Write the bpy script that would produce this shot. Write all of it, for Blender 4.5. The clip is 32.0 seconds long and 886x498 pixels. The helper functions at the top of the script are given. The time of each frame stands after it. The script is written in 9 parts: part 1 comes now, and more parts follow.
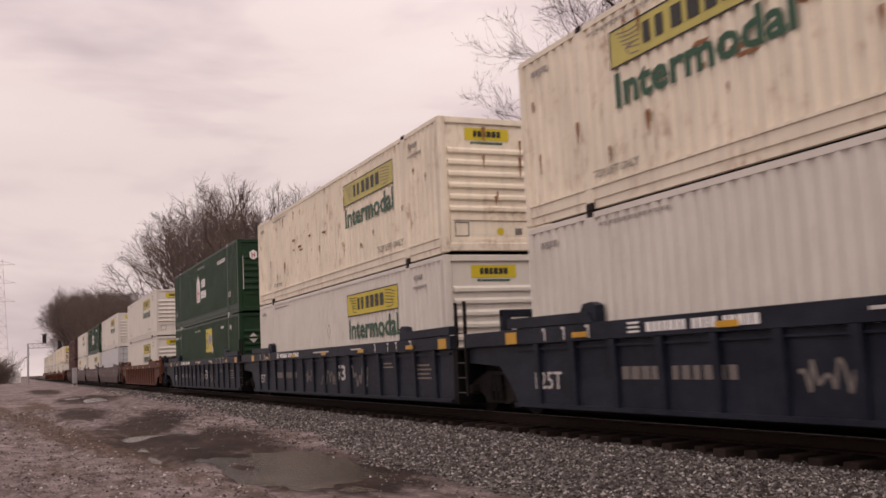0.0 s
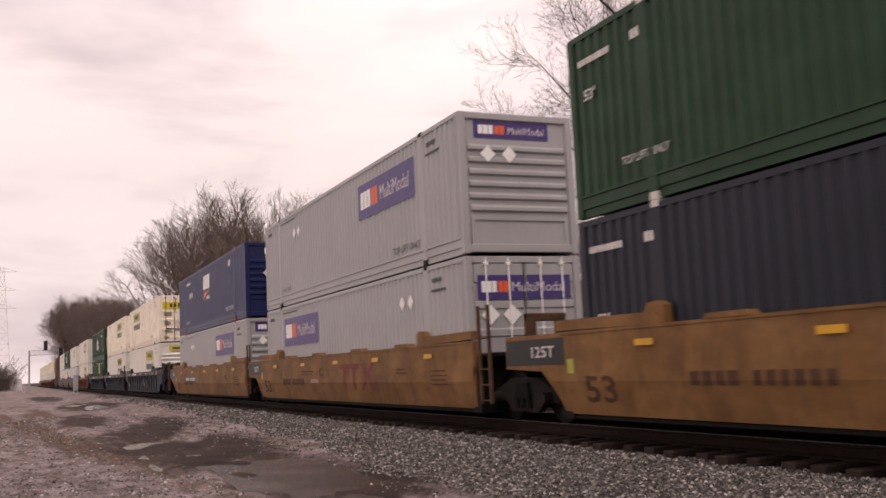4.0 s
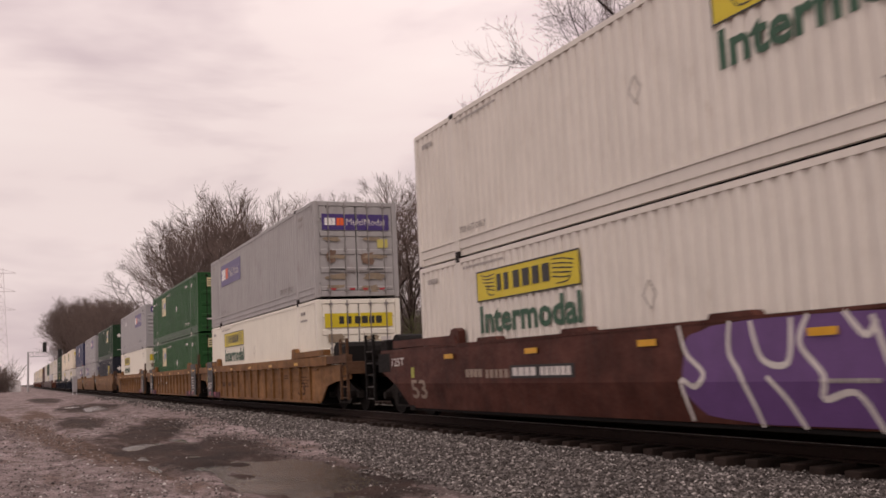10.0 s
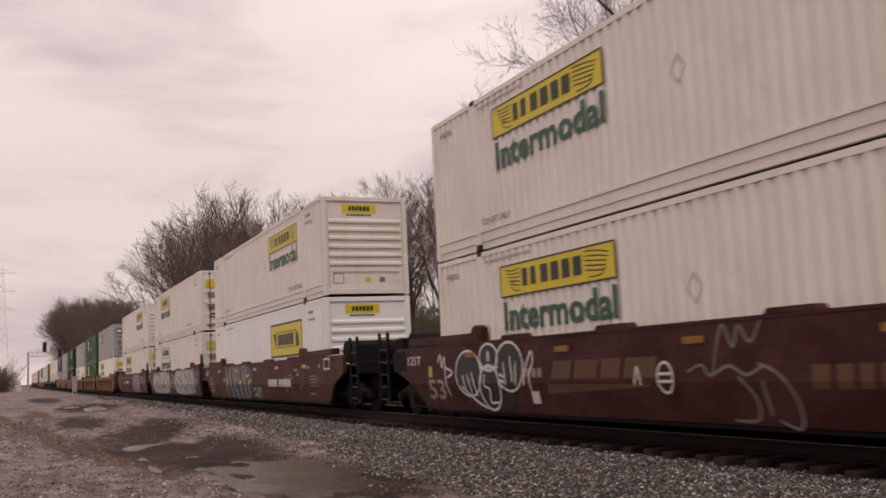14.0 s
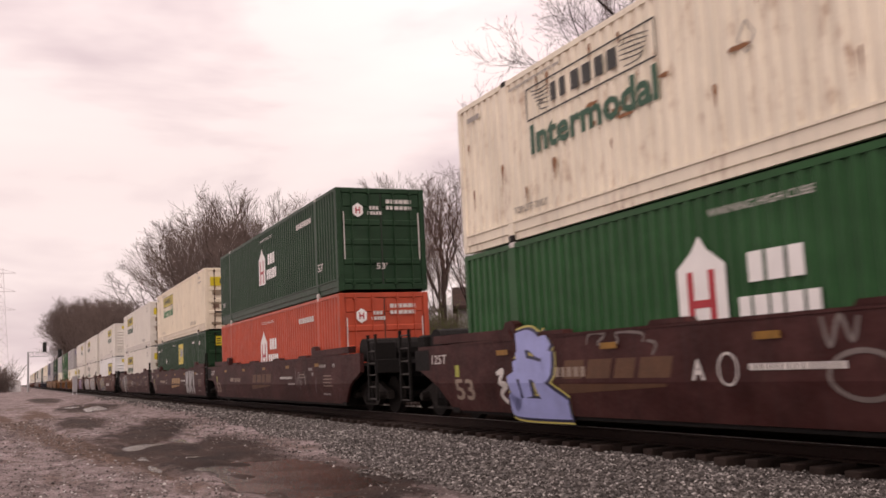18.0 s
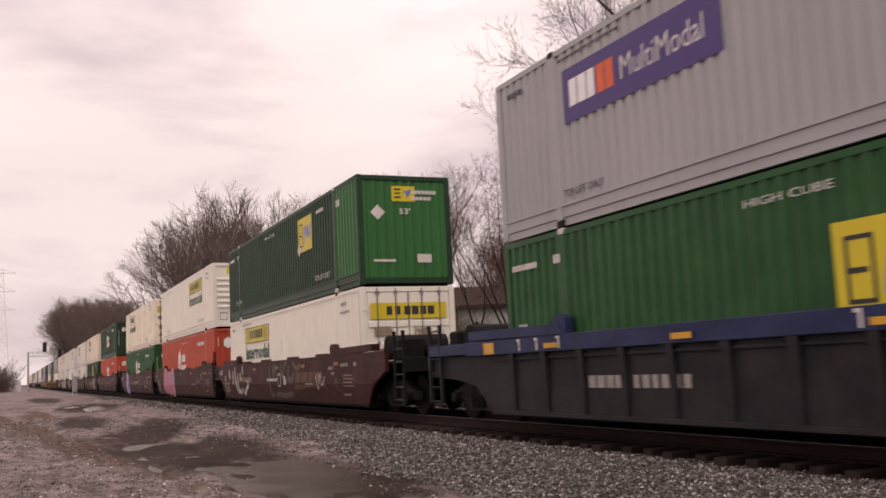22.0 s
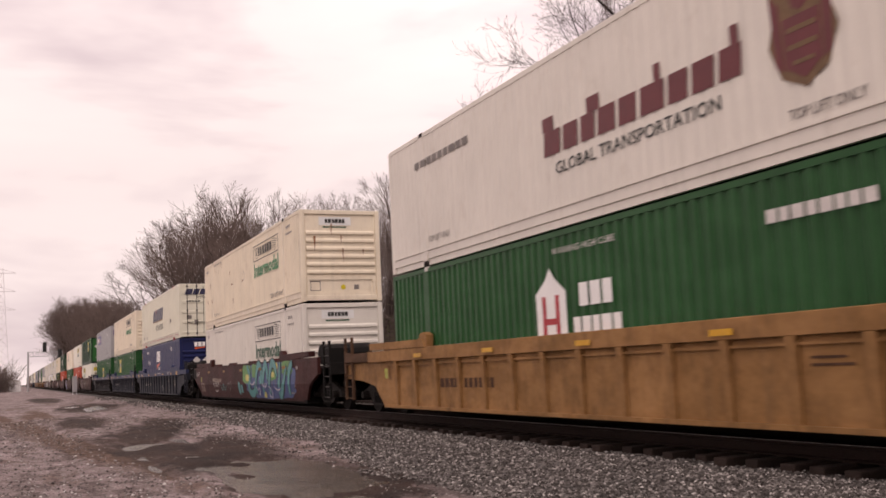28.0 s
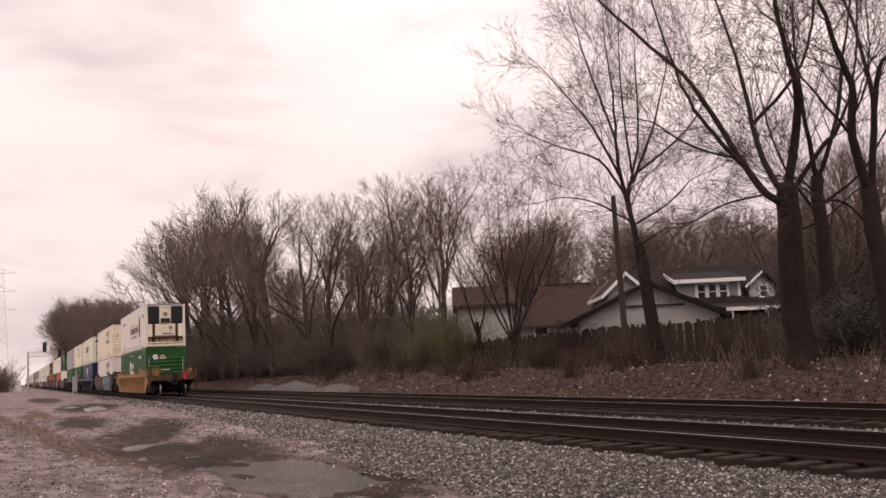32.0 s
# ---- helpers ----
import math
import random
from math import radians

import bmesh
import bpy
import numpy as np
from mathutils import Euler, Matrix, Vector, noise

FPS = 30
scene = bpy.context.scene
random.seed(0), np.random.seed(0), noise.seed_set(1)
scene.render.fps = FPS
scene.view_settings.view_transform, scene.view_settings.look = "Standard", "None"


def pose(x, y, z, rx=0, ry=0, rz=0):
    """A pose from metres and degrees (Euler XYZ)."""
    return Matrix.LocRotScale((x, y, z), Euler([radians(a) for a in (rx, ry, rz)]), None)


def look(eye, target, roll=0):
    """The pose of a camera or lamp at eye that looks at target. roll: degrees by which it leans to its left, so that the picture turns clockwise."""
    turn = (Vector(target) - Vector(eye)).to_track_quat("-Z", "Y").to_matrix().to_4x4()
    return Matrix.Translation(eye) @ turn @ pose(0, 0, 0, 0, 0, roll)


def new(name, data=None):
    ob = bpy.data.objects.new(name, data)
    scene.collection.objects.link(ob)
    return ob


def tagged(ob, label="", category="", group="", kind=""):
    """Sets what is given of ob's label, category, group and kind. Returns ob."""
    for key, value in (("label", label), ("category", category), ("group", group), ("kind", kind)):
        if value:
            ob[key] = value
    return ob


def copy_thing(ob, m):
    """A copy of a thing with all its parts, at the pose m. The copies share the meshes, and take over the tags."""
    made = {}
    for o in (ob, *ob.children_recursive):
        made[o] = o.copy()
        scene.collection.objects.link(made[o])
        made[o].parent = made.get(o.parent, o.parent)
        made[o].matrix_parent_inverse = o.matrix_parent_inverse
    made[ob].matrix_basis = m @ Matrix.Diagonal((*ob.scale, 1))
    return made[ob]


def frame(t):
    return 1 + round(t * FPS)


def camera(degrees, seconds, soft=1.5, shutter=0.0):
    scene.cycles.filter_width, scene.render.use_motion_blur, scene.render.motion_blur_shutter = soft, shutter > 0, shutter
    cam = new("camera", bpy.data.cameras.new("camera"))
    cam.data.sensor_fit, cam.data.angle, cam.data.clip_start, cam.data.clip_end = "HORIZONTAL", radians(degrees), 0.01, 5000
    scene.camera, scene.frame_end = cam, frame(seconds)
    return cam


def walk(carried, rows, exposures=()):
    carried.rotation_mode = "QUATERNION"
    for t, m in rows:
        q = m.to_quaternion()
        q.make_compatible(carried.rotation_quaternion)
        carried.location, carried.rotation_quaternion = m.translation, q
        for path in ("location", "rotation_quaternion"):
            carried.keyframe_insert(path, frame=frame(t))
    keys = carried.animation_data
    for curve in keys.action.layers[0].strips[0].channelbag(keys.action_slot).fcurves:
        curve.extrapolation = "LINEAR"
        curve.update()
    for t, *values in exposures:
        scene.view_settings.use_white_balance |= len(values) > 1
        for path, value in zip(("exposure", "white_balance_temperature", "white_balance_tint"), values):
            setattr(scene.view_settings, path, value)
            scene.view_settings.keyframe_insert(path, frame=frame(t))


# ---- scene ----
# World: x across the tracks, y along them (the train runs towards +y), z up from the rail tops.
EYE = (0.0, 0.0, 1.10)
LENS = 49.37
YAW, PITCH, ROLL = -24.145, 6.856, -2.743


def aim(dyaw, dpitch):
    """The standing camera's pose, turned a little from its rest."""
    a, b = radians(YAW + dyaw), radians(PITCH + dpitch)
    to = Vector((-math.sin(a) * math.cos(b), math.cos(a) * math.cos(b), math.sin(b)))
    return look(EYE, Vector(EYE) + to, ROLL)


cam = camera(LENS, 32.0, soft=1.6, shutter=0.18)
walk(cam, [(0.0, aim(0.0, -0.50)), (0.5, aim(0.12, -0.44)), (1.0, aim(0.12, -0.42)), (1.5, aim(0.12, -0.34)), (2.0, aim(0.1, -0.30)),
           (2.5, aim(0.1, -0.22)), (3.0, aim(0.1, -0.14)), (3.5, aim(0.08, -0.10)), (5.5, aim(0.0, -0.03)), (6.0, aim(0.0, 0.0)),
           (20.0, aim(0.0, 0.0)), (32.0, aim(0.0, 0.0))],
     exposures=[(t, e, 7150, 16.5) for t, e in ((0.0, -0.44), (1.0, -0.46), (2.0, -0.40), (3.0, -0.12), (3.5, -0.12), (6.0, -0.25), (7.0, -0.28), (8.0, -0.02), (9.0, -0.32), (10.0, -0.36), (11.0, -0.48),
                (13.0, -0.47), (15.0, -0.37), (16.0, -0.3), (18.0, -0.10), (20.0, -0.28), (22.0, -0.18), (24.0, -0.10), (26.0, -0.10), (32.0, -0.08))])

# ---- sky and light ----
SUN_EL, SUN_AZ = radians(52), radians(205)
world = bpy.data.worlds.new("sky")
scene.world = world
world.use_nodes = True
wn, wl = world.node_tree.nodes, world.node_tree.links
wn.clear()


def wnode(kind, **sets):
    n = wn.new(kind)
    for k, v in sets.items():
        n.inputs[k].default_value = v
    return n


sky = wn.new("ShaderNodeTexSky")
sky.sky_type, sky.sun_disc, sky.sun_elevation, sky.sun_rotation = "NISHITA", False, SUN_EL, SUN_AZ
w_out, w_sky, w_cloud, w_mix = wn.new("ShaderNodeOutputWorld"), wnode("ShaderNodeBackground", Strength=0.06), wnode("ShaderNodeBackground", Strength=1.0), wnode("ShaderNodeMixShader", Fac=0.94)
w_co, w_map = wn.new("ShaderNodeTexCoord"), wn.new("ShaderNodeMapping")
w_map.inputs["Scale"].default_value = (1.0, 1.0, 3.2)
w_n1, w_n2 = wnode("ShaderNodeTexNoise", Scale=2.1, Detail=5.0, Roughness=0.52, Distortion=0.4), wnode("ShaderNodeTexNoise", Scale=6.0, Detail=4.0, Roughness=0.5)
w_add = wn.new("ShaderNodeMath")
w_add.operation = "MULTIPLY_ADD"
w_add.inputs[1].default_value = 0.25
w_ramp = wn.new("ShaderNodeValToRGB")
w_ramp.color_ramp.elements[0].position, w_ramp.color_ramp.elements[0].color = 0.40, (0.62, 0.54, 0.58, 1)
w_ramp.color_ramp.elements[1].position, w_ramp.color_ramp.elements[1].color = 0.68, (0.86, 0.793, 0.80, 1)
mid = w_ramp.color_ramp.elements.new(0.54)
mid.color = (0.83, 0.75, 0.765, 1)
# an overcast sky grows brighter towards the zenith
w_sep = wn.new("ShaderNodeSeparateXYZ")
w_rise = wn.new("ShaderNodeMapRange")
for k, v in (("From Min", 0.05), ("From Max", 1.0), ("To Min", 1.1), ("To Max", 2.2)):
    w_rise.inputs[k].default_value = v
wl.new(w_co.outputs["Generated"], w_map.inputs["Vector"])
wl.new(w_map.outputs["Vector"], w_n1.inputs["Vector"])
wl.new(w_map.outputs["Vector"], w_n2.inputs["Vector"])
wl.new(w_n2.outputs["Fac"], w_add.inputs[0])
wl.new(w_n1.outputs["Fac"], w_add.inputs[2])
w_sub = wn.new("ShaderNodeMath")
w_sub.operation = "SUBTRACT"
w_sub.inputs[1].default_value = 0.115
wl.new(w_add.outputs[0], w_sub.inputs[0])
wl.new(w_sub.outputs[0], w_ramp.inputs["Fac"])
wl.new(w_ramp.outputs["Color"], w_cloud.inputs["Color"])
wl.new(w_co.outputs["Generated"], w_sep.inputs[0])
wl.new(w_sep.outputs["Z"], w_rise.inputs["Value"])
# and round the side where the sun stands behind the clouds
w_dot = wn.new("ShaderNodeVectorMath")
w_dot.operation = "DOT_PRODUCT"
w_dot.inputs[1].default_value = (0.72, 0.60, 0.35)
w_glow = wn.new("ShaderNodeMapRange")
w_glow.interpolation_type = "SMOOTHSTEP"
for k, v in (("From Min", 0.80), ("From Max", 1.0), ("To Min", 1.0), ("To Max", 1.12)):
    w_glow.inputs[k].default_value = v
w_mul = wn.new("ShaderNodeMath")
w_mul.operation = "MULTIPLY"
wl.new(w_co.outputs["Generated"], w_dot.inputs[0])
wl.new(w_dot.outputs["Value"], w_glow.inputs["Value"])
wl.new(w_glow.outputs["Result"], w_mul.inputs[1])
wl.new(w_rise.outputs["Result"], w_mul.inputs[0])
# and pale in the haze along the horizon
w_haze, w_low = wn.new("ShaderNodeMapRange"), wn.new("ShaderNodeMath")
for k, v in (("From Min", 0.0), ("From Max", 0.2), ("To Min", 1.24), ("To Max", 1.0)):
    w_haze.inputs[k].default_value = v
w_low.operation = "MULTIPLY"
wl.new(w_sep.outputs["Z"], w_haze.inputs["Value"])
wl.new(w_haze.outputs["Result"], w_low.inputs[0])
wl.new(w_mul.outputs[0], w_low.inputs[1])
wl.new(w_low.outputs[0], w_cloud.inputs["Strength"])
wl.new(sky.outputs["Color"], w_sky.inputs["Color"])
wl.new(w_sky.outputs[0], w_mix.inputs[1])
wl.new(w_cloud.outputs[0], w_mix.inputs[2])
wl.new(w_mix.outputs[0], w_out.inputs["Surface"])

sun = new("sun", bpy.data.lights.new("sun", "SUN"))
sun.data.energy, sun.data.angle, sun.data.color = 0.9, radians(25), (1.0, 0.95, 0.9)
sun.matrix_world = look((0, 0, 0), (-math.sin(SUN_AZ) * math.cos(SUN_EL), -math.cos(SUN_AZ) * math.cos(SUN_EL), -math.sin(SUN_EL)))

# ---- materials ----
def surface(name, rgb, rough=0.6, metal=0.0, vary=0.15, scale=3.0, fine=40.0, bump=0.0, streak=0.0, rust=0.0, tone=0.0, rust_rgb=(0.16, 0.06, 0.03), second=None, spec=0.4, dust=0.0):
    """Painted or natural surface: broad mottling, fine grain, downward streaks, rust spots, and a shift of tone from thing to thing."""
    m = bpy.data.materials.new(name)
    m.use_nodes = True
    n, l = m.node_tree.nodes, m.node_tree.links
    b = n["Principled BSDF"]
    b.inputs["Roughness"].default_value, b.inputs["Metallic"].default_value = rough, metal
    b.inputs["Specular IOR Level"].default_value = spec
    co = n.new("ShaderNodeTexCoord")

    def nz(s, detail=4.0, stretch=None):
        t = n.new("ShaderNodeTexNoise")
        t.inputs["Scale"].default_value, t.inputs["Detail"].default_value, t.inputs["Roughness"].default_value = s, detail, 0.6
        if stretch:
            mp = n.new("ShaderNodeMapping")
            mp.inputs["Scale"].default_value = stretch
            l.new(co.outputs["Object"], mp.inputs["Vector"])
            l.new(mp.outputs["Vector"], t.inputs["Vector"])
        else:
            l.new(co.outputs["Object"], t.inputs["Vector"])
        return t.outputs["Fac"]

    def span(fac, a, c, lo, hi):
        r = n.new("ShaderNodeMapRange")
        r.inputs["From Min"].default_value, r.inputs["From Max"].default_value, r.inputs["To Min"].default_value, r.inputs["To Max"].default_value = a, c, lo, hi
        l.new(fac, r.inputs["Value"])
        return r.outputs["Result"]

    def mix(fac, a, c, mode="MIX"):
        x = n.new("ShaderNodeMix")
        x.data_type, x.blend_type = "RGBA", mode
        for sock, val in ((x.inputs[0], fac), (x.inputs[6], a), (x.inputs[7], c)):
            if isinstance(val, bpy.types.NodeSocket):
                l.new(val, sock)
            elif isinstance(val, tuple):
                sock.default_value = (*val, 1.0)
            else:
                sock.default_value = val
        return x.outputs[2]

    dark = tuple(c * (1 - vary) for c in rgb)
    light = tuple(min(1.0, c * (1 + vary * 0.7)) for c in rgb)
    col = mix(span(nz(scale), 0.3, 0.7, 0, 1), dark, second if second else light)
    grain = nz(fine, 6.0)
    col = mix(span(grain, 0.3, 0.7, 0, min(1.0, vary * 2.2)), col, tuple(c * 0.72 for c in rgb))
    if streak:
        col = mix(span(nz(1.0, 3.0, (6.0, 6.0, 0.35)), 0.52, 0.78, 0, streak), col, tuple(c * 0.45 + 0.02 for c in rgb))
    if rust:
        spots = n.new("ShaderNodeMath")
        spots.operation = "MULTIPLY"
        l.new(span(nz(1.3, 6.0), 0.5, 0.72, 0, 1), spots.inputs[0])
        l.new(span(nz(7.0, 6.0, (1.0, 1.0, 0.4)), 0.48, 0.66, 0, rust), spots.inputs[1])
        col = mix(spots.outputs[0], col, rust_rgb)
    if dust:
        col = mix(span(nz(1.5, 7.0, (0.7, 0.7, 1.3)), 0.42, 0.68, 0, dust), col, tuple(c * 1.7 + 0.022 for c in rgb))
        col = mix(span(nz(2.3, 7.0, (1.4, 1.4, 0.6)), 0.5, 0.72, 0, dust), col, tuple(c * 0.35 for c in rgb))
    if tone:
        info = n.new("ShaderNodeObjectInfo")
        col = mix(1.0, col, mix(info.outputs["Random"], (1 - tone, 1 - tone, 1 - tone), (1 + tone * 0.5, 1 + tone * 0.4, 1 + tone * 0.3)), "MULTIPLY")
    l.new(col, b.inputs["Base Color"])
    l.new(span(grain, 0.3, 0.7, max(0.05, rough - 0.12), min(1.0, rough + 0.12)), b.inputs["Roughness"])
    if bump:
        k = n.new("ShaderNodeBump")
        k.inputs["Strength"].default_value, k.inputs["Distance"].default_value = min(1.0, bump * 4), 0.02
        l.new(grain, k.inputs["Height"])
        l.new(k.outputs["Normal"], b.inputs["Normal"])
    return m


WHITE = surface("white_container_paint", (0.69, 0.648, 0.585), 0.5, vary=0.07, scale=0.8, streak=0.22, rust=0.22, rust_rgb=(0.30, 0.20, 0.13))
BONE = surface("ivory_container_paint", (0.79, 0.755, 0.66), 0.48, vary=0.06, scale=0.8, streak=0.14, rust=0.1, rust_rgb=(0.30, 0.20, 0.13))
WHITE_CLEAN = surface("clean_white_paint", (0.74, 0.735, 0.72), 0.42, vary=0.04, scale=0.6, streak=0.10)
CREAM = surface("aged_cream_paint", (0.78, 0.685, 0.54), 0.55, vary=0.08, scale=0.9, streak=0.25, rust=0.35, rust_rgb=(0.30, 0.18, 0.10))
OLDWHITE = surface("rusty_white_paint", (0.86, 0.775, 0.63), 0.58, vary=0.1, scale=0.9, streak=0.4, rust=0.9, rust_rgb=(0.28, 0.12, 0.05))
GREY = surface("grey_container_paint", (0.3542, 0.345, 0.3496), 0.45, vary=0.06, scale=0.7, streak=0.16)
DARKGREY = surface("weathered_grey_paint", (0.36, 0.3465, 0.342), 0.5, vary=0.08, scale=0.8, streak=0.45, rust=0.3)
SILVER = surface("silver_door_paint", (0.56, 0.56, 0.57), 0.35, 0.25, vary=0.06, streak=0.15)
GREEN = surface("green_container_paint", (0.0125, 0.0731, 0.0185), 0.45, vary=0.14, scale=0.7, streak=0.22, spec=0.25, dust=0.25)
DARKGREEN = surface("dark_green_paint", (0.0089, 0.037, 0.0141), 0.48, vary=0.14, scale=0.7, streak=0.22, spec=0.25, dust=0.25)
BRIGHTGREEN = surface("fresh_green_paint", (0.017, 0.125, 0.023), 0.45, vary=0.1, scale=0.7)
NAVYBOX = surface("navy_container_paint", (0.0153, 0.018, 0.0288), 0.45, vary=0.15, scale=0.8, streak=0.2, spec=0.25)
BLUE = surface("blue_container_paint", (0.0079, 0.0127, 0.0685), 0.42, vary=0.12, scale=0.7, streak=0.2, spec=0.25, dust=0.15)
ORANGE = surface("orange_container_paint", (0.43, 0.062, 0.026), 0.48, vary=0.12, scale=0.7, streak=0.25, dust=0.2)
BOXRED = surface("oxide_brown_paint", (0.07, 0.025, 0.02), 0.6, vary=0.2, scale=0.7, streak=0.3)
TAN = surface("tan_car_paint", (0.1792, 0.0881, 0.031), 0.6, vary=0.26, scale=0.9, streak=0.6, rust=0.75, rust_rgb=(0.09, 0.045, 0.025), spec=0.18, dust=0.45)
YELLOWTAN = surface("dusty_yellow_tan_paint", (0.2635, 0.1343, 0.0493), 0.65, vary=0.3, scale=0.8, fine=16, streak=0.4, rust=0.8, rust_rgb=(0.09, 0.045, 0.024), spec=0.18, dust=0.5)
TANRIB = surface("grimy_tan_paint", (0.1926, 0.0904, 0.0314), 0.65, vary=0.45, scale=0.8, fine=16, streak=0.9, rust=1.0, rust_rgb=(0.08, 0.04, 0.022), spec=0.18, dust=0.65)
REDBROWN = surface("red_brown_car_paint", (0.066, 0.0175, 0.0105), 0.6, vary=0.35, scale=0.7, fine=18, streak=0.5, rust=0.7, rust_rgb=(0.03, 0.014, 0.01), spec=0.18, dust=0.6)
MAROON = surface("maroon_car_paint", (0.042, 0.0092, 0.0078), 0.6, vary=0.32, scale=0.7, fine=18, streak=0.4, rust=0.7, rust_rgb=(0.06, 0.032, 0.022), spec=0.18, dust=0.55)
NAVY = surface("navy_car_paint", (0.0105, 0.0135, 0.024), 0.55, vary=0.15, scale=0.9, streak=0.3, spec=0.18, dust=0.45)
DTBLUE = surface("blue_chord_paint", (0.018, 0.025, 0.072), 0.5, vary=0.15, scale=0.9, streak=0.25, spec=0.18, dust=0.35)
SLATE = surface("slate_car_paint", (0.0165, 0.0145, 0.0175), 0.62, vary=0.18, scale=0.9, streak=0.35, rust=0.9, rust_rgb=(0.055, 0.033, 0.025), spec=0.18, dust=0.4)
ORBROWN = surface("orange_brown_car_paint", (0.11, 0.034, 0.017), 0.6, vary=0.18, scale=0.9, streak=0.3, spec=0.18)
GREYCAR = surface("faded_grey_car_paint", (0.12, 0.088, 0.085), 0.6, vary=0.15, scale=0.9, streak=0.3, spec=0.18)
SLATEBLUE = surface("slate_blue_car_paint", (0.0125, 0.0138, 0.0225), 0.6, vary=0.18, scale=0.9, streak=0.35, rust=0.6, rust_rgb=(0.05, 0.032, 0.026), spec=0.18, dust=0.35)
# black of dusty underparts, also laid on where car ends stand in shade
UNDER = surface("brake_dust_black", (0.007, 0.0055, 0.005), 0.75, vary=0.3, scale=4, bump=0.1, spec=0.18)
STEEL = surface("worn_steel", (0.30, 0.28, 0.27), 0.4, 0.8, vary=0.2, scale=5)
CAST = surface("grimy_casting", (0.018, 0.014, 0.012), 0.7, vary=0.3, scale=6, bump=0.1, spec=0.18)
YELLOW = surface("yellow_sign_paint", (0.62, 0.49, 0.022), 0.45, vary=0.07, scale=1.5)
YELLOWFADE = surface("faded_yellow_sign", (0.55, 0.48, 0.13), 0.5, vary=0.12, scale=1.5)
REFLECT = surface("amber_reflector", (0.60, 0.31, 0.016), 0.35, vary=0.15)
REFLECTDUSTY = surface("dusty_amber_reflector", (0.26, 0.125, 0.012), 0.5, vary=0.35, scale=9)
PLATEYELLOW = surface("pale_yellow_plate", (0.36, 0.37, 0.06), 0.5, vary=0.25, scale=6)
BLACK = surface("black_lettering", (0.025, 0.025, 0.022), 0.5, vary=0.2)
GREENTEXT = surface("dark_green_lettering", (0.02, 0.085, 0.045), 0.5, vary=0.15)
GREENTEXT2 = surface("bright_green_lettering", (0.03, 0.22, 0.08), 0.5, vary=0.15)
FAINTTEXT = surface("worn_faint_lettering", (0.33, 0.30, 0.28), 0.55, vary=0.3)
CREAMPANEL = surface("cream_logo_panel", (0.70, 0.62, 0.36), 0.5, vary=0.12, scale=1.5)
DIMTEXT = surface("faded_lettering", (0.19, 0.165, 0.15), 0.55, vary=0.2)
PURPLE = surface("purple_sign_paint", (0.055, 0.03, 0.16), 0.42, vary=0.08)
SIGNWHITE = surface("white_lettering", (0.82, 0.80, 0.78), 0.45, vary=0.05)
OFFWHITE = surface("worn_white_lettering", (0.62, 0.58, 0.55), 0.55, vary=0.15)
SIGNORANGE = surface("orange_red_lettering", (0.75, 0.12, 0.03), 0.45, vary=0.1)
LOGORED = surface("red_logo_paint", (0.42, 0.03, 0.04), 0.45, vary=0.1)
LOGOBLUE = surface("blue_logo_paint", (0.12, 0.18, 0.45), 0.45, vary=0.1)
INKBLUE = surface("ink_blue_lettering", (0.03, 0.03, 0.07), 0.45, vary=0.1)
MAROONTEXT = surface("maroon_lettering", (0.13, 0.02, 0.024), 0.45, vary=0.15)
GOLD = surface("dull_gold_paint", (0.34, 0.19, 0.06), 0.5, vary=0.15)
PINK = surface("pink_spray_paint", (0.62, 0.17, 0.24), 0.5, vary=0.12)
LILAC = surface("lilac_spray_paint", (0.33, 0.36, 0.66), 0.5, vary=0.12)
SILVERSPRAY = surface("silver_spray_paint", (0.414, 0.405, 0.405), 0.45, 0.2, vary=0.32)
BLACKSPRAY = surface("black_spray_paint", (0.0135, 0.0126, 0.0135), 0.5, vary=0.2)
VIOLET = surface("violet_spray_paint", (0.13, 0.06, 0.19), 0.5, vary=0.15)
TEAL = surface("teal_spray_paint", (0.08, 0.27, 0.27), 0.5, vary=0.2)
LEAFSPRAY = surface("green_spray_paint", (0.10, 0.26, 0.07), 0.5, vary=0.2)
BLUESPRAY = surface("blue_spray_paint", (0.06, 0.09, 0.22), 0.5, vary=0.2)
REDFLAG = surface("red_flag_cloth", (0.42, 0.025, 0.04), 0.7, vary=0.1)
UNITBLACK = surface("black_grille", (0.012, 0.012, 0.012), 0.6, vary=0.2)
UNITCREAM = surface("aged_plastic_cover", (0.70, 0.63, 0.50), 0.45, vary=0.08, streak=0.3, rust=0.3, rust_rgb=(0.25, 0.14, 0.06))

RAILSTEEL = surface("rusty_rail_side", (0.0225, 0.0112, 0.0086), 0.75, vary=0.25, scale=5, bump=0.1, spec=0.18)
RAILTOP = surface("polished_rail_head", (0.34, 0.31, 0.30), 0.3, 0.85, vary=0.15, scale=8)
TIEWOOD = surface("old_creosote_tie", (0.036, 0.024, 0.02), 0.85, vary=0.3, scale=4, fine=60, bump=0.2, tone=0.25, spec=0.18)
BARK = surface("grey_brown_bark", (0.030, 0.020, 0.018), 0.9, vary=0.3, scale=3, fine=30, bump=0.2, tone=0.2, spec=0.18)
# MIDTWIGS, FARBARK and FARTWIGS are paler, with distance haze put into the colour
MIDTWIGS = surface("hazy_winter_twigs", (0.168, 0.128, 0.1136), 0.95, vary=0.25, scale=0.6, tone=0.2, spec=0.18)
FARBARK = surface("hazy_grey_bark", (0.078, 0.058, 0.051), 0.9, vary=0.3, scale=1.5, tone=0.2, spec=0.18)
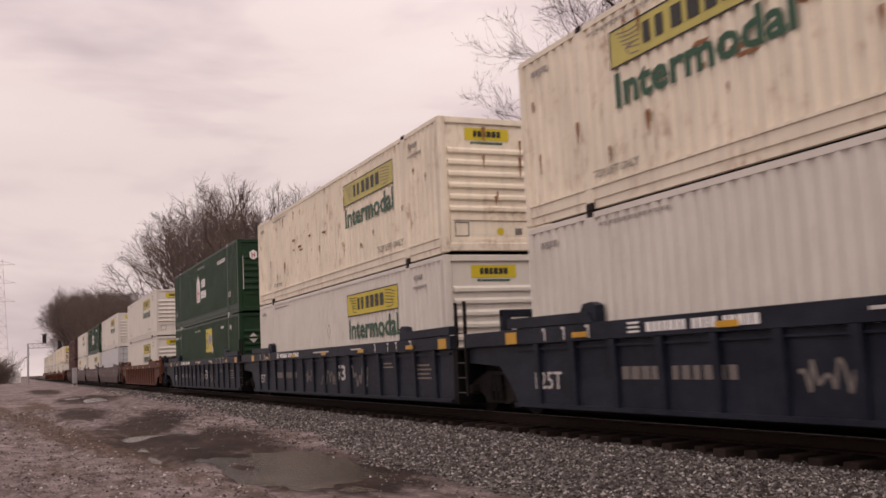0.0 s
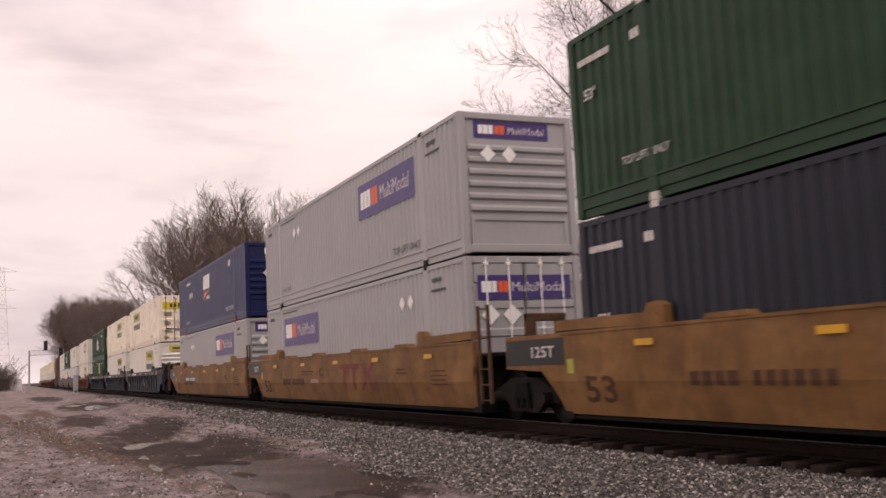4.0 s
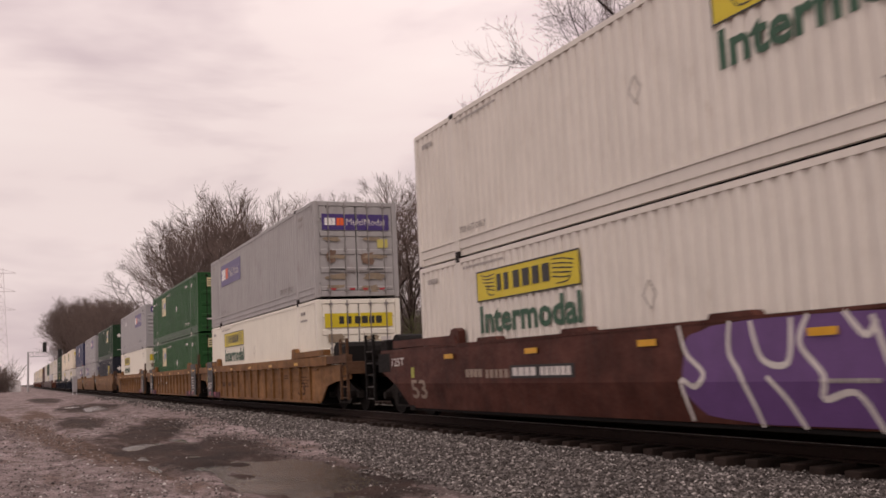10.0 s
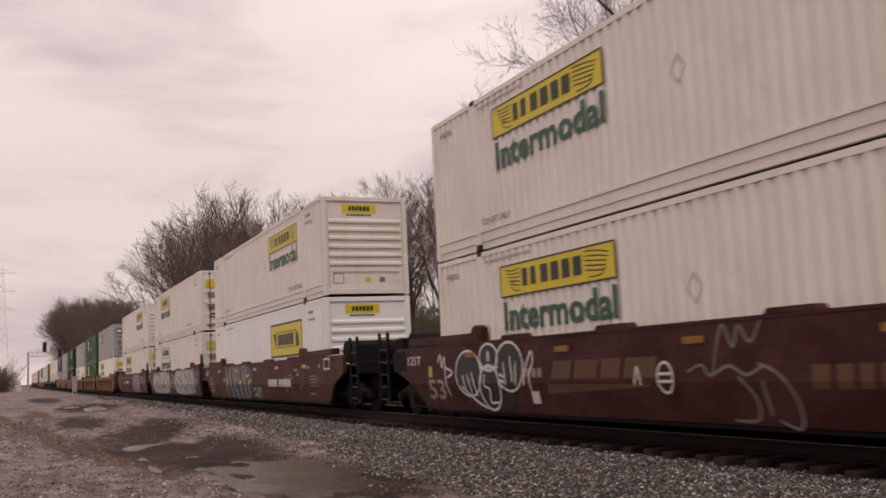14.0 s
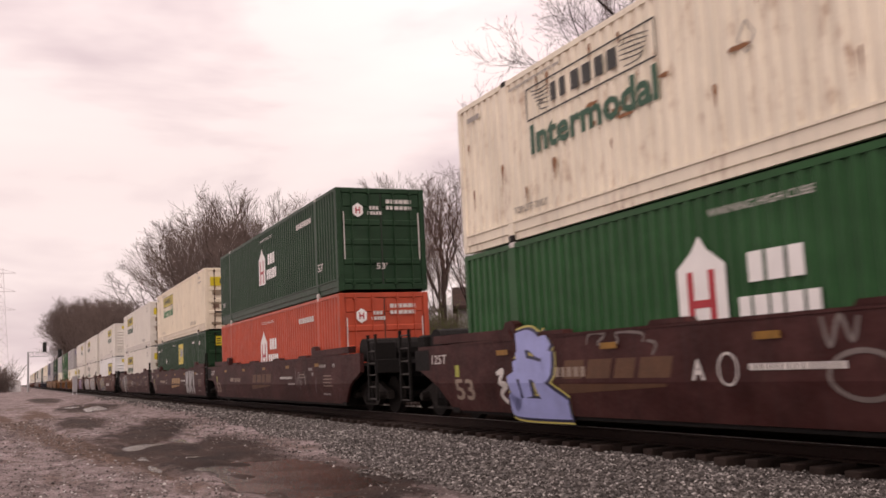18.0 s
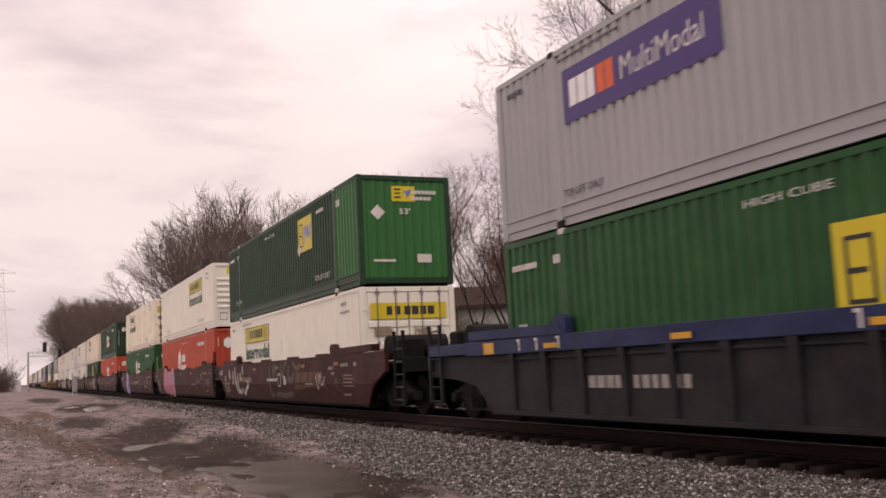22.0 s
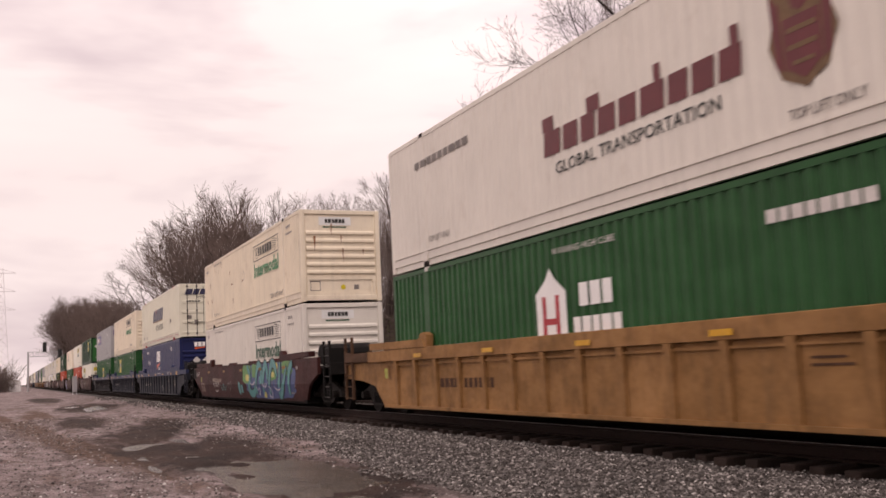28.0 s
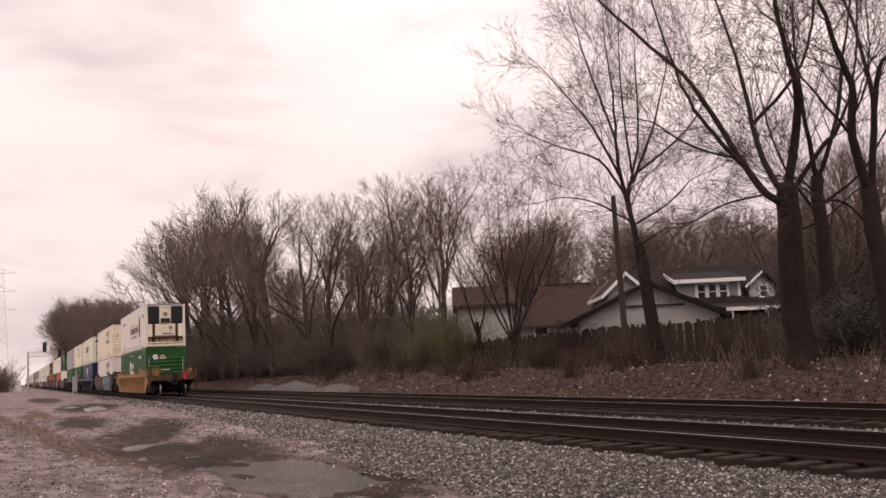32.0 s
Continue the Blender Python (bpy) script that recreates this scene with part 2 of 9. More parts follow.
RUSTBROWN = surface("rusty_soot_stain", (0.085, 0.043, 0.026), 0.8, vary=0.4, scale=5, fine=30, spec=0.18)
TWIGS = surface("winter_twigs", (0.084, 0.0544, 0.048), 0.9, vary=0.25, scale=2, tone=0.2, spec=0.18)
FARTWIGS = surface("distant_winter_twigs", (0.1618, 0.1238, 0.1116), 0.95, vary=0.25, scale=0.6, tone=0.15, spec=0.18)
BUD = surface("olive_budding_leaf", (0.1316, 0.1574, 0.0419), 0.85, vary=0.35, scale=1.5)
BRUSHLEAF = surface("dry_brown_brush", (0.0986, 0.0729, 0.0581), 0.9, vary=0.35, scale=1.5)
STRAW = surface("dry_straw", (0.27, 0.21, 0.15), 0.85, vary=0.3, scale=4)
IVY = surface("evergreen_ivy", (0.014, 0.025, 0.013), 0.7, vary=0.35, scale=2)
SIDING = surface("white_house_siding", (0.4144, 0.3996, 0.3922), 0.6, vary=0.08, scale=1.0)
BEIGESIDING = surface("beige_house_siding", (0.045, 0.036, 0.033), 0.65, vary=0.1, scale=1.0)
SHINGLE = surface("brown_grey_shingles", (0.021, 0.016, 0.0155), 0.9, vary=0.25, scale=2.0, fine=14, bump=0.15, tone=0.15, spec=0.18)
REDSHINGLE = surface("red_brown_shingles", (0.066, 0.043, 0.037), 0.9, vary=0.25, scale=2.0, fine=14, bump=0.15, tone=0.15, spec=0.18)
TRIMWHITE = surface("white_house_trim", (0.78, 0.76, 0.75), 0.5, vary=0.05)
PANEGLASS = surface("dark_window_glass", (0.015, 0.016, 0.018), 0.08, vary=0.1, spec=0.6)
FENCEWOOD = surface("weathered_fence_board", (0.060, 0.044, 0.035), 0.85, vary=0.25, scale=3, bump=0.1, tone=0.3, spec=0.18)
POLEWOOD = surface("utility_pole_wood", (0.055, 0.040, 0.033), 0.85, vary=0.2, scale=3, bump=0.1)
GALV = surface("galvanised_steel", (0.42, 0.41, 0.42), 0.5, 0.5, vary=0.12)
PILE = surface("grey_stone_pile", (0.0972, 0.085, 0.0821), 0.9, vary=0.25, scale=3, fine=30, bump=0.2)


# ---- mesh building ----
class Geo:
    """Collects faces for one mesh."""

    def __init__(self):
        self.v, self.f = [], []

    def add(self, verts, faces):
        k = len(self.v)
        self.v += [tuple(p) for p in verts]
        self.f += [tuple(i + k for i in q) for q in faces]
        return self

    def box(self, x0, x1, y0, y1, z0, z1, c=0.0):
        if c <= 0:
            return self.add([(x0, y0, z0), (x1, y0, z0), (x1, y1, z0), (x0, y1, z0), (x0, y0, z1), (x1, y0, z1), (x1, y1, z1), (x0, y1, z1)],
                            [(3, 2, 1, 0), (4, 5, 6, 7), (0, 1, 5, 4), (1, 2, 6, 5), (2, 3, 7, 6), (3, 0, 4, 7)])
        # chamfered along its four upright edges and round the top
        o = [(x0 + c, y0), (x1 - c, y0), (x1, y0 + c), (x1, y1 - c), (x1 - c, y1), (x0 + c, y1), (x0, y1 - c), (x0, y0 + c)]
        mx, my = (x0 + x1) / 2, (y0 + y1) / 2
        sx, sy = 1 - 2 * c / (x1 - x0), 1 - 2 * c / (y1 - y0)
        rings = [[(x, y, z0 + c) for x, y in o], [(x, y, z1 - c) for x, y in o]]
        rings = [[(mx + (x - mx) * sx, my + (y - my) * sy, z0) for x, y in o]] + rings + [[(mx + (x - mx) * sx, my + (y - my) * sy, z1) for x, y in o]]
        return self.loft(rings)

    def loft(self, rings, caps=True, closed=True):
        n = len(rings[0])
        faces = []
        for r in range(len(rings) - 1):
            for i in range(n if closed else n - 1):
                j = (i + 1) % n
                faces.append((r * n + i, r * n + j, (r + 1) * n + j, (r + 1) * n + i))
        if caps:
            faces += [tuple(reversed(range(n))), tuple(range((len(rings) - 1) * n, len(rings) * n))]
        return self.add([p for r in rings for p in r], faces)

    def prism(self, poly, axis, a, b):
        """poly in the two other axes (in order), pushed from a to b along the axis."""
        def put(p, s):
            return (s, p[0], p[1]) if axis == "x" else (p[0], s, p[1]) if axis == "y" else (p[0], p[1], s)
        return self.loft([[put(p, a) for p in poly], [put(p, b) for p in poly]])

    def rod(self, p, q, r, r2=None, n=6, caps=True):
        p, q = Vector(p), Vector(q)
        d = (q - p).normalized()
        u = d.orthogonal().normalized()
        w = d.cross(u)
        r2 = r if r2 is None else r2
        ring = [(math.cos(2 * math.pi * i / n), math.sin(2 * math.pi * i / n)) for i in range(n)]
        return self.loft([[p + (u * c + w * s) * r for c, s in ring], [q + (u * c + w * s) * r2 for c, s in ring]], caps)

    def mesh(self, name, material=None, smooth=False):
        m = bpy.data.meshes.new(name)
        m.from_pydata(self.v, [], self.f)
        if smooth:
            m.polygons.foreach_set("use_smooth", [True] * len(m.polygons))
        if material:
            m.materials.append(material)
        return m


def fixed(mesh):
    """Outward normals."""
    bm = bmesh.new()
    bm.from_mesh(mesh)
    bmesh.ops.recalc_face_normals(bm, faces=bm.faces)
    bm.to_mesh(mesh)
    bm.free()
    return mesh


def part(name, geo, material, parent, label="", m=None):
    """Links a Geo or a mesh as one object under a thing or a part."""
    mesh = geo if isinstance(geo, bpy.types.Mesh) else fixed(geo.mesh(name, material))
    ob = new(name, mesh)
    ob.parent = parent
    if m is not None:
        ob.matrix_basis = m
    if label:
        ob["label"] = label
    return ob


SHAPES = {}


def shape(key, material, make):
    """A mesh that is built once for each shape and material."""
    k = (key, material.name)
    if k not in SHAPES:
        SHAPES[k] = fixed(make().mesh(key, material))
    return SHAPES[k]


def thing(name, label, category, m=None, group="", kind=""):
    ob = new(name)
    ob.empty_display_size = 0.3
    if m is not None:
        ob.matrix_basis = m
    return tagged(ob, label, category, group, kind)

LEN, WID, TALL = 16.154, 2.591, 2.880
HL, HW = LEN / 2, WID / 2
OUT, FOLD = 1.49, 0.74
EDGE = (-OUT, HL)

# ---- painted shapes: outlines in a plane, a to the reader's right, b up ----
GLYPHS = {}


def rect(a0, a1, b0, b1):
    return [([(a0, b0), (a1, b0), (a1, b1), (a0, b1)], [(0, 1, 2, 3)])]


def poly(*pts):
    return [(list(pts), [tuple(range(len(pts)))])]


def border(a0, a1, b0, b1, t):
    return rect(a0, a1, b0, b0 + t) + rect(a0, a1, b1 - t, b1) + rect(a0, a0 + t, b0 + t, b1 - t) + rect(a1 - t, a1, b0 + t, b1 - t)


def diamond(a, b, r, squeeze=1.0):
    return poly((a - r * squeeze, b), (a, b - r), (a + r * squeeze, b), (a, b + r))


def ngon(a, b, ra, rb, n=12, turn=0.0):
    return poly(*[(a + ra * math.cos(turn + 2 * math.pi * i / n), b + rb * math.sin(turn + 2 * math.pi * i / n)) for i in range(n)])


def blocks(n, a0, a1, b0, b1, gap=0.22, slant=0.0, seed=0):
    """A word that stays a row of plain blocks."""
    rnd = random.Random(n * 17 + seed)
    w = [rnd.uniform(0.8, 1.2) for _ in range(n)]
    k = (a1 - a0) / (sum(w) + gap * (n - 1))
    out, a = [], a0
    for x in w:
        out += poly((a, b0), (a + x * k, b0), (a + x * k + slant * (b1 - b0), b1), (a + slant * (b1 - b0), b1))
        a += (x + gap) * k
    return out


def words(text, a0, a1, b0, b1, bold=0.0):
    """Letters of the built-in font, fitted into a box."""
    if (text, bold) not in GLYPHS:
        c = bpy.data.curves.new("letters", "FONT")
        c.body, c.offset, c.resolution_u = text, bold, 2
        ob = bpy.data.objects.new("letters", c)
        me = bpy.data.meshes.new_from_object(ob)
        vs = [(v.co.x, v.co.y) for v in me.vertices]
        fs = [tuple(p.vertices) for p in me.polygons]
        x0, x1 = min(v[0] for v in vs), max(v[0] for v in vs)
        y0, y1 = min(v[1] for v in vs), max(v[1] for v in vs)
        GLYPHS[(text, bold)] = ([((x - x0) / (x1 - x0), (y - y0) / (y1 - y0)) for x, y in vs], fs)
        bpy.data.objects.remove(ob)
        bpy.data.meshes.remove(me)
        bpy.data.curves.remove(c)
    vs, fs = GLYPHS[(text, bold)]
    return [([(a0 + x * (a1 - a0), b0 + y * (b1 - b0)) for x, y in vs], fs)]


def scrawl(a0, a1, b0, b1, w, seed, n=14):
    """A sprayed line that wanders over a panel, as joined strokes."""
    rnd = random.Random(seed)
    pts = [(a0 + (a1 - a0) * (i + rnd.uniform(-0.35, 0.35)) / (n - 1), rnd.uniform(b0, b1)) for i in range(n)]
    out = []
    for (x0, y0), (x1, y1) in zip(pts, pts[1:]):
        d = math.hypot(x1 - x0, y1 - y0) or 1
        u, v = -(y1 - y0) / d * w / 2, (x1 - x0) / d * w / 2
        out += poly((x0 - u, y0 - v), (x1 - u, y1 - v), (x1 + u, y1 + v), (x0 + u, y0 + v))
    return out


def strokes(a0, a1, b0, b1, w, seed, n=6, bend=0.35):
    """A row of bent upright strokes, as in sprayed lettering that cannot be read."""
    rnd = random.Random(seed)
    out = []
    for i in range(n):
        a = a0 + (a1 - a0) * (i + 0.5) / n
        step = (a1 - a0) / n * bend
        pts = [(a + rnd.uniform(-1, 1) * step, b0 + (b1 - b0) * k / 4) for k in range(5)]
        if rnd.random() < 0.6:
            pts.append((pts[-1][0] + rnd.choice((-1, 1)) * step * 2.2, b1 - (b1 - b0) * rnd.uniform(0.05, 0.3)))
        if rnd.random() < 0.5:
            pts.insert(0, (pts[0][0] + rnd.choice((-1, 1)) * step * 2.0, b0 + (b1 - b0) * rnd.uniform(0.05, 0.3)))
        for (x0, y0), (x1, y1) in zip(pts, pts[1:]):
            d = math.hypot(x1 - x0, y1 - y0) or 1
            u, v = -(y1 - y0) / d * w / 2, (x1 - x0) / d * w / 2
            ex, ey = (x1 - x0) / d * w * 0.25, (y1 - y0) / d * w * 0.25
            out += poly((x0 - u - ex, y0 - v - ey), (x1 - u + ex, y1 - v + ey), (x1 + u + ex, y1 + v + ey), (x0 + u - ex, y0 + v - ey))
    return out


def ribbon(pts, w, thin=0.0, steps=5):
    """A brushed line through a few points, as wide as w, thinner towards its ends by the share given."""
    fine, n = [], len(pts)
    for i in range(n - 1):
        p0, p1, p2, p3 = (Vector(pts[max(0, min(n - 1, i + k))]) for k in (-1, 0, 1, 2))
        for k in range(steps):
            t = k / steps
            fine.append(0.5 * (2 * p1 + (p2 - p0) * t + (2 * p0 - 5 * p1 + 4 * p2 - p3) * t * t + (3 * p1 - p0 - 3 * p2 + p3) * t ** 3))
    fine.append(Vector(pts[-1]))
    m = len(fine)
    verts = []
    for i, p in enumerate(fine):
        d = (fine[min(m - 1, i + 1)] - fine[max(0, i - 1)]).normalized()
        k = w / 2 * (1 - thin * abs(2 * i / (m - 1) - 1) ** 2)
        verts += [(p.x - d.y * k, p.y + d.x * k), (p.x + d.y * k, p.y - d.x * k)]
    return [(verts, [(2 * i, 2 * i + 1, 2 * i + 3, 2 * i + 2) for i in range(m - 1)])]


def brushed(owner, name, lines, w, material, layer, label="", thin=0.4):
    return paint(owner, "side", name, [o for p in lines for o in ribbon(p, w, thin)], material, EDGE, layer, label)


def blob(a0, a1, b0, b1, seed, n=22, rag=0.16):
    rnd = random.Random(seed)
    ca, cb, ra, rb = (a0 + a1) / 2, (b0 + b1) / 2, (a1 - a0) / 2, (b1 - b0) / 2
    pts = []
    for i in range(n):
        t = 2 * math.pi * i / n
        k = 1 - rag * rnd.random()
        c, s = math.cos(t), math.sin(t)
        c, s = math.copysign(abs(c) ** 0.5, c), math.copysign(abs(s) ** 0.5, s)
        pts.append((ca + ra * k * c, cb + rb * k * s))
    return poly(*pts)


def paint(owner, face, name, outlines, material, at, layer=1, label=""):
    """Lays outlines on a thing: face 'side' (a runs from y=at[1] towards -y, at x=at[0]) or 'end' (a runs from x=at[0], at y=at[1])."""
    g = Geo()
    for i, (pts, faces) in enumerate(outlines):
        out = 0.004 * layer + 0.00022 * (i % 16)
        if face == "side":
            g.add([(at[0] - out, at[1] - a, b) for a, b in pts], faces)
        else:
            g.add([(at[0] + a, at[1] - out, b) for a, b in pts], faces)
    me = g.mesh(name, material)
    if at is EDGE and min(v[2] for v in g.v) < FOLD:
        bm = bmesh.new()
        bm.from_mesh(me)
        bmesh.ops.bisect_plane(bm, geom=bm.verts[:] + bm.edges[:] + bm.faces[:], plane_co=(0, 0, FOLD), plane_no=(0, 0, 1))
        for v in bm.verts:
            v.co.x += max(0.0, FOLD - v.co.z) * 0.192
        bm.to_mesh(me)
        bm.free()
    ob = new(name, me)
    ob.parent = owner
    if label:
        ob["label"] = label
    return ob


# ---- containers ----


def corrugated(y0, y1, z0, z1, pitch=0.25, deep=0.034):
    g = Geo()
    n = max(1, round((y1 - y0) / pitch))
    p = (y1 - y0) / n
    prof = []
    for i in range(n):
        y = y0 + i * p
        prof += [(y, 0), (y + 0.32 * p, 0), (y + 0.5 * p, deep), (y + 0.82 * p, deep)]
    prof.append((y1, 0))
    k = len(prof)
    g.add([(-HW + x, y, z0) for y, x in prof] + [(-HW + x, y, z1) for y, x in prof], [(i + 1, i, k + i, k + i + 1) for i in range(k - 1)])
    return g


def raw(geo, name, material):
    """A mesh kept with the faces' own winding."""
    k = (name, material.name)
    if k not in SHAPES:
        SHAPES[k] = geo().mesh(name, material)
    return SHAPES[k]


def container(label, skin, end="nose", seg=None, frame_mat=None, castings=CAST, rods=STEEL, plain=False):
    """A 53-foot container, its base at z 0; 'end' is the kind of its rear wall: door, nose (ribbed), flat or unit."""
    t = thing("container", label, "shipping container")
    fm = frame_mat or skin
    turn = pose(0, 0, 0, 0, 0, 180)
    deep = 0.012 if plain else 0.038
    part("far_side_panel", raw(lambda: corrugated(-7.95, 7.95, 0.03, 2.872, deep=deep), "far_side" + str(deep), skin), None, t, m=turn)
    for s in (-1,):
        part("far_corner_post", shape("far_corner_post%d" % s, fm, lambda: Geo().box(HW - 0.15, HW, *sorted((s * (HL - 0.16), s * HL)), 0.03, 2.875, 0.012)), None, t)
    for m in (None,):
        part("side_panel", raw(lambda: corrugated(-6.0, 6.0, 0.36, 2.79, deep=deep), "side_panel" + str(deep), skin), None, t, m=m)
        front, back = (skin, seg or skin) if m is None else (seg or skin, skin)
        part("end_side_panel", raw(lambda: corrugated(6.2, 7.95, 0.36, 2.79, deep=deep), "front_side" + str(deep), front), None, t, m=m)
        part("end_side_panel", raw(lambda: corrugated(-7.95, -6.2, 0.36, 2.79, deep=deep), "rear_side" + str(deep), back), None, t, m=m)
        part("bottom_rail", shape("bottom_rail", fm, lambda: Geo().prism([(-HW + 0.12, 0.03), (-HW + 0.12, 0.37), (-HW - 0.010, 0.37), (-HW - 0.010, 0.335), (-HW + 0.012, 0.325), (-HW + 0.012, 0.165), (-HW + 0.036, 0.15), (-HW + 0.036, 0.03)], "y", -HL + 0.16, HL - 0.16)), None, t, m=m)
        part("top_rail", shape("top_rail", fm, lambda: Geo().box(-HW - 0.004, -HW + 0.09, -HL + 0.1, HL - 0.1, 2.785, 2.872)), None, t, m=m)
        for s in (1, -1):
            part("lift_post", shape("lift_post%d" % s, fm, lambda: Geo().box(-HW - 0.008, -HW + 0.12, s * 6.1 - 0.1, s * 6.1 + 0.1, 0.12, 2.80, 0.006)), None, t, m=m)
            for z0, z1 in ((2.80, 2.895), (0.0, 0.12)):
                part("lift_casting", shape("lift_casting%d%s" % (s, z0), castings, lambda: Geo().box(-HW - 0.012, -HW + 0.16, s * 6.1 - 0.09, s * 6.1 + 0.09, z0, z1, 0.01)), None, t, m=m)
            part("corner_post", shape("corner_post%d" % s, fm, lambda: Geo().box(-HW, -HW + 0.15, *sorted((s * (HL - 0.16), s * HL)), 0.03, 2.875, 0.012)), None, t, m=m)
    part("roof", shape("roof", fm, lambda: Geo().box(-HW + 0.05, HW - 0.05, -HL + 0.05, HL - 0.05, 2.835, 2.862)), None, t)
    part("underframe", shape("underframe", UNDER, lambda: Geo().box(-HW + 0.1, HW - 0.1, -HL + 0.1, HL - 0.1, 0.10, 0.17)), None, t)
    part("front_wall", shape("front_wall", skin, lambda: Geo().box(-HW + 0.15, HW - 0.15, HL - 0.09, HL - 0.04, 0.1, 2.8)), None, t)
    rear_wall(t, end, seg or skin, fm, rods)
    return t


def rear_wall(t, end, skin, fm, rods):
    y = -HL
    part("header", shape("header" + end, fm, lambda: Geo().box(-HW + 0.15, HW - 0.15, y + 0.01, y + 0.12, 2.74, 2.872, 0.01)), None, t)
    part("sill", shape("sill" + end, fm, lambda: Geo().box(-HW + 0.15, HW - 0.15, y + 0.01, y + 0.12, 0.06, 0.22, 0.01)), None, t)
    if end == "door":
        for s in (-1, 1):
            a, b = sorted((s * 0.012, s * (HW - 0.155)))
            d = part("door", shape("door%d" % s, skin, lambda: Geo().box(a, b, y + 0.045, y + 0.075, 0.225, 2.735)), None, t)
            for z0, z1 in ((0.225, 0.36), (0.74, 0.92), (1.28, 1.46), (1.82, 2.00), (2.34, 2.735)):
                part("door_rib", shape("door_rib%d%s" % (s, z0), skin, lambda: Geo().prism([(y + 0.046, z0), (y + 0.018, z0 + 0.03), (y + 0.018, z1 - 0.03), (y + 0.046, z1)], "x", a + 0.04, b - 0.04)), None, d)
            for k in (0.36, 0.86):
                part("locking_rod", shape("locking_rod%d%s" % (s, k), rods, lambda: Geo().rod((s * k, y - 0.012, 0.1), (s * k, y - 0.012, 2.84), 0.017).box(s * k - 0.05, s * k + 0.05, y - 0.03, y + 0.02, 2.70, 2.76).box(s * k - 0.05, s * k + 0.05, y - 0.03, y + 0.02, 0.2, 0.26).box(s * k - 0.04, s * k + 0.04, y - 0.03, y + 0.02, 1.42, 1.47)), None, d)
                part("door_handle", shape("door_handle%d%s" % (s, k), rods, lambda: Geo().box(*sorted((s * k, s * (k - 0.32))), y - 0.03, y - 0.015, 0.80, 0.835)), None, d)
            for z in (0.5, 1.4, 2.3):
                part("hinge", shape("hinge%d%s" % (s, z), skin, lambda: Geo().box(*sorted((s * (HW - 0.16), s * (HW - 0.02))), y - 0.012, y + 0.02, z - 0.045, z + 0.045)), None, d)
        part("door_gasket", shape("door_gasket", BLACK, lambda: Geo().box(-0.011, 0.011, y + 0.03, y + 0.06, 0.225, 2.735)), None, t)
    elif end == "nose":
        def wall():
            g = Geo().box(-HW + 0.15, HW - 0.15, y + 0.06, y + 0.09, 0.22, 2.74)
            return g
        part("end_wall", shape("nose_wall", skin, wall), None, t)
        for i in range(6):
            z = 0.86 + i * 0.245
            part("rib", shape("nose_rib%d" % i, skin, lambda: Geo().prism([(y + 0.061, z), (y + 0.004, z + 0.035), (y + 0.004, z + 0.095), (y + 0.061, z + 0.15)], "x", -HW + 0.2, HW - 0.2)), None, t)
        part("lower_panel_frame", shape("nose_frame", skin, lambda: Geo().box(-HW + 0.2, HW - 0.2, y + 0.03, y + 0.06, 0.70, 0.78).box(-HW + 0.2, HW - 0.2, y + 0.03, y + 0.06, 0.22, 0.30).box(-HW + 0.2, -HW + 0.28, y + 0.03, y + 0.06, 0.30, 0.70).box(HW - 0.28, HW - 0.2, y + 0.03, y + 0.06, 0.30, 0.70)), None, t)
    elif end == "flat":
        def wall():
            g = Geo()
            n = 9
            p = (WID - 0.3) / n
            prof = []
            for i in range(n):
                x = -HW + 0.15 + i * p
                prof += [(x, 0.03), (x + 0.36 * p, 0.03), (x + 0.5 * p, 0.06), (x + 0.86 * p, 0.06)]
            prof.append((HW - 0.15, 0.03))
            k = len(prof)
            return g.add([(x, y + d, 0.22) for x, d in prof] + [(x, y + d, 2.74) for x, d in prof], [(i, i + 1, k + i + 1, k + i) for i in range(k - 1)])
        part("end_wall", raw(wall, "flat_wall", skin), None, t)
    else:
        part("end_wall", shape("unit_wall", skin, lambda: Geo().box(-HW + 0.15, HW - 0.15, y + 0.34, y + 0.40, 0.22, 2.74)), None, t)


SIDE, REAR = (-HW, HL), (-HW, -HL + 0.012)


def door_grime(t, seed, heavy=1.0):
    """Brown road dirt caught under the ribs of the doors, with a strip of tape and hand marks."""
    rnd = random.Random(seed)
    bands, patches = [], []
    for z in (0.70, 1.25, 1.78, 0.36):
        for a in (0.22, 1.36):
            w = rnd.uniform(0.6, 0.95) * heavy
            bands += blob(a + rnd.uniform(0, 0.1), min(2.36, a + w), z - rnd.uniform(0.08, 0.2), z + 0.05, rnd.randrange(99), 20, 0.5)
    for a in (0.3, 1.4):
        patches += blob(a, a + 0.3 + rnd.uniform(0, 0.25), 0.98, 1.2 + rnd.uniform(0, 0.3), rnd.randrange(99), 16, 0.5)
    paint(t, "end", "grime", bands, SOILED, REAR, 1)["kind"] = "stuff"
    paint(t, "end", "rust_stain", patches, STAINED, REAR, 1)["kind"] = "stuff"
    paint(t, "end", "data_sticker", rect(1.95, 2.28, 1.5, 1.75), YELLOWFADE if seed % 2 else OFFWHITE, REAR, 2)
    # shadow below the door handles, painted as black bars
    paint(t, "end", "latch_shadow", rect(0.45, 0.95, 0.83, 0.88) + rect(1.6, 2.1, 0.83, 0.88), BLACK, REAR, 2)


STAINED = surface("rust_brown_stain", (0.22, 0.14, 0.10), 0.75, vary=0.4, scale=6, fine=30)


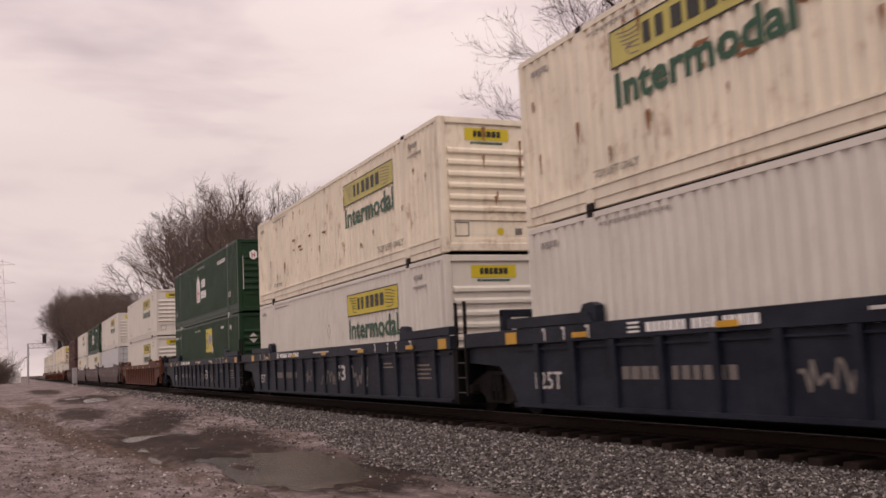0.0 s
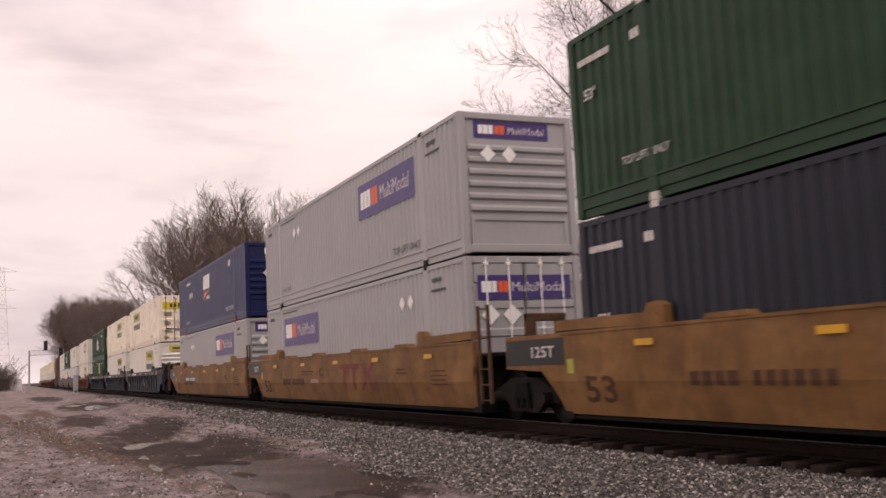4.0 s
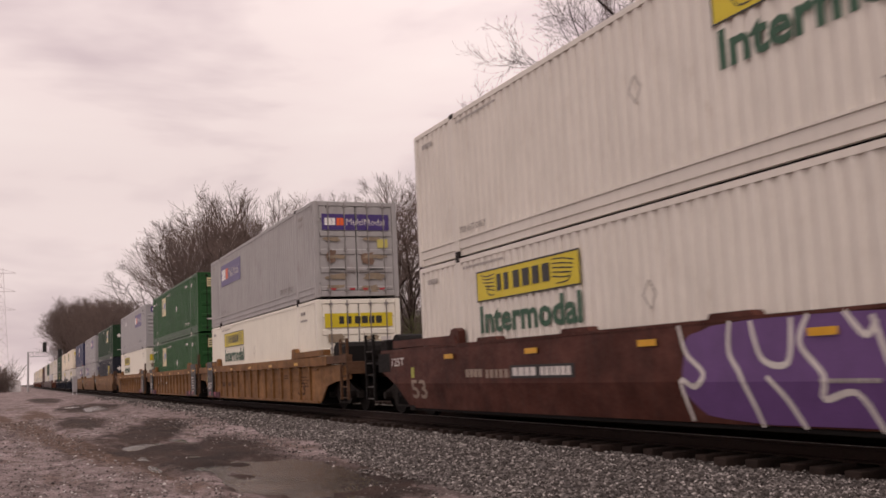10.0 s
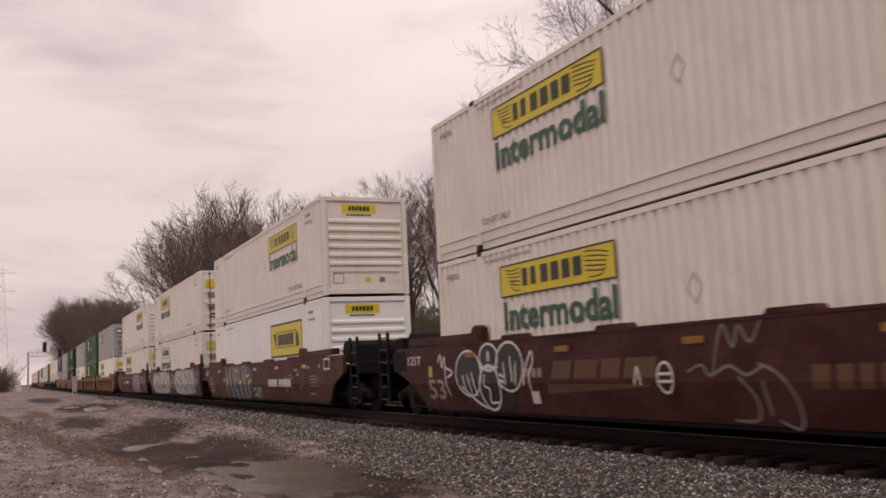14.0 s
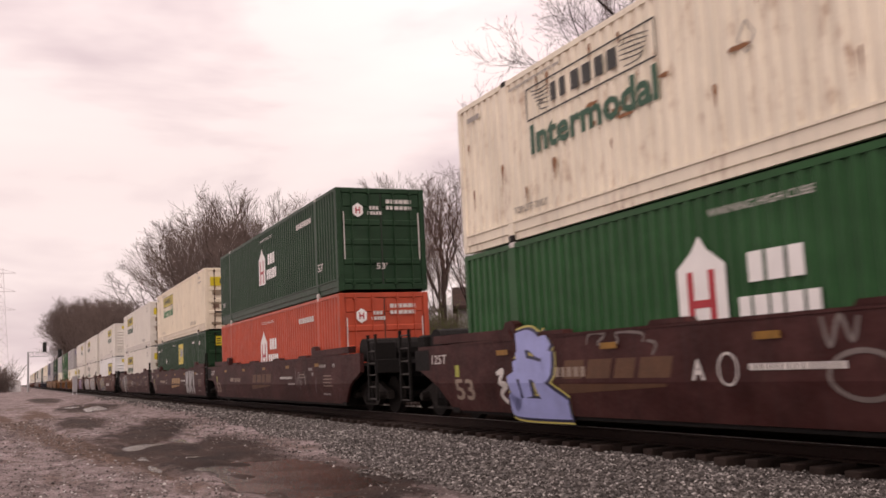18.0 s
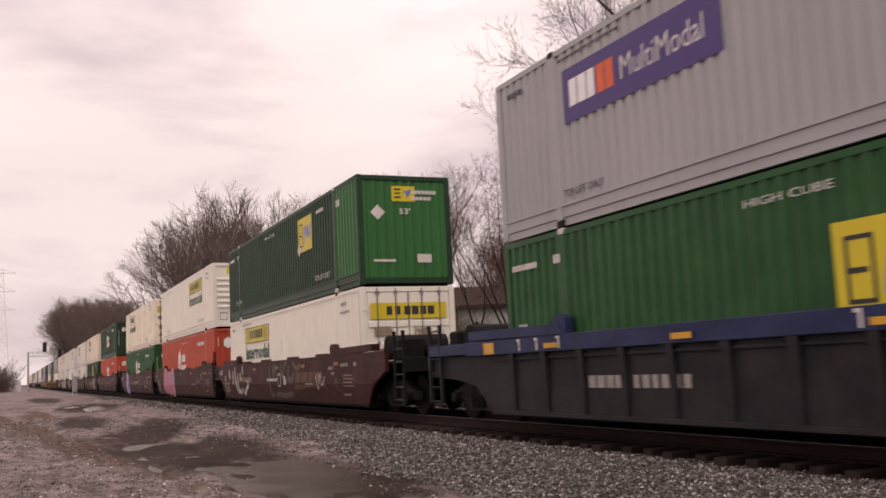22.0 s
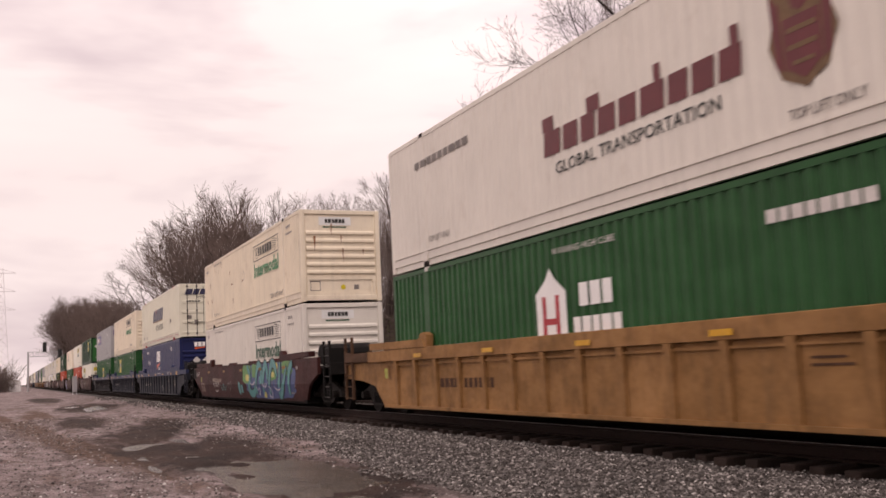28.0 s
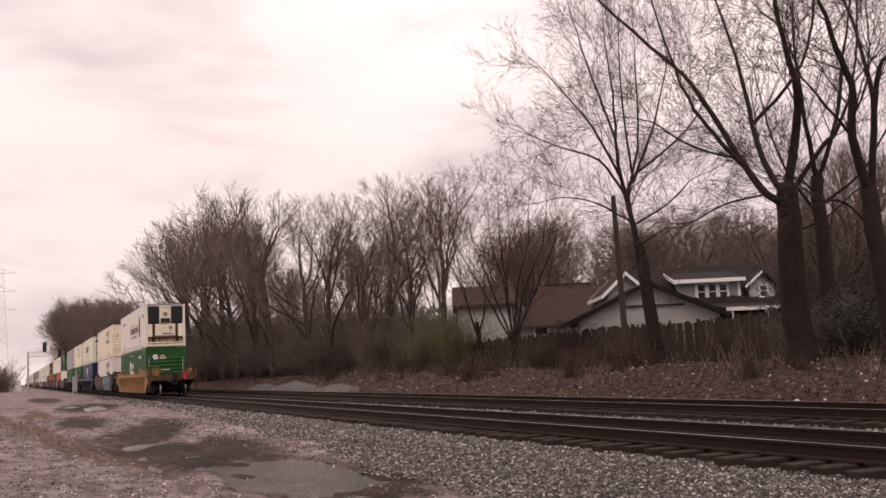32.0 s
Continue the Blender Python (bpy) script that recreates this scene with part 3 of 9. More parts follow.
def word_sign(t, a, kind="yellow", ink=None):
    """The hauler's panel with a scroll frame and a block word, and the word under it."""
    w = 3.65
    panel, dark = {"yellow": (YELLOW, BLACK), "faded": (YELLOWFADE, BLACK), "outline": (None, BLACK), "big": (YELLOW, BLACK)}[kind]
    if kind == "big":
        s = paint(t, "side", "sign", rect(a, a + 3.9, 1.32, 2.42), YELLOW, SIDE, 1, "yellow sign with a black border")
        paint(s, "side", "border", border(a, a + 3.9, 1.32, 2.42, 0.06) + border(a + 0.75, a + 3.2, 1.62, 2.14, 0.025), BLACK, SIDE, 2)
        paint(s, "side", "block_word", blocks(6, a + 1.0, a + 2.9, 1.7, 2.06), BLACK, SIDE, 3)
        paint(s, "side", "scroll", poly((a + 0.35, 2.1), (a + 0.7, 2.1), (a + 0.75, 1.62)) + poly((a + 3.2, 2.14), (a + 3.5, 1.95), (a + 3.55, 1.62), (a + 3.25, 1.62)), BLACK, SIDE, 3)
        return
    host = t
    if panel:
        host = paint(t, "side", "sign", rect(a, a + w, 1.95, 2.52), panel, SIDE, 1, "yellow panel with a scroll frame")
    paint(host, "side", "border", border(a, a + w, 1.95, 2.52, 0.028), dark, SIDE, 2)
    lines = [[(a + 0.18 + 0.05 * k, 2.44 - 0.07 * k), (a + 0.45, 2.40 - 0.06 * k), (a + 0.74, 2.42 - 0.075 * k)] for k in range(5)]
    lines += [[(a + w - 0.85, 2.44 - 0.07 * k), (a + w - 0.5, 2.42 - 0.075 * k), (a + w - 0.16 - 0.03 * k, 2.36 - 0.06 * k)] for k in range(5)]
    lines += [[(a + 0.72, 2.04), (a + 0.5, 2.06), (a + 0.42, 2.16), (a + 0.56, 2.2)], [(a + w - 0.75, 2.04), (a + w - 0.4, 2.05), (a + w - 0.3, 2.16), (a + w - 0.45, 2.2)]]
    paint(host, "side", "scroll", [o for q in lines for o in ribbon(q, 0.022, 0.3)], FADEDINK if kind == "faded" else BLACK, SIDE, 2)["kind"] = "stuff"
    paint(host, "side", "block_word", blocks(2, a + 0.82, a + 1.28, 2.1, 2.4, 0.7) + blocks(4, a + 1.45, a + 2.72, 2.1, 2.4, 0.5), dark, SIDE, 3)
    paint(t, "side", "lettering", words("Intermodal", a + 0.08, a + w - 0.02, 1.36, 1.87, 0.03), ink or GREENTEXT, SIDE, 2)


def small_marks(t, material, nose_front, top=True):
    """Small stencilled marks along a side."""
    paint(t, "side", "stencil", words("TOP LIFT ONLY", 12.05 if nose_front else 12.3, 13.75 if nose_front else 14.0, 0.45, 0.60, 0.01) + words("TOP LIFT ONLY", 2.15, 3.3, 0.46, 0.58, 0.01), material, SIDE, 2)
    paint(t, "side", "unit_mark", blocks(4, 0.45, 0.95, 2.5, 2.6, seed=1) + blocks(14, 2.2, 3.9, 2.64, 2.69, 0.5, seed=2) + blocks(4, 14.5, 15.0, 2.5, 2.59, seed=3) + blocks(7, 14.45, 15.2, 2.3, 2.36, seed=4), FAINTTEXT if material is DIMTEXT else material, SIDE, 1)


def white_box(nose="front", sign="yellow", skin=None, label="", upper=True):
    skin = skin or WHITE
    t = container(label or "white corrugated steel container with a yellow side panel", skin, "door" if nose == "front" else "nose",
                  rods=RUSTBROWN if skin in (OLDWHITE, WHITE, CREAM) else STEEL, plain=skin is WHITE_CLEAN)
    word_sign(t, 2.78 if nose == "front" else 9.86, sign, GREENTEXT2 if skin is CREAM else None)
    small_marks(t, DIMTEXT, nose == "front")
    paint(t, "side", "placard_holder", ribbon([(8.0, 1.65), (8.15, 1.85)], 0.02) + ribbon([(8.15, 1.85), (8.3, 1.65)], 0.02) + ribbon([(8.3, 1.65), (8.15, 1.45)], 0.02) + ribbon([(8.15, 1.45), (8.0, 1.65)], 0.02), FAINTTEXT, SIDE, 1)
    if nose == "front":
        p = YELLOW if sign != "outline" else YELLOWFADE
        s = paint(t, "end", "door_sign", rect(0.25, 1.27, 2.05, 2.46) + rect(1.33, 2.34, 2.05, 2.46), p, REAR, 1, "panel across both doors")
        paint(s, "end", "block_word", blocks(2, 0.68, 1.06, 2.15, 2.37, 0.5) + blocks(4, 1.16, 2.0, 2.15, 2.37), BLACK, REAR, 2)
        paint(t, "end", "door_plate", rect(1.92, 2.26, 1.30, 1.66), YELLOWFADE if sign != "outline" else OFFWHITE, REAR, 1)
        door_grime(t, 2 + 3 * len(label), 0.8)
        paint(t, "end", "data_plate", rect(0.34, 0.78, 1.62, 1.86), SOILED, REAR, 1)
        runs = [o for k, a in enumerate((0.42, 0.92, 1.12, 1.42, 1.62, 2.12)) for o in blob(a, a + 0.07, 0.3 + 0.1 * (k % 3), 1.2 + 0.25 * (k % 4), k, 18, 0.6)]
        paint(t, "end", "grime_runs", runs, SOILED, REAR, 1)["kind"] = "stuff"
    else:
        s = paint(t, "end", "end_sign", rect(0.62, 1.66, 2.40, 2.66), YELLOW if sign != "outline" else WHITE_CLEAN, (-HW, -HL + 0.055), 1, "small panel near the top")
        paint(s, "end", "block_word", blocks(6, 0.82, 1.46, 2.47, 2.6), BLACK, (-HW, -HL + 0.055), 2)
        paint(t, "end", "lettering", blocks(9, 0.75, 1.5, 2.32, 2.37), GREENTEXT, (-HW, -HL + 0.055), 1)
        paint(t, "end", "placard", border(0.3, 0.62, 0.36, 0.66, 0.02) + rect(1.7, 1.86, 0.4, 0.54), DIMTEXT, (-HW, -HL + 0.055), 1)
        paint(t, "end", "yellow_spot", ngon(1.35, 0.47, 0.08, 0.08), YELLOW, (-HW, -HL + 0.055), 1)
    if skin in (OLDWHITE, CREAM):
        rust_runs(t, 5 if skin is OLDWHITE else 8, 26 if skin is OLDWHITE else 9)
    return t


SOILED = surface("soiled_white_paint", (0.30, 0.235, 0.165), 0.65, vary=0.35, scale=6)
RUSTRUN = surface("orange_rust_run", (0.30, 0.135, 0.06), 0.75, vary=0.4, scale=9)


def rust_runs(t, seed, n):
    """Rust that has run down from chips in the paint."""
    rnd = random.Random(seed)
    runs = []
    for _ in range(n):
        a, b = rnd.uniform(0.4, 15.6), rnd.uniform(0.7, 2.7)
        w, h = rnd.uniform(0.02, 0.07), rnd.uniform(0.08, 0.4)
        runs += poly((a - w, b), (a - w * 0.4, b + 0.05), (a + w * 0.6, b + 0.04), (a + w, b - 0.02), (a + w * 0.4, b - h * 0.5), (a, b - h))
    for _ in range(n // 4):
        a, b = rnd.uniform(4, 8), rnd.uniform(1.2, 1.7)
        runs += blob(a, a + rnd.uniform(0.2, 0.5), b, b + 0.09, rnd.randrange(99), 12, 0.5)
    paint(t, "side", "rust_stain", runs, RUSTRUN, SIDE, 1)["kind"] = "stuff"
    runs = []
    for _ in range(max(5, n // 3)):
        a, b = rnd.uniform(0.25, 2.35), rnd.uniform(0.6, 2.7)
        w, h = rnd.uniform(0.02, 0.05), rnd.uniform(0.15, 0.5)
        runs += poly((a - w, b), (a + w, b), (a + w * 0.4, b - h * 0.6), (a, b - h))
    paint(t, "end", "rust_stain", runs, RUSTRUN, REAR, 4)["kind"] = "stuff"


def grey_box(nose="front", skin=None, diamonds=True, label=""):
    skin = skin or GREY
    t = container(label or "grey corrugated container with a purple sign", skin, "door" if nose == "front" else "nose", rods=SIGNWHITE if skin is GREY else STEEL, plain=False)
    a = 2.3 if nose == "front" else 10.0
    z0, z1 = 1.61, 2.48
    s = paint(t, "side", "sign", rect(a, a + 3.8, z0, z1), PURPLE, SIDE, 1, "purple panel")
    paint(s, "side", "block_word", blocks(3, a + 0.2, a + 0.92, z0 + 0.24, z1 - 0.2, 0.12), SIGNWHITE, SIDE, 2)
    paint(s, "side", "block_word", blocks(2, a + 0.98, a + 1.42, z0 + 0.24, z1 - 0.2, 0.12), SIGNORANGE, SIDE, 2)
    paint(s, "side", "light_word", words("MultiModal", a + 1.6, a + 3.45, z0 + 0.27, z1 - 0.25, 0.0), OFFWHITE, SIDE, 2)
    small_marks(t, DIMTEXT if skin is DARKGREY else BLACK, nose == "front")
    if diamonds:
        k = 3.8 if nose != "front" else 12.75
        paint(t, "side", "placard", diamond(k, 2.2, 0.17) + diamond(k + 0.5, 2.2, 0.17), SIGNWHITE, SIDE, 2)
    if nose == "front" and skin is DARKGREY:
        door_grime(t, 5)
    if nose == "front":
        s = paint(t, "end", "door_sign", rect(0.25, 1.27, 2.02, 2.50) + rect(1.33, 2.34, 2.02, 2.50), PURPLE, REAR, 1)
        paint(s, "end", "block_word", blocks(3, 0.33, 0.66, 2.16, 2.38, 0.12), SIGNWHITE, REAR, 2)
        paint(s, "end", "block_word", blocks(2, 0.70, 0.92, 2.16, 2.38, 0.12), SIGNORANGE, REAR, 2)
        paint(s, "end", "light_word", words("MultiModal", 1.0, 2.2, 2.17, 2.36, 0.0), OFFWHITE, REAR, 2)
        if diamonds:
            paint(t, "end", "placard", diamond(0.5, 1.72, 0.2) + diamond(0.98, 1.72, 0.2), SIGNWHITE, REAR, 2)
        paint(t, "end", "tail_marks", rect(0.45, 0.62, 0.24, 0.30) + rect(1.05, 1.2, 0.24, 0.30) + rect(1.45, 1.6, 0.24, 0.30) + rect(1.98, 2.14, 0.24, 0.30), LOGORED, REAR, 2)
    else:
        e = (-HW, -HL + 0.055)
        s = paint(t, "end", "end_sign", rect(0.35, 2.05, 2.36, 2.72), PURPLE, e, 1)
        paint(s, "end", "block_word", blocks(3, 0.45, 0.78, 2.45, 2.63, 0.12), SIGNWHITE, e, 2)
        paint(s, "end", "block_word", blocks(2, 0.82, 1.04, 2.45, 2.63, 0.12), SIGNORANGE, e, 2)
        paint(s, "end", "light_word", words("MultiModal", 1.12, 1.95, 2.46, 2.61, 0.0), OFFWHITE, e, 2)
        if diamonds:
            paint(t, "end", "placard", diamond(0.62, 2.03, 0.17) + diamond(1.1, 2.03, 0.17), SIGNWHITE, (-HW, -HL), 1)
    return t


def green_box(end="door", a=4.1, skin=None, logo="white", seg=None, label="", dz=0.0):
    """Green container with a square two-tone logo."""
    skin = skin or GREEN
    t = container(label or "green corrugated container with a square logo", skin, end, seg=seg, castings=OFFWHITE, rods=CAST)
    ground = CREAMPANEL if logo == "white" else YELLOW
    s = paint(t, "side", "logo", rect(a, a + 1.5, 1.51 + dz, 2.54 + dz), ground, SIDE, 1, "square logo panel")
    paint(s, "side", "logo_glyph", border(a + 0.15, a + 0.54, 1.66 + dz, 2.38 + dz, 0.05) + rect(a + 0.2, a + 0.44, 1.98 + dz, 2.04 + dz), BLACK, SIDE, 2)
    paint(s, "side", "logo_wave", ribbon([(a + 0.66, 1.74 + dz), (a + 0.8, 2.26 + dz), (a + 0.95, 1.92 + dz), (a + 1.1, 2.24 + dz), (a + 1.22, 1.9 + dz), (a + 1.4, 2.26 + dz)], 0.12, 0.3), LOGOBLUE, SIDE, 2)
    paint(t, "side", "stencil", (words("53'", 0.4, 0.72, 1.26, 1.45, 0.02) + words("53'", 14.0, 14.4, 1.26, 1.47, 0.02) if dz < -0.3 or end == "door" and logo == "yellow" else words("TOP LIFT ONLY", 1.3, 2.4, 0.62, 0.74, 0.0) + (words("53'", 0.42, 0.72, 1.8, 1.98, 0.02) if logo == "white" else [])) + words("HIGH CUBE", 6.2, 7.6, 2.5, 2.6, 0.0) + words("TOP LIFT ONLY", 12.2, 13.7, 0.5, 0.65, 0.0) + blocks(6, 12.5, 13.2, 2.42, 2.52, seed=5) + blocks(2, 14.4, 14.7, 2.3, 2.48, seed=2) + blocks(8, 0.3, 1.15, 2.36, 2.46, seed=6) + blocks(2, 1.7, 1.9, 2.36, 2.5, seed=7), OFFWHITE, SIDE, 2)
    paint(t, "side", "placard", diamond(9.6 if logo == "white" else 3.8 if end == "door" else 10.6, 1.75 if end == "door" and logo != "white" else 1.6, 0.2), OFFWHITE, SIDE, 2)
    e = REAR if end == "door" else (-HW, -HL + 0.028)
    s = paint(t, "end", "end_logo", rect(0.42, 1.02, 2.2, 2.62) if end == "door" else rect(0.95, 1.6, 2.2, 2.6), ground, e, 1)
    q = 0.42 if end == "door" else 0.95
    paint(s, "end", "logo_glyph", rect(q + 0.07, q + 0.26, 2.28, 2.33) + rect(q + 0.07, q + 0.25, 2.39, 2.43) + rect(q + 0.07, q + 0.26, 2.49, 2.54), BLACK, e, 2)
    paint(s, "end", "logo_wave", poly((q + 0.28, 2.3), (q + 0.36, 2.52), (q + 0.43, 2.32), (q + 0.5, 2.52), (q + 0.56, 2.52), (q + 0.46, 2.28), (q + 0.36, 2.46)), LOGOBLUE, e, 2)
    paint(t, "end", "stencil", words("53'", 1.15, 1.45, 1.86, 2.02, 0.02) + blocks(7, 1.5, 2.2, 2.4, 2.5, seed=2) + blocks(5, 1.5, 2.05, 2.24, 2.33, seed=3) + rect(1.6, 2.0, 0.6, 0.82) + rect(0.4, 1.0, 0.62, 0.68), OFFWHITE, e, 2)
    paint(t, "end", "placard", diamond(0.55 if end != "door" else 1.98, 1.9 if end != "door" else 1.35, 0.2), OFFWHITE, e, 2)
    return t


def house_box(end="door", skin=None, a=7.0, label=""):
    """Green or orange container with a white house-shaped logo."""
    skin = skin or GREEN
    t = container(label or "green corrugated container with a white house-shaped logo", skin, end, castings=OFFWHITE, rods=skin)
    s = paint(t, "side", "logo", poly((a, 1.0), (a + 0.95, 1.0), (a + 0.95, 1.9), (a + 0.62, 2.12), (a + 0.475, 2.3), (a + 0.33, 2.12), (a, 1.9)), SIGNWHITE, SIDE, 1, "white house-shaped logo")
    paint(s, "side", "logo_glyph", rect(a + 0.2, a + 0.32, 1.05, 1.85) + rect(a + 0.62, a + 0.74, 1.05, 1.85) + rect(a + 0.32, a + 0.62, 1.38, 1.48), LOGORED, SIDE, 2)
    paint(s, "side", "block_word", blocks(3, a + 1.35, a + 2.25, 1.62, 1.98) + blocks(5, a + 1.15, a + 2.45, 1.12, 1.46), SIGNWHITE, SIDE, 2)
    paint(t, "side", "stencil", words("53'", 14.3, 14.8, 0.72, 0.95, 0.02) + words("53'", 0.5, 0.95, 0.7, 0.9, 0.02) + words("WARNING HIGH CUBE", 7.2, 9.0, 2.5, 2.6, 0.0) + blocks(8, 12.1, 13.7, 2.26, 2.42, seed=5), OFFWHITE, SIDE, 2)
    e = REAR if end == "door" else (-HW, -HL + 0.028 if end == "flat" else -HL)
    s = paint(t, "end", "end_logo", ngon(0.62, 2.25, 0.17 if end != "flat" else 0.21, 0.2 if end != "flat" else 0.25, 6, math.pi / 2), SIGNWHITE, e, 1)
    if end != "flat":
        paint(s, "end", "logo_glyph", rect(0.55, 0.585, 2.16, 2.34) + rect(0.655, 0.69, 2.16, 2.34) + rect(0.585, 0.655, 2.23, 2.27), LOGORED, e, 2)
    paint(t, "end", "stencil", blocks(3, 0.95, 1.22, 2.27, 2.37) + blocks(5, 0.9, 1.3, 2.13, 2.22) + words("53'", 1.1, 1.42, 0.62, 0.8, 0.02) + (rect(0.19, 0.22, 0.9, 2.2) + rect(2.38, 2.41, 0.9, 2.2) if end != "flat" else blocks(5, 0.17, 0.22, 2.1, 2.5)) + (blocks(6, 1.45, 2.2, 2.45, 2.56, seed=4) + blocks(6, 1.45, 2.2, 2.28, 2.38, seed=5) if end == "door" else blocks(6, 1.0, 1.55, 1.36, 1.42, seed=4)), OFFWHITE, e, 2)
    return t


def blue_box(a=7.2, label=""):
    t = container(label or "deep blue corrugated container with a white logo and placards", BLUE, "nose", castings=LOGORED, plain=True)
    s = paint(t, "side", "logo", blocks(3, a, a + 1.5, 1.82, 2.45, 0.14, 0.08), SIGNWHITE, SIDE, 1)
    paint(s, "side", "logo_stripe", poly((a + 0.05, 1.3), (a + 0.1, 1.66), (a + 1.5, 1.74), (a + 0.75, 1.56), (a + 0.4, 1.5)), SIGNORANGE, SIDE, 1)
    paint(s, "side", "block_word", blocks(7, a + 0.75, a + 1.5, 1.34, 1.5), OFFWHITE, SIDE, 1)
    paint(t, "side", "placard", diamond(3.5, 1.85, 0.2) + diamond(4.05, 1.85, 0.2), OFFWHITE, SIDE, 1)
    paint(t, "side", "stencil", words("TOP LIFT ONLY", 12.3, 13.9, 0.5, 0.66, 0.01) + words("TOP LIFT ONLY", 2.2, 3.3, 0.5, 0.62, 0.01) + blocks(5, 2.5, 3.6, 2.42, 2.55, seed=3) + blocks(2, 13.0, 13.4, 2.3, 2.55), OFFWHITE, SIDE, 1)
    e = (-HW, -HL)
    paint(t, "end", "end_logo", blocks(3, 0.78, 1.35, 2.42, 2.66, 0.2), SIGNWHITE, (-HW, -HL + 0.055), 1)
    paint(t, "end", "logo_stripe", poly((0.8, 2.28), (1.35, 2.36), (1.35, 2.40), (0.8, 2.37)), SIGNORANGE, (-HW, -HL + 0.055), 1)
    paint(t, "end", "placard", diamond(0.88, 1.7, 0.2) + diamond(1.4, 1.7, 0.2), OFFWHITE, e, 1)
    paint(t, "end", "number_plate", rect(2.0, 2.25, 0.36, 0.6), OFFWHITE, (-HW, -HL + 0.055), 1)
    return t


def slant_box():
    t = container("pale cream container with a slanted dark logo", CREAMPALE, "door", castings=LOGORED, rods=CAST)
    a = 5.75
    paint(t, "side", "logo_shade", blocks(5, a - 0.05, a + 4.15, 1.34, 2.02, 0.16, 0.45, seed=9), GOLD, SIDE, 1)
    paint(t, "side", "logo", blocks(5, a, a + 4.2, 1.40, 2.08, 0.16, 0.45, seed=9), INKBLUE, SIDE, 2)
    paint(t, "side", "logo_spot", ngon(a + 1.5, 2.0, 0.14, 0.14), LOGORED, SIDE, 3)
    paint(t, "side", "lettering", words("INTERMODAL", a + 1.35, a + 4.5, 0.82, 1.14, 0.0), BLACK, SIDE, 2)
    paint(t, "side", "conspicuity_tape", [o for i in range(26) for o in rect(0.5 + i * 0.6, 0.68 + i * 0.6, 0.2, 0.26)], LOGORED, SIDE, 3)
    paint(t, "side", "stencil", blocks(2, 1.0, 1.4, 0.5, 0.65) + blocks(2, 2.5, 2.8, 0.5, 0.7) + blocks(2, 12.9, 13.3, 0.95, 1.2), DIMTEXT, SIDE, 1)
    paint(t, "end", "door_logo", blocks(5, 0.3, 2.15, 2.3, 2.6, 0.14, 0.35, seed=9), INKBLUE, REAR, 1)
    paint(t, "end", "lettering", words("INTERMODAL", 0.95, 2.3, 2.1, 2.2, 0.0) + blocks(5, 0.4, 1.1, 1.9, 1.98) + blocks(6, 1.45, 2.2, 1.88, 1.98), BLACK, REAR, 1)
    paint(t, "end", "door_plate", rect(1.55, 1.9, 0.62, 0.92), SIGNORANGE, REAR, 1)
    paint(t, "end", "sticker", rect(0.4, 0.65, 1.0, 1.2) + rect(0.8, 1.0, 0.7, 0.95) + rect(1.9, 2.1, 0.75, 1.0), DIMTEXT, REAR, 1)
    return t


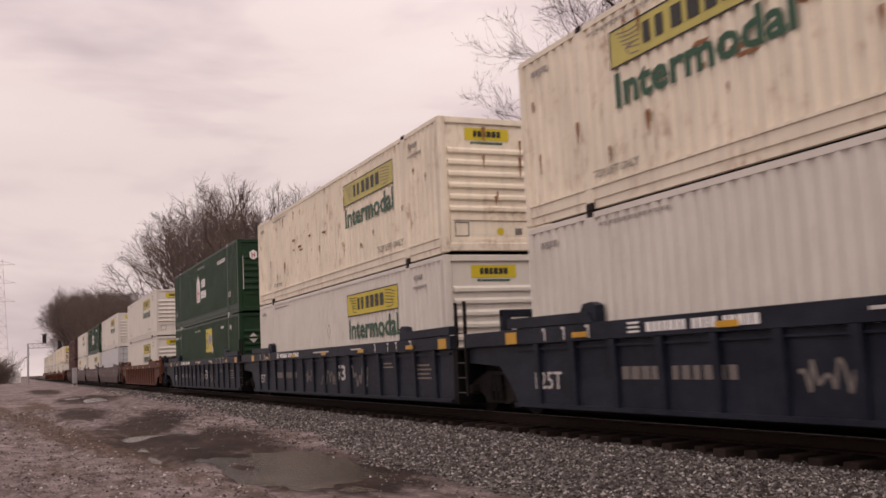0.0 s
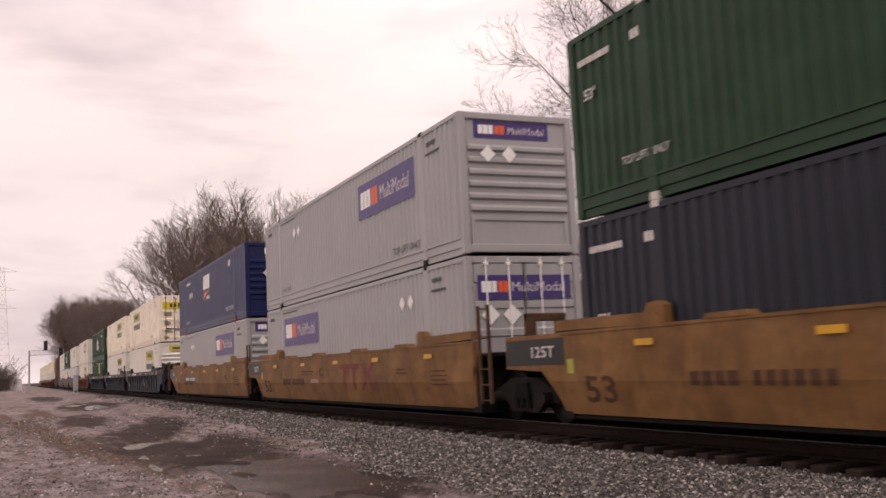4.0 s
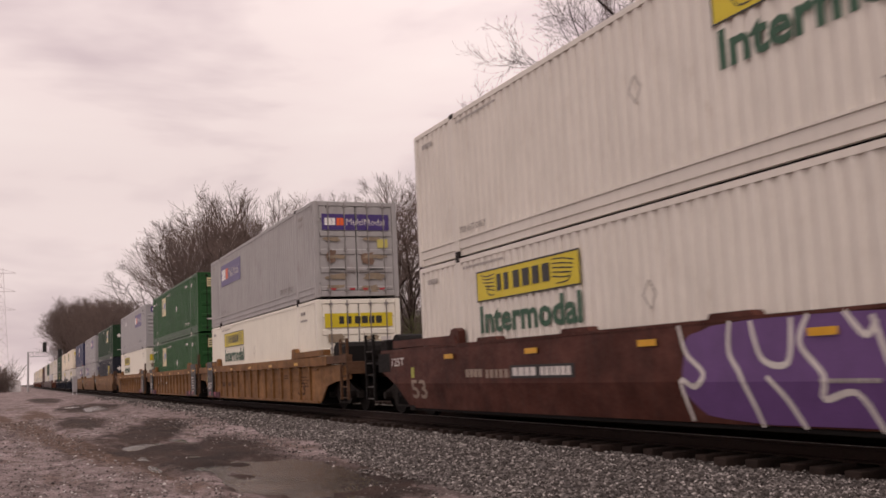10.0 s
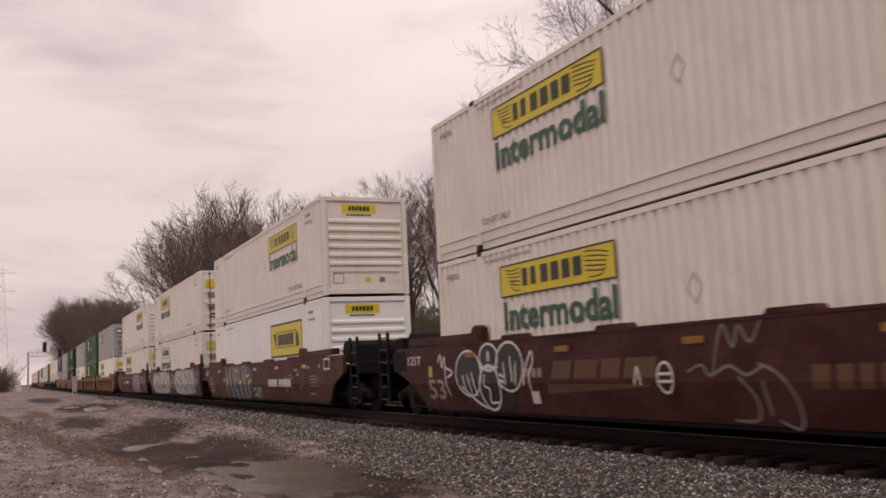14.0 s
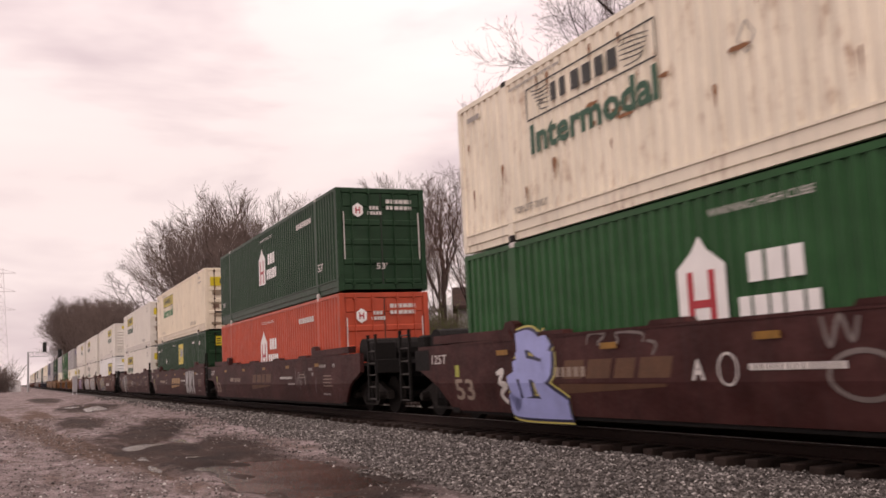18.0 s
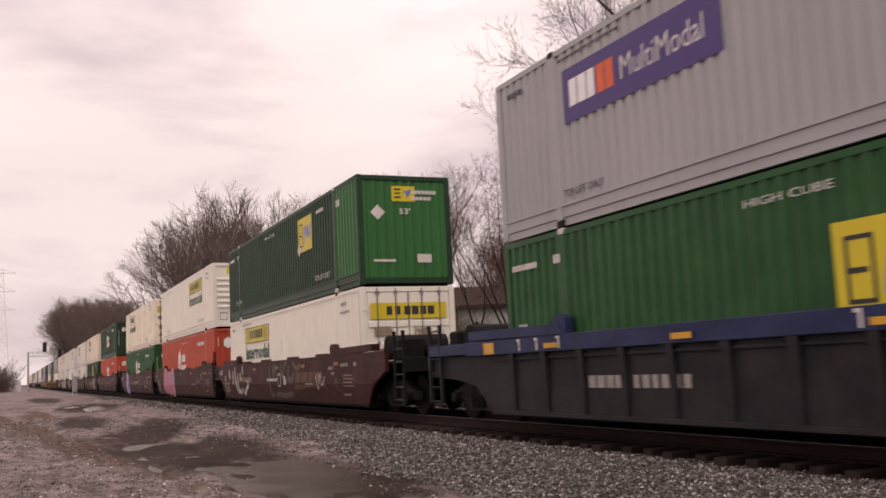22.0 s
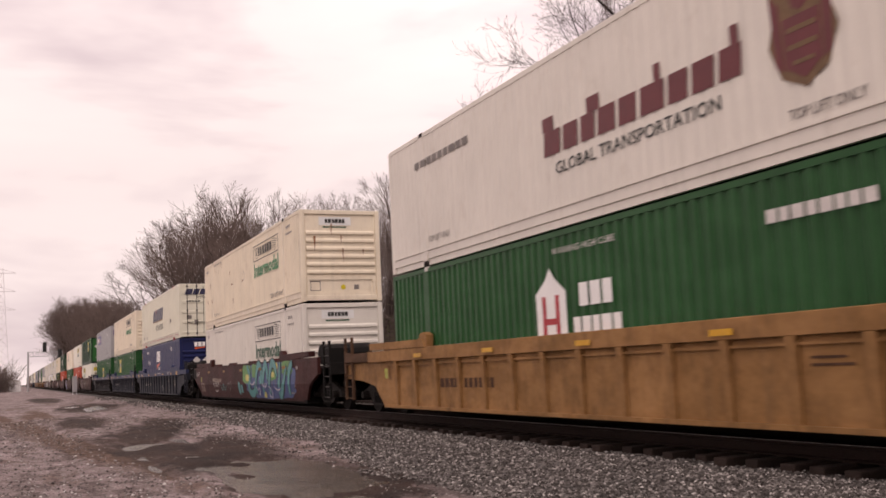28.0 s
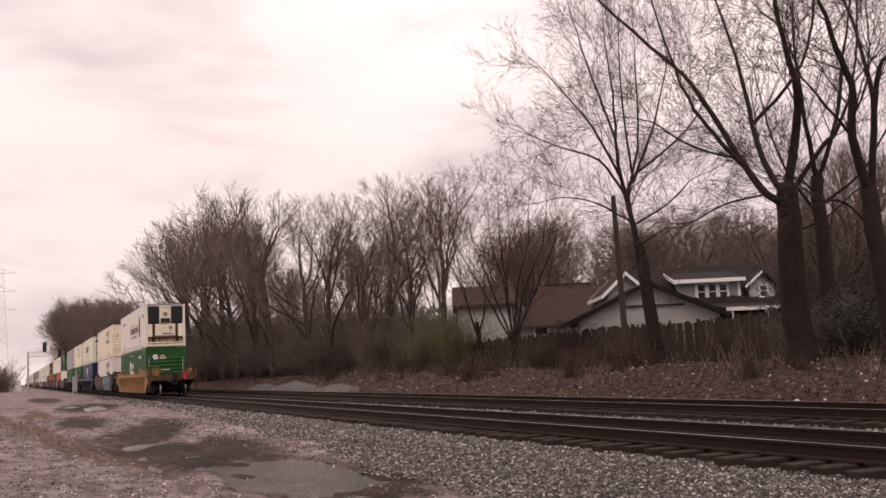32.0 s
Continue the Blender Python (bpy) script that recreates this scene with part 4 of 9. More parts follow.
def reefer_box():
    t = container("dirty white refrigerated container with a diesel cooling unit", OLDWHITE2, "unit", plain=True, castings=CAST)
    y = -HL
    u = t
    for s in (-1, 1):
        part("unit_grille", Geo().box(*sorted((s * 0.38, s * 1.12)), y + 0.05, y + 0.36, 1.58, 2.73, 0.05), UNITBLACK, u)
        for k in range(7):
            part("grille_slat", Geo().box(*sorted((s * 0.45, s * 1.06)), y + 0.03, y + 0.055, 1.66 + k * 0.145, 1.68 + k * 0.145), UNITBLACK, u)
        part("flank_panel", Geo().box(*sorted((s * 0.84, s * 1.14)), y + 0.10, y + 0.34, 0.70, 1.56, 0.02), OLDWHITE, u, "rust-streaked flank panel")
        part("stained_recess", Geo().box(*sorted((s * 0.68, s * 0.84)), y + 0.14, y + 0.34, 0.12, 1.56), RUSTBROWN, u, "rust-brown soot stain")
        part("tank_end", Geo().box(*sorted((s * 0.86, s * 1.12)), y + 0.12, y + 0.34, 0.10, 0.58, 0.03), DIRTYSTEEL, u)
    c = part("unit_cover", Geo().box(-0.38, 0.38, y + 0.0, y + 0.36, 1.60, 2.80, 0.06), UNITCREAM, u, "cream cooling unit cover")
    part("control_panel", Geo().box(-0.31, 0.31, y - 0.012, y, 1.63, 1.93), UNITBLACK, c)
    part("unit_badge", Geo().box(-0.17, 0.17, y - 0.014, y, 2.05, 2.33), DARKGREY, c)
    part("badge_mark", Geo().box(-0.12, 0.12, y - 0.02, y - 0.014, 2.24, 2.29), UNITBLACK, c)
    part("badge_mark", Geo().box(-0.03, 0.03, y - 0.02, y - 0.014, 2.08, 2.24), UNITBLACK, c)
    part("cover_line", Geo().box(-0.26, 0.26, y - 0.006, y, 2.62, 2.64), UNITBLACK, c)
    h = part("unit_hood", Geo().box(-0.66, 0.66, y + 0.02, y + 0.36, 0.72, 1.56, 0.06), UNITCREAM, u)
    for x in (-0.16, 0.12):
        part("hood_vent", Geo().box(x, x + 0.24, y + 0.006, y + 0.02, 0.86, 0.94), UNITBLACK, h)
    part("hood_mark", Geo().prism([(0.18, 1.28), (0.33, 1.12), (0.48, 1.28), (0.33, 1.44)], "y", y + 0.008, y + 0.02), DIMTEXT, h)
    part("unit_ledge", Geo().box(-1.1, 1.1, y + 0.0, y + 0.36, 0.60, 0.70, 0.02), RUSTBROWN, u)
    part("fuel_tank", Geo().box(-0.66, 0.02, y + 0.10, y + 0.36, 0.10, 0.58, 0.05), DIRTYSTEEL, u)
    part("battery_box", Geo().box(0.08, 0.66, y + 0.10, y + 0.36, 0.10, 0.58, 0.03), DIRTYSTEEL, u)
    part("tank_strap", Geo().box(-0.40, -0.34, y + 0.085, y + 0.3, 0.08, 0.60), RUSTBROWN, u)
    part("tank_shelf", Geo().box(-1.15, 1.15, y + 0.0, y + 0.36, 0.03, 0.09), DIRTYSTEEL, u)
    for s in (-1, 1):
        part("frame_brace", Geo().rod((s * 1.2, y + 0.02, 0.3), (s * 1.13, y + 0.05, 1.5), 0.03).rod((s * 1.13, y + 0.05, 1.5), (s * 1.2, y + 0.02, 2.7), 0.03), OLDWHITE2, u)
    part("guard_rail", Geo().rod((-1.2, y - 0.02, 2.86), (1.2, y - 0.02, 2.86), 0.025), STEEL, u)
    part("guard_rail", Geo().rod((-1.2, y, 0.3), (1.2, y, 0.3), 0.04), UNITCREAM, u)
    paint(t, "side", "block_word", blocks(9, 7.15, 11.9, 1.22, 1.62, 0.2, 0.1, seed=4) + rect(7.15, 7.5, 1.62, 1.86) + rect(8.5, 8.85, 1.62, 1.86) + rect(10.2, 10.35, 1.62, 1.86) + rect(11.75, 11.9, 1.62, 1.86), MAROONTEXT, SIDE, 2)
    paint(t, "side", "lettering", words("GLOBAL TRANSPORTATION", 7.5, 11.5, 0.88, 1.08, 0.01), BLACK, SIDE, 2)
    c = paint(t, "side", "crest", poly((12.55, 0.95), (12.9, 0.78), (13.25, 0.95), (13.42, 1.35), (13.3, 1.72), (13.38, 2.0), (13.15, 2.12), (12.65, 2.12), (12.42, 2.0), (12.5, 1.72), (12.38, 1.35)), DULLGOLD, SIDE, 2, "painted crest")
    paint(c, "side", "crest_mantle", poly((12.48, 1.1), (12.6, 1.02), (12.58, 1.8), (12.44, 1.95)) + poly((13.32, 1.1), (13.2, 1.02), (13.22, 1.8), (13.36, 1.95)), MAROONTEXT, SIDE, 3)
    paint(c, "side", "shield", poly((12.62, 1.05), (12.9, 0.88), (13.18, 1.05), (13.18, 1.62), (12.62, 1.62)), MAROONTEXT, SIDE, 3)
    paint(c, "side", "shield_band", rect(12.68, 13.12, 1.44, 1.5), DULLGOLD, SIDE, 4)
    paint(c, "side", "shield_band", rect(12.68, 13.12, 1.24, 1.3), DULLGOLD, SIDE, 4)
    paint(c, "side", "shield_band", rect(12.74, 13.06, 1.06, 1.11), DULLGOLD, SIDE, 4)
    paint(c, "side", "helmet", ngon(12.9, 1.86, 0.16, 0.2, 8), MAROONTEXT, SIDE, 3)
    paint(c, "side", "crown", poly((12.68, 2.08), (13.12, 2.08), (13.16, 2.3), (13.02, 2.2), (12.9, 2.46), (12.78, 2.2), (12.64, 2.3)), DULLGOLD, SIDE, 3)
    paint(t, "side", "stencil", words("TOP LIFT ONLY", 12.6, 13.7, 0.45, 0.58, 0.01) + blocks(9, 1.6, 4.3, 2.15, 2.3, seed=3) + blocks(6, 14.5, 15.3, 2.05, 2.3, seed=2) + words("53'", 15.2, 15.5, 0.4, 0.55, 0.01) + words("TOP LIFT ONLY", 2.2, 3.3, 0.5, 0.62, 0.01), DIMTEXT, SIDE, 2)
    return t


DULLGOLD = surface("dull_crest_gold", (0.17, 0.095, 0.045), 0.6, vary=0.3, scale=6)
CREAMPALE = surface("pale_cream_paint", (0.71, 0.68, 0.56), 0.5, vary=0.06, scale=0.8, streak=0.15, rust=0.1, rust_rgb=(0.3, 0.2, 0.1))
OLDWHITE2 = surface("grubby_reefer_panel", (0.72, 0.67, 0.60), 0.5, vary=0.07, scale=0.8, streak=0.22, rust=0.25, rust_rgb=(0.28, 0.17, 0.1))
DIRTYSTEEL = surface("soiled_tank_steel", (0.36, 0.28, 0.22), 0.55, 0.2, vary=0.25, streak=0.4, rust=0.4)


# ---- well cars: origin at the middle of the well, z 0 on the rail tops ----
TRUCK_AT = 9.80


def truck(car, y):
    """A two-axle truck under a car, as parts."""
    t = part("truck", shape("truck_bolster", UNDER, lambda: Geo().box(-1.15, 1.15, -0.22, 0.22, 0.42, 0.72, 0.02).box(-0.4, 0.4, -0.4, 0.4, 0.70, 0.86, 0.02)), None, car, m=pose(0, y, 0))
    prof = [(-1.22, 0.36), (-1.22, 0.54), (-0.92, 0.62), (-0.45, 0.78), (0.45, 0.78), (0.92, 0.62), (1.22, 0.54), (1.22, 0.36), (0.72, 0.40), (0.45, 0.20), (-0.45, 0.20), (-0.72, 0.40)]
    for s in (-1, 1):
        part("side_frame", shape("side_frame%d" % s, CAST, lambda: Geo().prism(prof, "x", s * 1.02 - 0.07, s * 1.02 + 0.07)), None, t)
        for k in (-0.2, 0.0, 0.2) if s < 0 else ():
            part("spring", shape("spring%d%s" % (s, k), UNDER, lambda: Geo().rod((s * 1.1, k, 0.26), (s * 1.1, k, 0.52), 0.07, n=8)), None, t)
        for k in (-0.89, 0.89) if s < 0 else ():
            part("bearing_cap", shape("bearing%d%s" % (s, k), CAST, lambda: Geo().rod((s * 1.08, k, 0.45), (s * 1.24, k, 0.45), 0.11, 0.09, n=10)), None, t)
    for k in (-0.89, 0.89):
        part("axle", shape("axle%s" % k, UNDER, lambda: Geo().rod((-1.05, k, 0.45), (1.05, k, 0.45), 0.08, n=8)), None, t)
        for s in (-1, 1):
            part("wheel", shape("wheel%d%s" % (s, k), WHEELRIM, lambda: Geo().rod((s * 0.70, k, 0.45), (s * 0.735, k, 0.45), 0.475, 0.46, n=24).rod((s * 0.735, k, 0.45), (s * 0.83, k, 0.45), 0.45, 0.44, n=24)), None, t)


ENDTAN = surface("rust_grimed_tan_steel", (0.085, 0.042, 0.022), 0.75, vary=0.45, scale=2.0, fine=20, streak=0.5, rust=1.0, rust_rgb=(0.028, 0.015, 0.011), spec=0.18, dust=0.5)
RUNGSTEEL = surface("grimy_rung_steel", (0.05, 0.043, 0.04), 0.6, 0.3, vary=0.3, scale=6)
WHEELRIM = surface("dusty_wheel_steel", (0.0112, 0.0088, 0.008), 0.7, 0.1, vary=0.25, scale=6, spec=0.1)


def side_rings(front, rear, lip):
    """Stations along one smooth side: y, top, bottom."""
    st = [(-8.52, 0.24), (8.52, 0.24)]
    a = [(-10.15, 1.02), (-9.7, 0.86), (-9.25, 0.68), (-8.65, 0.22)] if rear == "end" else [(-8.62, 1.0), (-8.58, 0.90), (-8.55, 0.24)]
    b = [(8.65, 0.22), (9.25, 0.68), (9.7, 0.86), (10.15, 1.02)] if front == "end" else [(8.55, 0.24), (8.75, 0.55), (9.15, 0.90), (10.35, 0.95)]
    rings = []
    for y, zb in a + b:
        zm = max(zb, 0.74)
        xb = -OUT + 0.10 * (1 - (zb - 0.22) / 0.56) if zb < 0.74 else -OUT
        rings.append([(-OUT, y, 1.49), (-OUT, y, zm), (xb, y, zb), (xb + 0.07, y, zb), (-OUT + 0.10, y, zm), (-OUT + 0.10, y, 1.49)])
    return rings


def well_car(label, style, body, chord, front, rear, first, category="well car", brake=False):
    t = thing("well_car", label, category, group="cars of the freight train")
    turn = pose(0, 0, 0, 0, 0, 180)
    for m in (None, turn):
        f, r = (front, rear) if m is None else (rear, front)
        if style == "smooth":
            part("side", shape("smooth_side" + f + r, body, lambda: Geo().loft(side_rings(f, r, 0))), None, t, m=m)
            for k in (-5.0, -1.9, 1.6, 4.6) if m is None else ():
                part("container_guide", shape("container_guide", body, lambda: Geo().prism([(-0.42, 1.497), (0.42, 1.497), (0.36, 1.565), (-0.36, 1.565)], "x", -OUT - 0.02, -OUT + 0.16)), None, t, m=pose(0, k, 0))
            part("sill_lip", shape("sill_lip", body, lambda: Geo().box(-OUT - 0.012, -OUT + 0.12, -8.5, 8.5, 1.455, 1.497)), None, t, m=m)
        else:
            y0 = -11.3 if r == "end" else -8.6
            y1 = 11.3 if f == "end" else 10.35
            part("top_chord", shape("top_chord" + f + r, chord, lambda: Geo().box(-OUT, -OUT + 0.16, max(y0, -9.5), min(y1, 9.5) if f == "end" else y1, 1.235, 1.495, 0.008)), None, t, m=m)
            for s, kind in ((1, f), (-1, r)):
                if kind == "end":
                    part("end_chord", shape("end_chord%d" % s, ENDTAN if body in (TANRIB, YELLOWTAN) else chord, lambda: Geo().box(-OUT + 0.004, -OUT + 0.15, *sorted((s * 9.505, s * 11.3)), 1.27, 1.48, 0.008)), None, t, m=m)

            def web():
                pts = ([(-11.3, 1.23), (-11.3, 0.86), (-10.1, 0.80), (-9.25, 0.68), (-8.65, 0.22)] if r == "end" else [(-8.55, 1.23), (-8.5, 0.22)])
                pts += ([(8.65, 0.22), (9.25, 0.68), (10.1, 0.80), (11.3, 0.86), (11.3, 1.23)] if f == "end" else [(8.5, 0.22), (8.75, 0.55), (9.15, 0.88), (10.35, 0.95), (10.35, 1.23)])
                return Geo().prism(pts, "x", -OUT + 0.085, -OUT + 0.12)
            part("web_plate", shape("web" + f + r, body, web), None, t, m=m)
            part("chord_lip", shape("chord_lip", body, lambda: Geo().box(-OUT + 0.045, -OUT + 0.09, -8.45, 8.45, 1.13, 1.165)), None, t, m=m)
            part("bottom_sill", shape("bottom_sill", body, lambda: Geo().box(-OUT + 0.02, -OUT + 0.16, -8.5, 8.5, 0.20, 0.262)), None, t, m=m)
            for i in range(15):
                y = -7.7 + i * 1.1
                if m is not None:
                    continue
                part("rib", shape("rib", body, lambda: Geo().loft([[(-OUT + 0.045, -0.045, 0.26), (-OUT + 0.09, -0.045, 0.26), (-OUT + 0.09, 0.045, 0.26), (-OUT + 0.045, 0.045, 0.26)], [(-OUT + 0.003, -0.075, 1.236), (-OUT + 0.09, -0.075, 1.236), (-OUT + 0.09, 0.075, 1.236), (-OUT + 0.003, 0.075, 1.236)]])), None, t, m=(pose(0, y, 0) if m is None else turn @ pose(0, y, 0)))
        for s, kind in ((1, f), (-1, r)):
            lim = 8.6 if kind != "end" else 9.3
            part("guide_rail", shape("guide_rail%d%s" % (s, kind), chord, lambda: Geo().prism([(s * 5.9, 1.495), (s * 6.05, 1.66), (s * lim, 1.68), (s * lim, 1.52), (s * 6.3, 1.497)], "x", -OUT - 0.012, -OUT + 0.20)), None, t, m=m)
            part("guide_horn", shape("guide_horn%d" % s, chord, lambda: Geo().prism([(s * 5.86, 1.497), (s * 5.86, 1.74), (s * 6.0, 1.80), (s * 6.2, 1.78), (s * 6.3, 1.66)], "x", -OUT + 0.02, -OUT + 0.17)), None, t, m=m)
    # brown smooth cars: ends in UNDER, the recess's shade put into their colour
    hard = ENDTAN if body in (TAN, TANRIB, YELLOWTAN) else UNDER if style == "smooth" and body in (MAROON, REDBROWN) else body
    part("well_floor", shape("well_floor", UNDER, lambda: Geo().box(-1.36, 1.36, -8.4, 8.4, 0.17, 0.22).box(-1.4, 1.4, -8.7, -8.4, 0.17, 1.25).box(-1.4, 1.4, 8.4, 8.7, 0.17, 1.25)), None, t)
    for s, kind in ((1, front), (-1, rear)):
        if kind == "end":
            part("end_platform", shape("end_platform%d" % s, hard, lambda: Geo().box(-1.38, 1.38, *sorted((s * 8.7, s * 11.3)), 1.18, 1.25).box(-0.35, 0.35, *sorted((s * 9.0, s * 11.3)), 0.86, 1.18).box(-1.47, 1.47, *sorted((s * 11.24, s * 11.36)), 0.98, 1.30, 0.01)), None, t)
            part("coupler", shape("coupler%d" % s, CAST, lambda: Geo().box(-0.13, 0.13, *sorted((s * 11.3, s * 11.75)), 0.72, 0.95, 0.02).box(-0.2, 0.16, *sorted((s * 11.72, s * 11.97)), 0.66, 1.0, 0.04)), None, t)
            part("air_hose", shape("air_hose%d" % s, UNDER, lambda: Geo().rod((0.5, s * 11.35, 0.85), (0.48, s * 11.6, 0.45), 0.035).rod((0.48, s * 11.6, 0.45), (0.4, s * 11.95, 0.5), 0.035)), None, t)
            for x in (-OUT + 0.03, OUT - 0.03):
                g = "ladder%d%s" % (s, x > 0)
                l = part("ladder", shape(g, hard, lambda: Geo().box(x - 0.03, x + 0.03, s * 10.72 - 0.03, s * 10.72 + 0.03, 0.34, 1.9).box(x - 0.03, x + 0.03, s * 11.26 - 0.03, s * 11.26 + 0.03, 0.34, 1.9)), None, t)
                for z in (0.38, 0.66, 0.94, 1.22, 1.5, 1.78):
                    part("rung", shape(g + "r%s" % z, RUNGSTEEL if hard is UNDER else hard, lambda: Geo().rod((x, s * 10.72, z), (x, s * 11.26, z), 0.016)), None, l)
            if not brake:
                part("air_reservoir", shape("air_reservoir%d" % s, UNDER, lambda: Geo().rod((-1.25, s * 9.75, 1.56), (0.2, s * 9.75, 1.56), 0.29, n=14)), None, t)
                part("valve_box", shape("valve_box%d" % s, UNDER, lambda: Geo().box(-1.3, -0.7, *sorted((s * 10.2, s * 10.65)), 1.25, 1.75, 0.04)), None, t)
            if s < 0 or first:
                tan = brake
                bx = -1.02 if tan else 0.8
                w = part("brake_stand", shape("brake_stand%d%s" % (s, tan), body if tan else CAST, lambda: Geo().box(bx - 0.18, bx + 0.18, *sorted((s * 10.75, s * 11.0)), 1.25, 1.72, 0.03)), None, t)

                def ring():
                    g = Geo()
                    p = [(bx + 0.28 * math.cos(a), s * 11.12, 1.95 + 0.28 * math.sin(a)) for a in [2 * math.pi * i / 14 for i in range(14)]]
                    n = len(p)
                    vs, fs = [], []
                    for i in range(n):
                        a = 2 * math.pi * i / n
                        for j in range(5):
                            b = 2 * math.pi * j / 5
                            q = 0.28 + 0.018 * math.cos(b)
                            vs.append((bx + q * math.cos(a), s * 11.12 + 0.018 * math.sin(b), 1.6 + q * math.sin(a)))
                            fs.append((i * 5 + j, i * 5 + (j + 1) % 5, (i + 1) % n * 5 + (j + 1) % 5, (i + 1) % n * 5 + j))
                    return g.add(vs, fs)
                part("brake_wheel", shape("brake_wheel%d%s" % (s, tan), body if tan else CAST, ring), None, w)
                for a in (0.5, 2.6, 4.7):
                    part("wheel_spoke", shape("wheel_spoke%d%s%s" % (s, tan, a), body if tan else CAST, lambda: Geo().rod((bx, s * 11.06, 1.6), (bx + 0.27 * math.cos(a), s * 11.12, 1.6 + 0.27 * math.sin(a)), 0.013, n=4)), None, w)
        else:
            part("joint_platform", shape("joint_platform%d" % s, UNDER, lambda: Geo().box(-1.38, 1.38, *sorted((s * 8.7, s * (10.3 if s > 0 else 9.2))), 1.2, 1.26).box(-0.45, 0.45, *sorted((s * 8.7, s * 9.78)), 0.86, 1.18, 0.03)), None, t)
            if s < 0:
                l = part("ladder", shape("joint_ladder", ENDTAN if body in (TAN, TANRIB) else UNDER, lambda: Geo().box(-OUT, -OUT + 0.05, -8.90, -8.84, 0.34, 2.12).box(-OUT, -OUT + 0.05, -9.30, -9.24, 0.34, 2.12)), None, t)
                for z in (0.40, 0.68, 0.96, 1.24, 1.52):
                    part("rung", shape("joint_rung%s" % z, ENDTAN if body in (TAN, TANRIB) else RUNGSTEEL, lambda: Geo().rod((-OUT + 0.02, -8.87, z), (-OUT + 0.02, -9.27, z), 0.014)), None, l)
                part("joint_bracket", shape("joint_bracket", hard, lambda: Geo().box(-0.62, -0.42, -9.2, -9.05, 1.26, 1.95, 0.02).box(0.02, 0.22, -9.2, -9.05, 1.26, 1.95, 0.02).box(-0.62, 0.22, -9.2, -9.08, 1.8, 1.95, 0.02)), None, t)
            else:
                part("joint_cabinet", shape("joint_cabinet%d" % s, UNDER, lambda: Geo().box(-0.2, 0.75, 9.0, 9.6, 1.26, 1.58, 0.04).rod((-0.9, 9.3, 1.42), (-0.1, 9.3, 1.42), 0.14, n=10)), None, t)
    truck(t, -TRUCK_AT)
    if front == "end":
        truck(t, TRUCK_AT)
    return t


def end_plates(car, front, rear):
    """Black load plates and maroon sill plates where two ribbed bodies share a truck."""
    face = (-OUT - 0.014, HL)
    for art, f0, f1, m0, m1 in ((front == "art", -0.12, 1.05, 1.05, 2.5), (rear == "art", 15.1, 16.45, 13.7, 15.1)):
        if not art:
            continue
        p = part("load_plate", Geo().box(-OUT - 0.014, -OUT + 0.02, HL - f1, HL - f0, 0.25, 1.50), BLACKSPRAY, car, "black load plate")
        part("plate_cap", Geo().box(-OUT - 0.03, -OUT + 0.2, HL - f1 + 0.05, HL - f0 - 0.05, 1.50, 1.70, 0.01), BLACKSPRAY, p)
        if f0 < 5:
            paint(p, "side", "load_mark", words("125T", f0 + 0.15, f1 - 0.15, 0.55, 0.83, 0.02), OFFWHITE, face, 1)
            paint(p, "side", "plate_mark", ngon(f0 + 0.58, 1.02, 0.09, 0.1, 6), DIMTEXT, face, 1)
            paint(p, "side", "plate_mark", rect(f0 + 0.2, f0 + 0.38, 1.05, 1.15), DIMTEXT, face, 1)
            paint(p, "side", "plate_mark", rect(f1 - 0.32, f1 - 0.2, 1.05, 1.13), DIMTEXT, face, 1)
        else:
            for k in range(6):
                paint(p, "side", "plate_mark", rect(f0 + 0.42 - 0.12 * (k % 3), f0 + 0.8 + 0.1 * (k % 2), 0.44 + 0.12 * k, 0.48 + 0.12 * k), OFFWHITE, face, 1)
        paint(p, "side", "amber_plate", rect(f0 + 0.35, f0 + 0.95, 1.36, 1.44), REFLECT, face, 1)
        for a in (f0 + 0.22, f0 + 1.0):
            paint(p, "side", "plate_bolt", rect(a, a + 0.05, 1.33, 1.47), OFFWHITE, face, 1)
        m = part("sill_plate", Geo().box(-OUT - 0.006, -OUT + 0.02, HL - m1, HL - m0, 0.205, 0.44), SILLMAROON, car, "maroon sill plate")
        for a in (f0 + 0.35, (m0 + 0.25) if f0 < 5 else m1 - 0.7):
            for k in range(3):
                paint(m if m0 < a < m1 else p, "side", "plate_stripe", rect(a, a + 0.4, 0.30 + 0.05 * k, 0.32 + 0.05 * k), PINK, (-OUT - 0.006 - 0.008 * (not m0 < a < m1), HL), 1)


FADEDINK = surface("faded_car_lettering", (0.28, 0.215, 0.17), 0.6, vary=0.25, scale=5)
SILLMAROON = surface("maroon_sill_paint", (0.075, 0.014, 0.028), 0.6, vary=0.3, scale=3, spec=0.18)


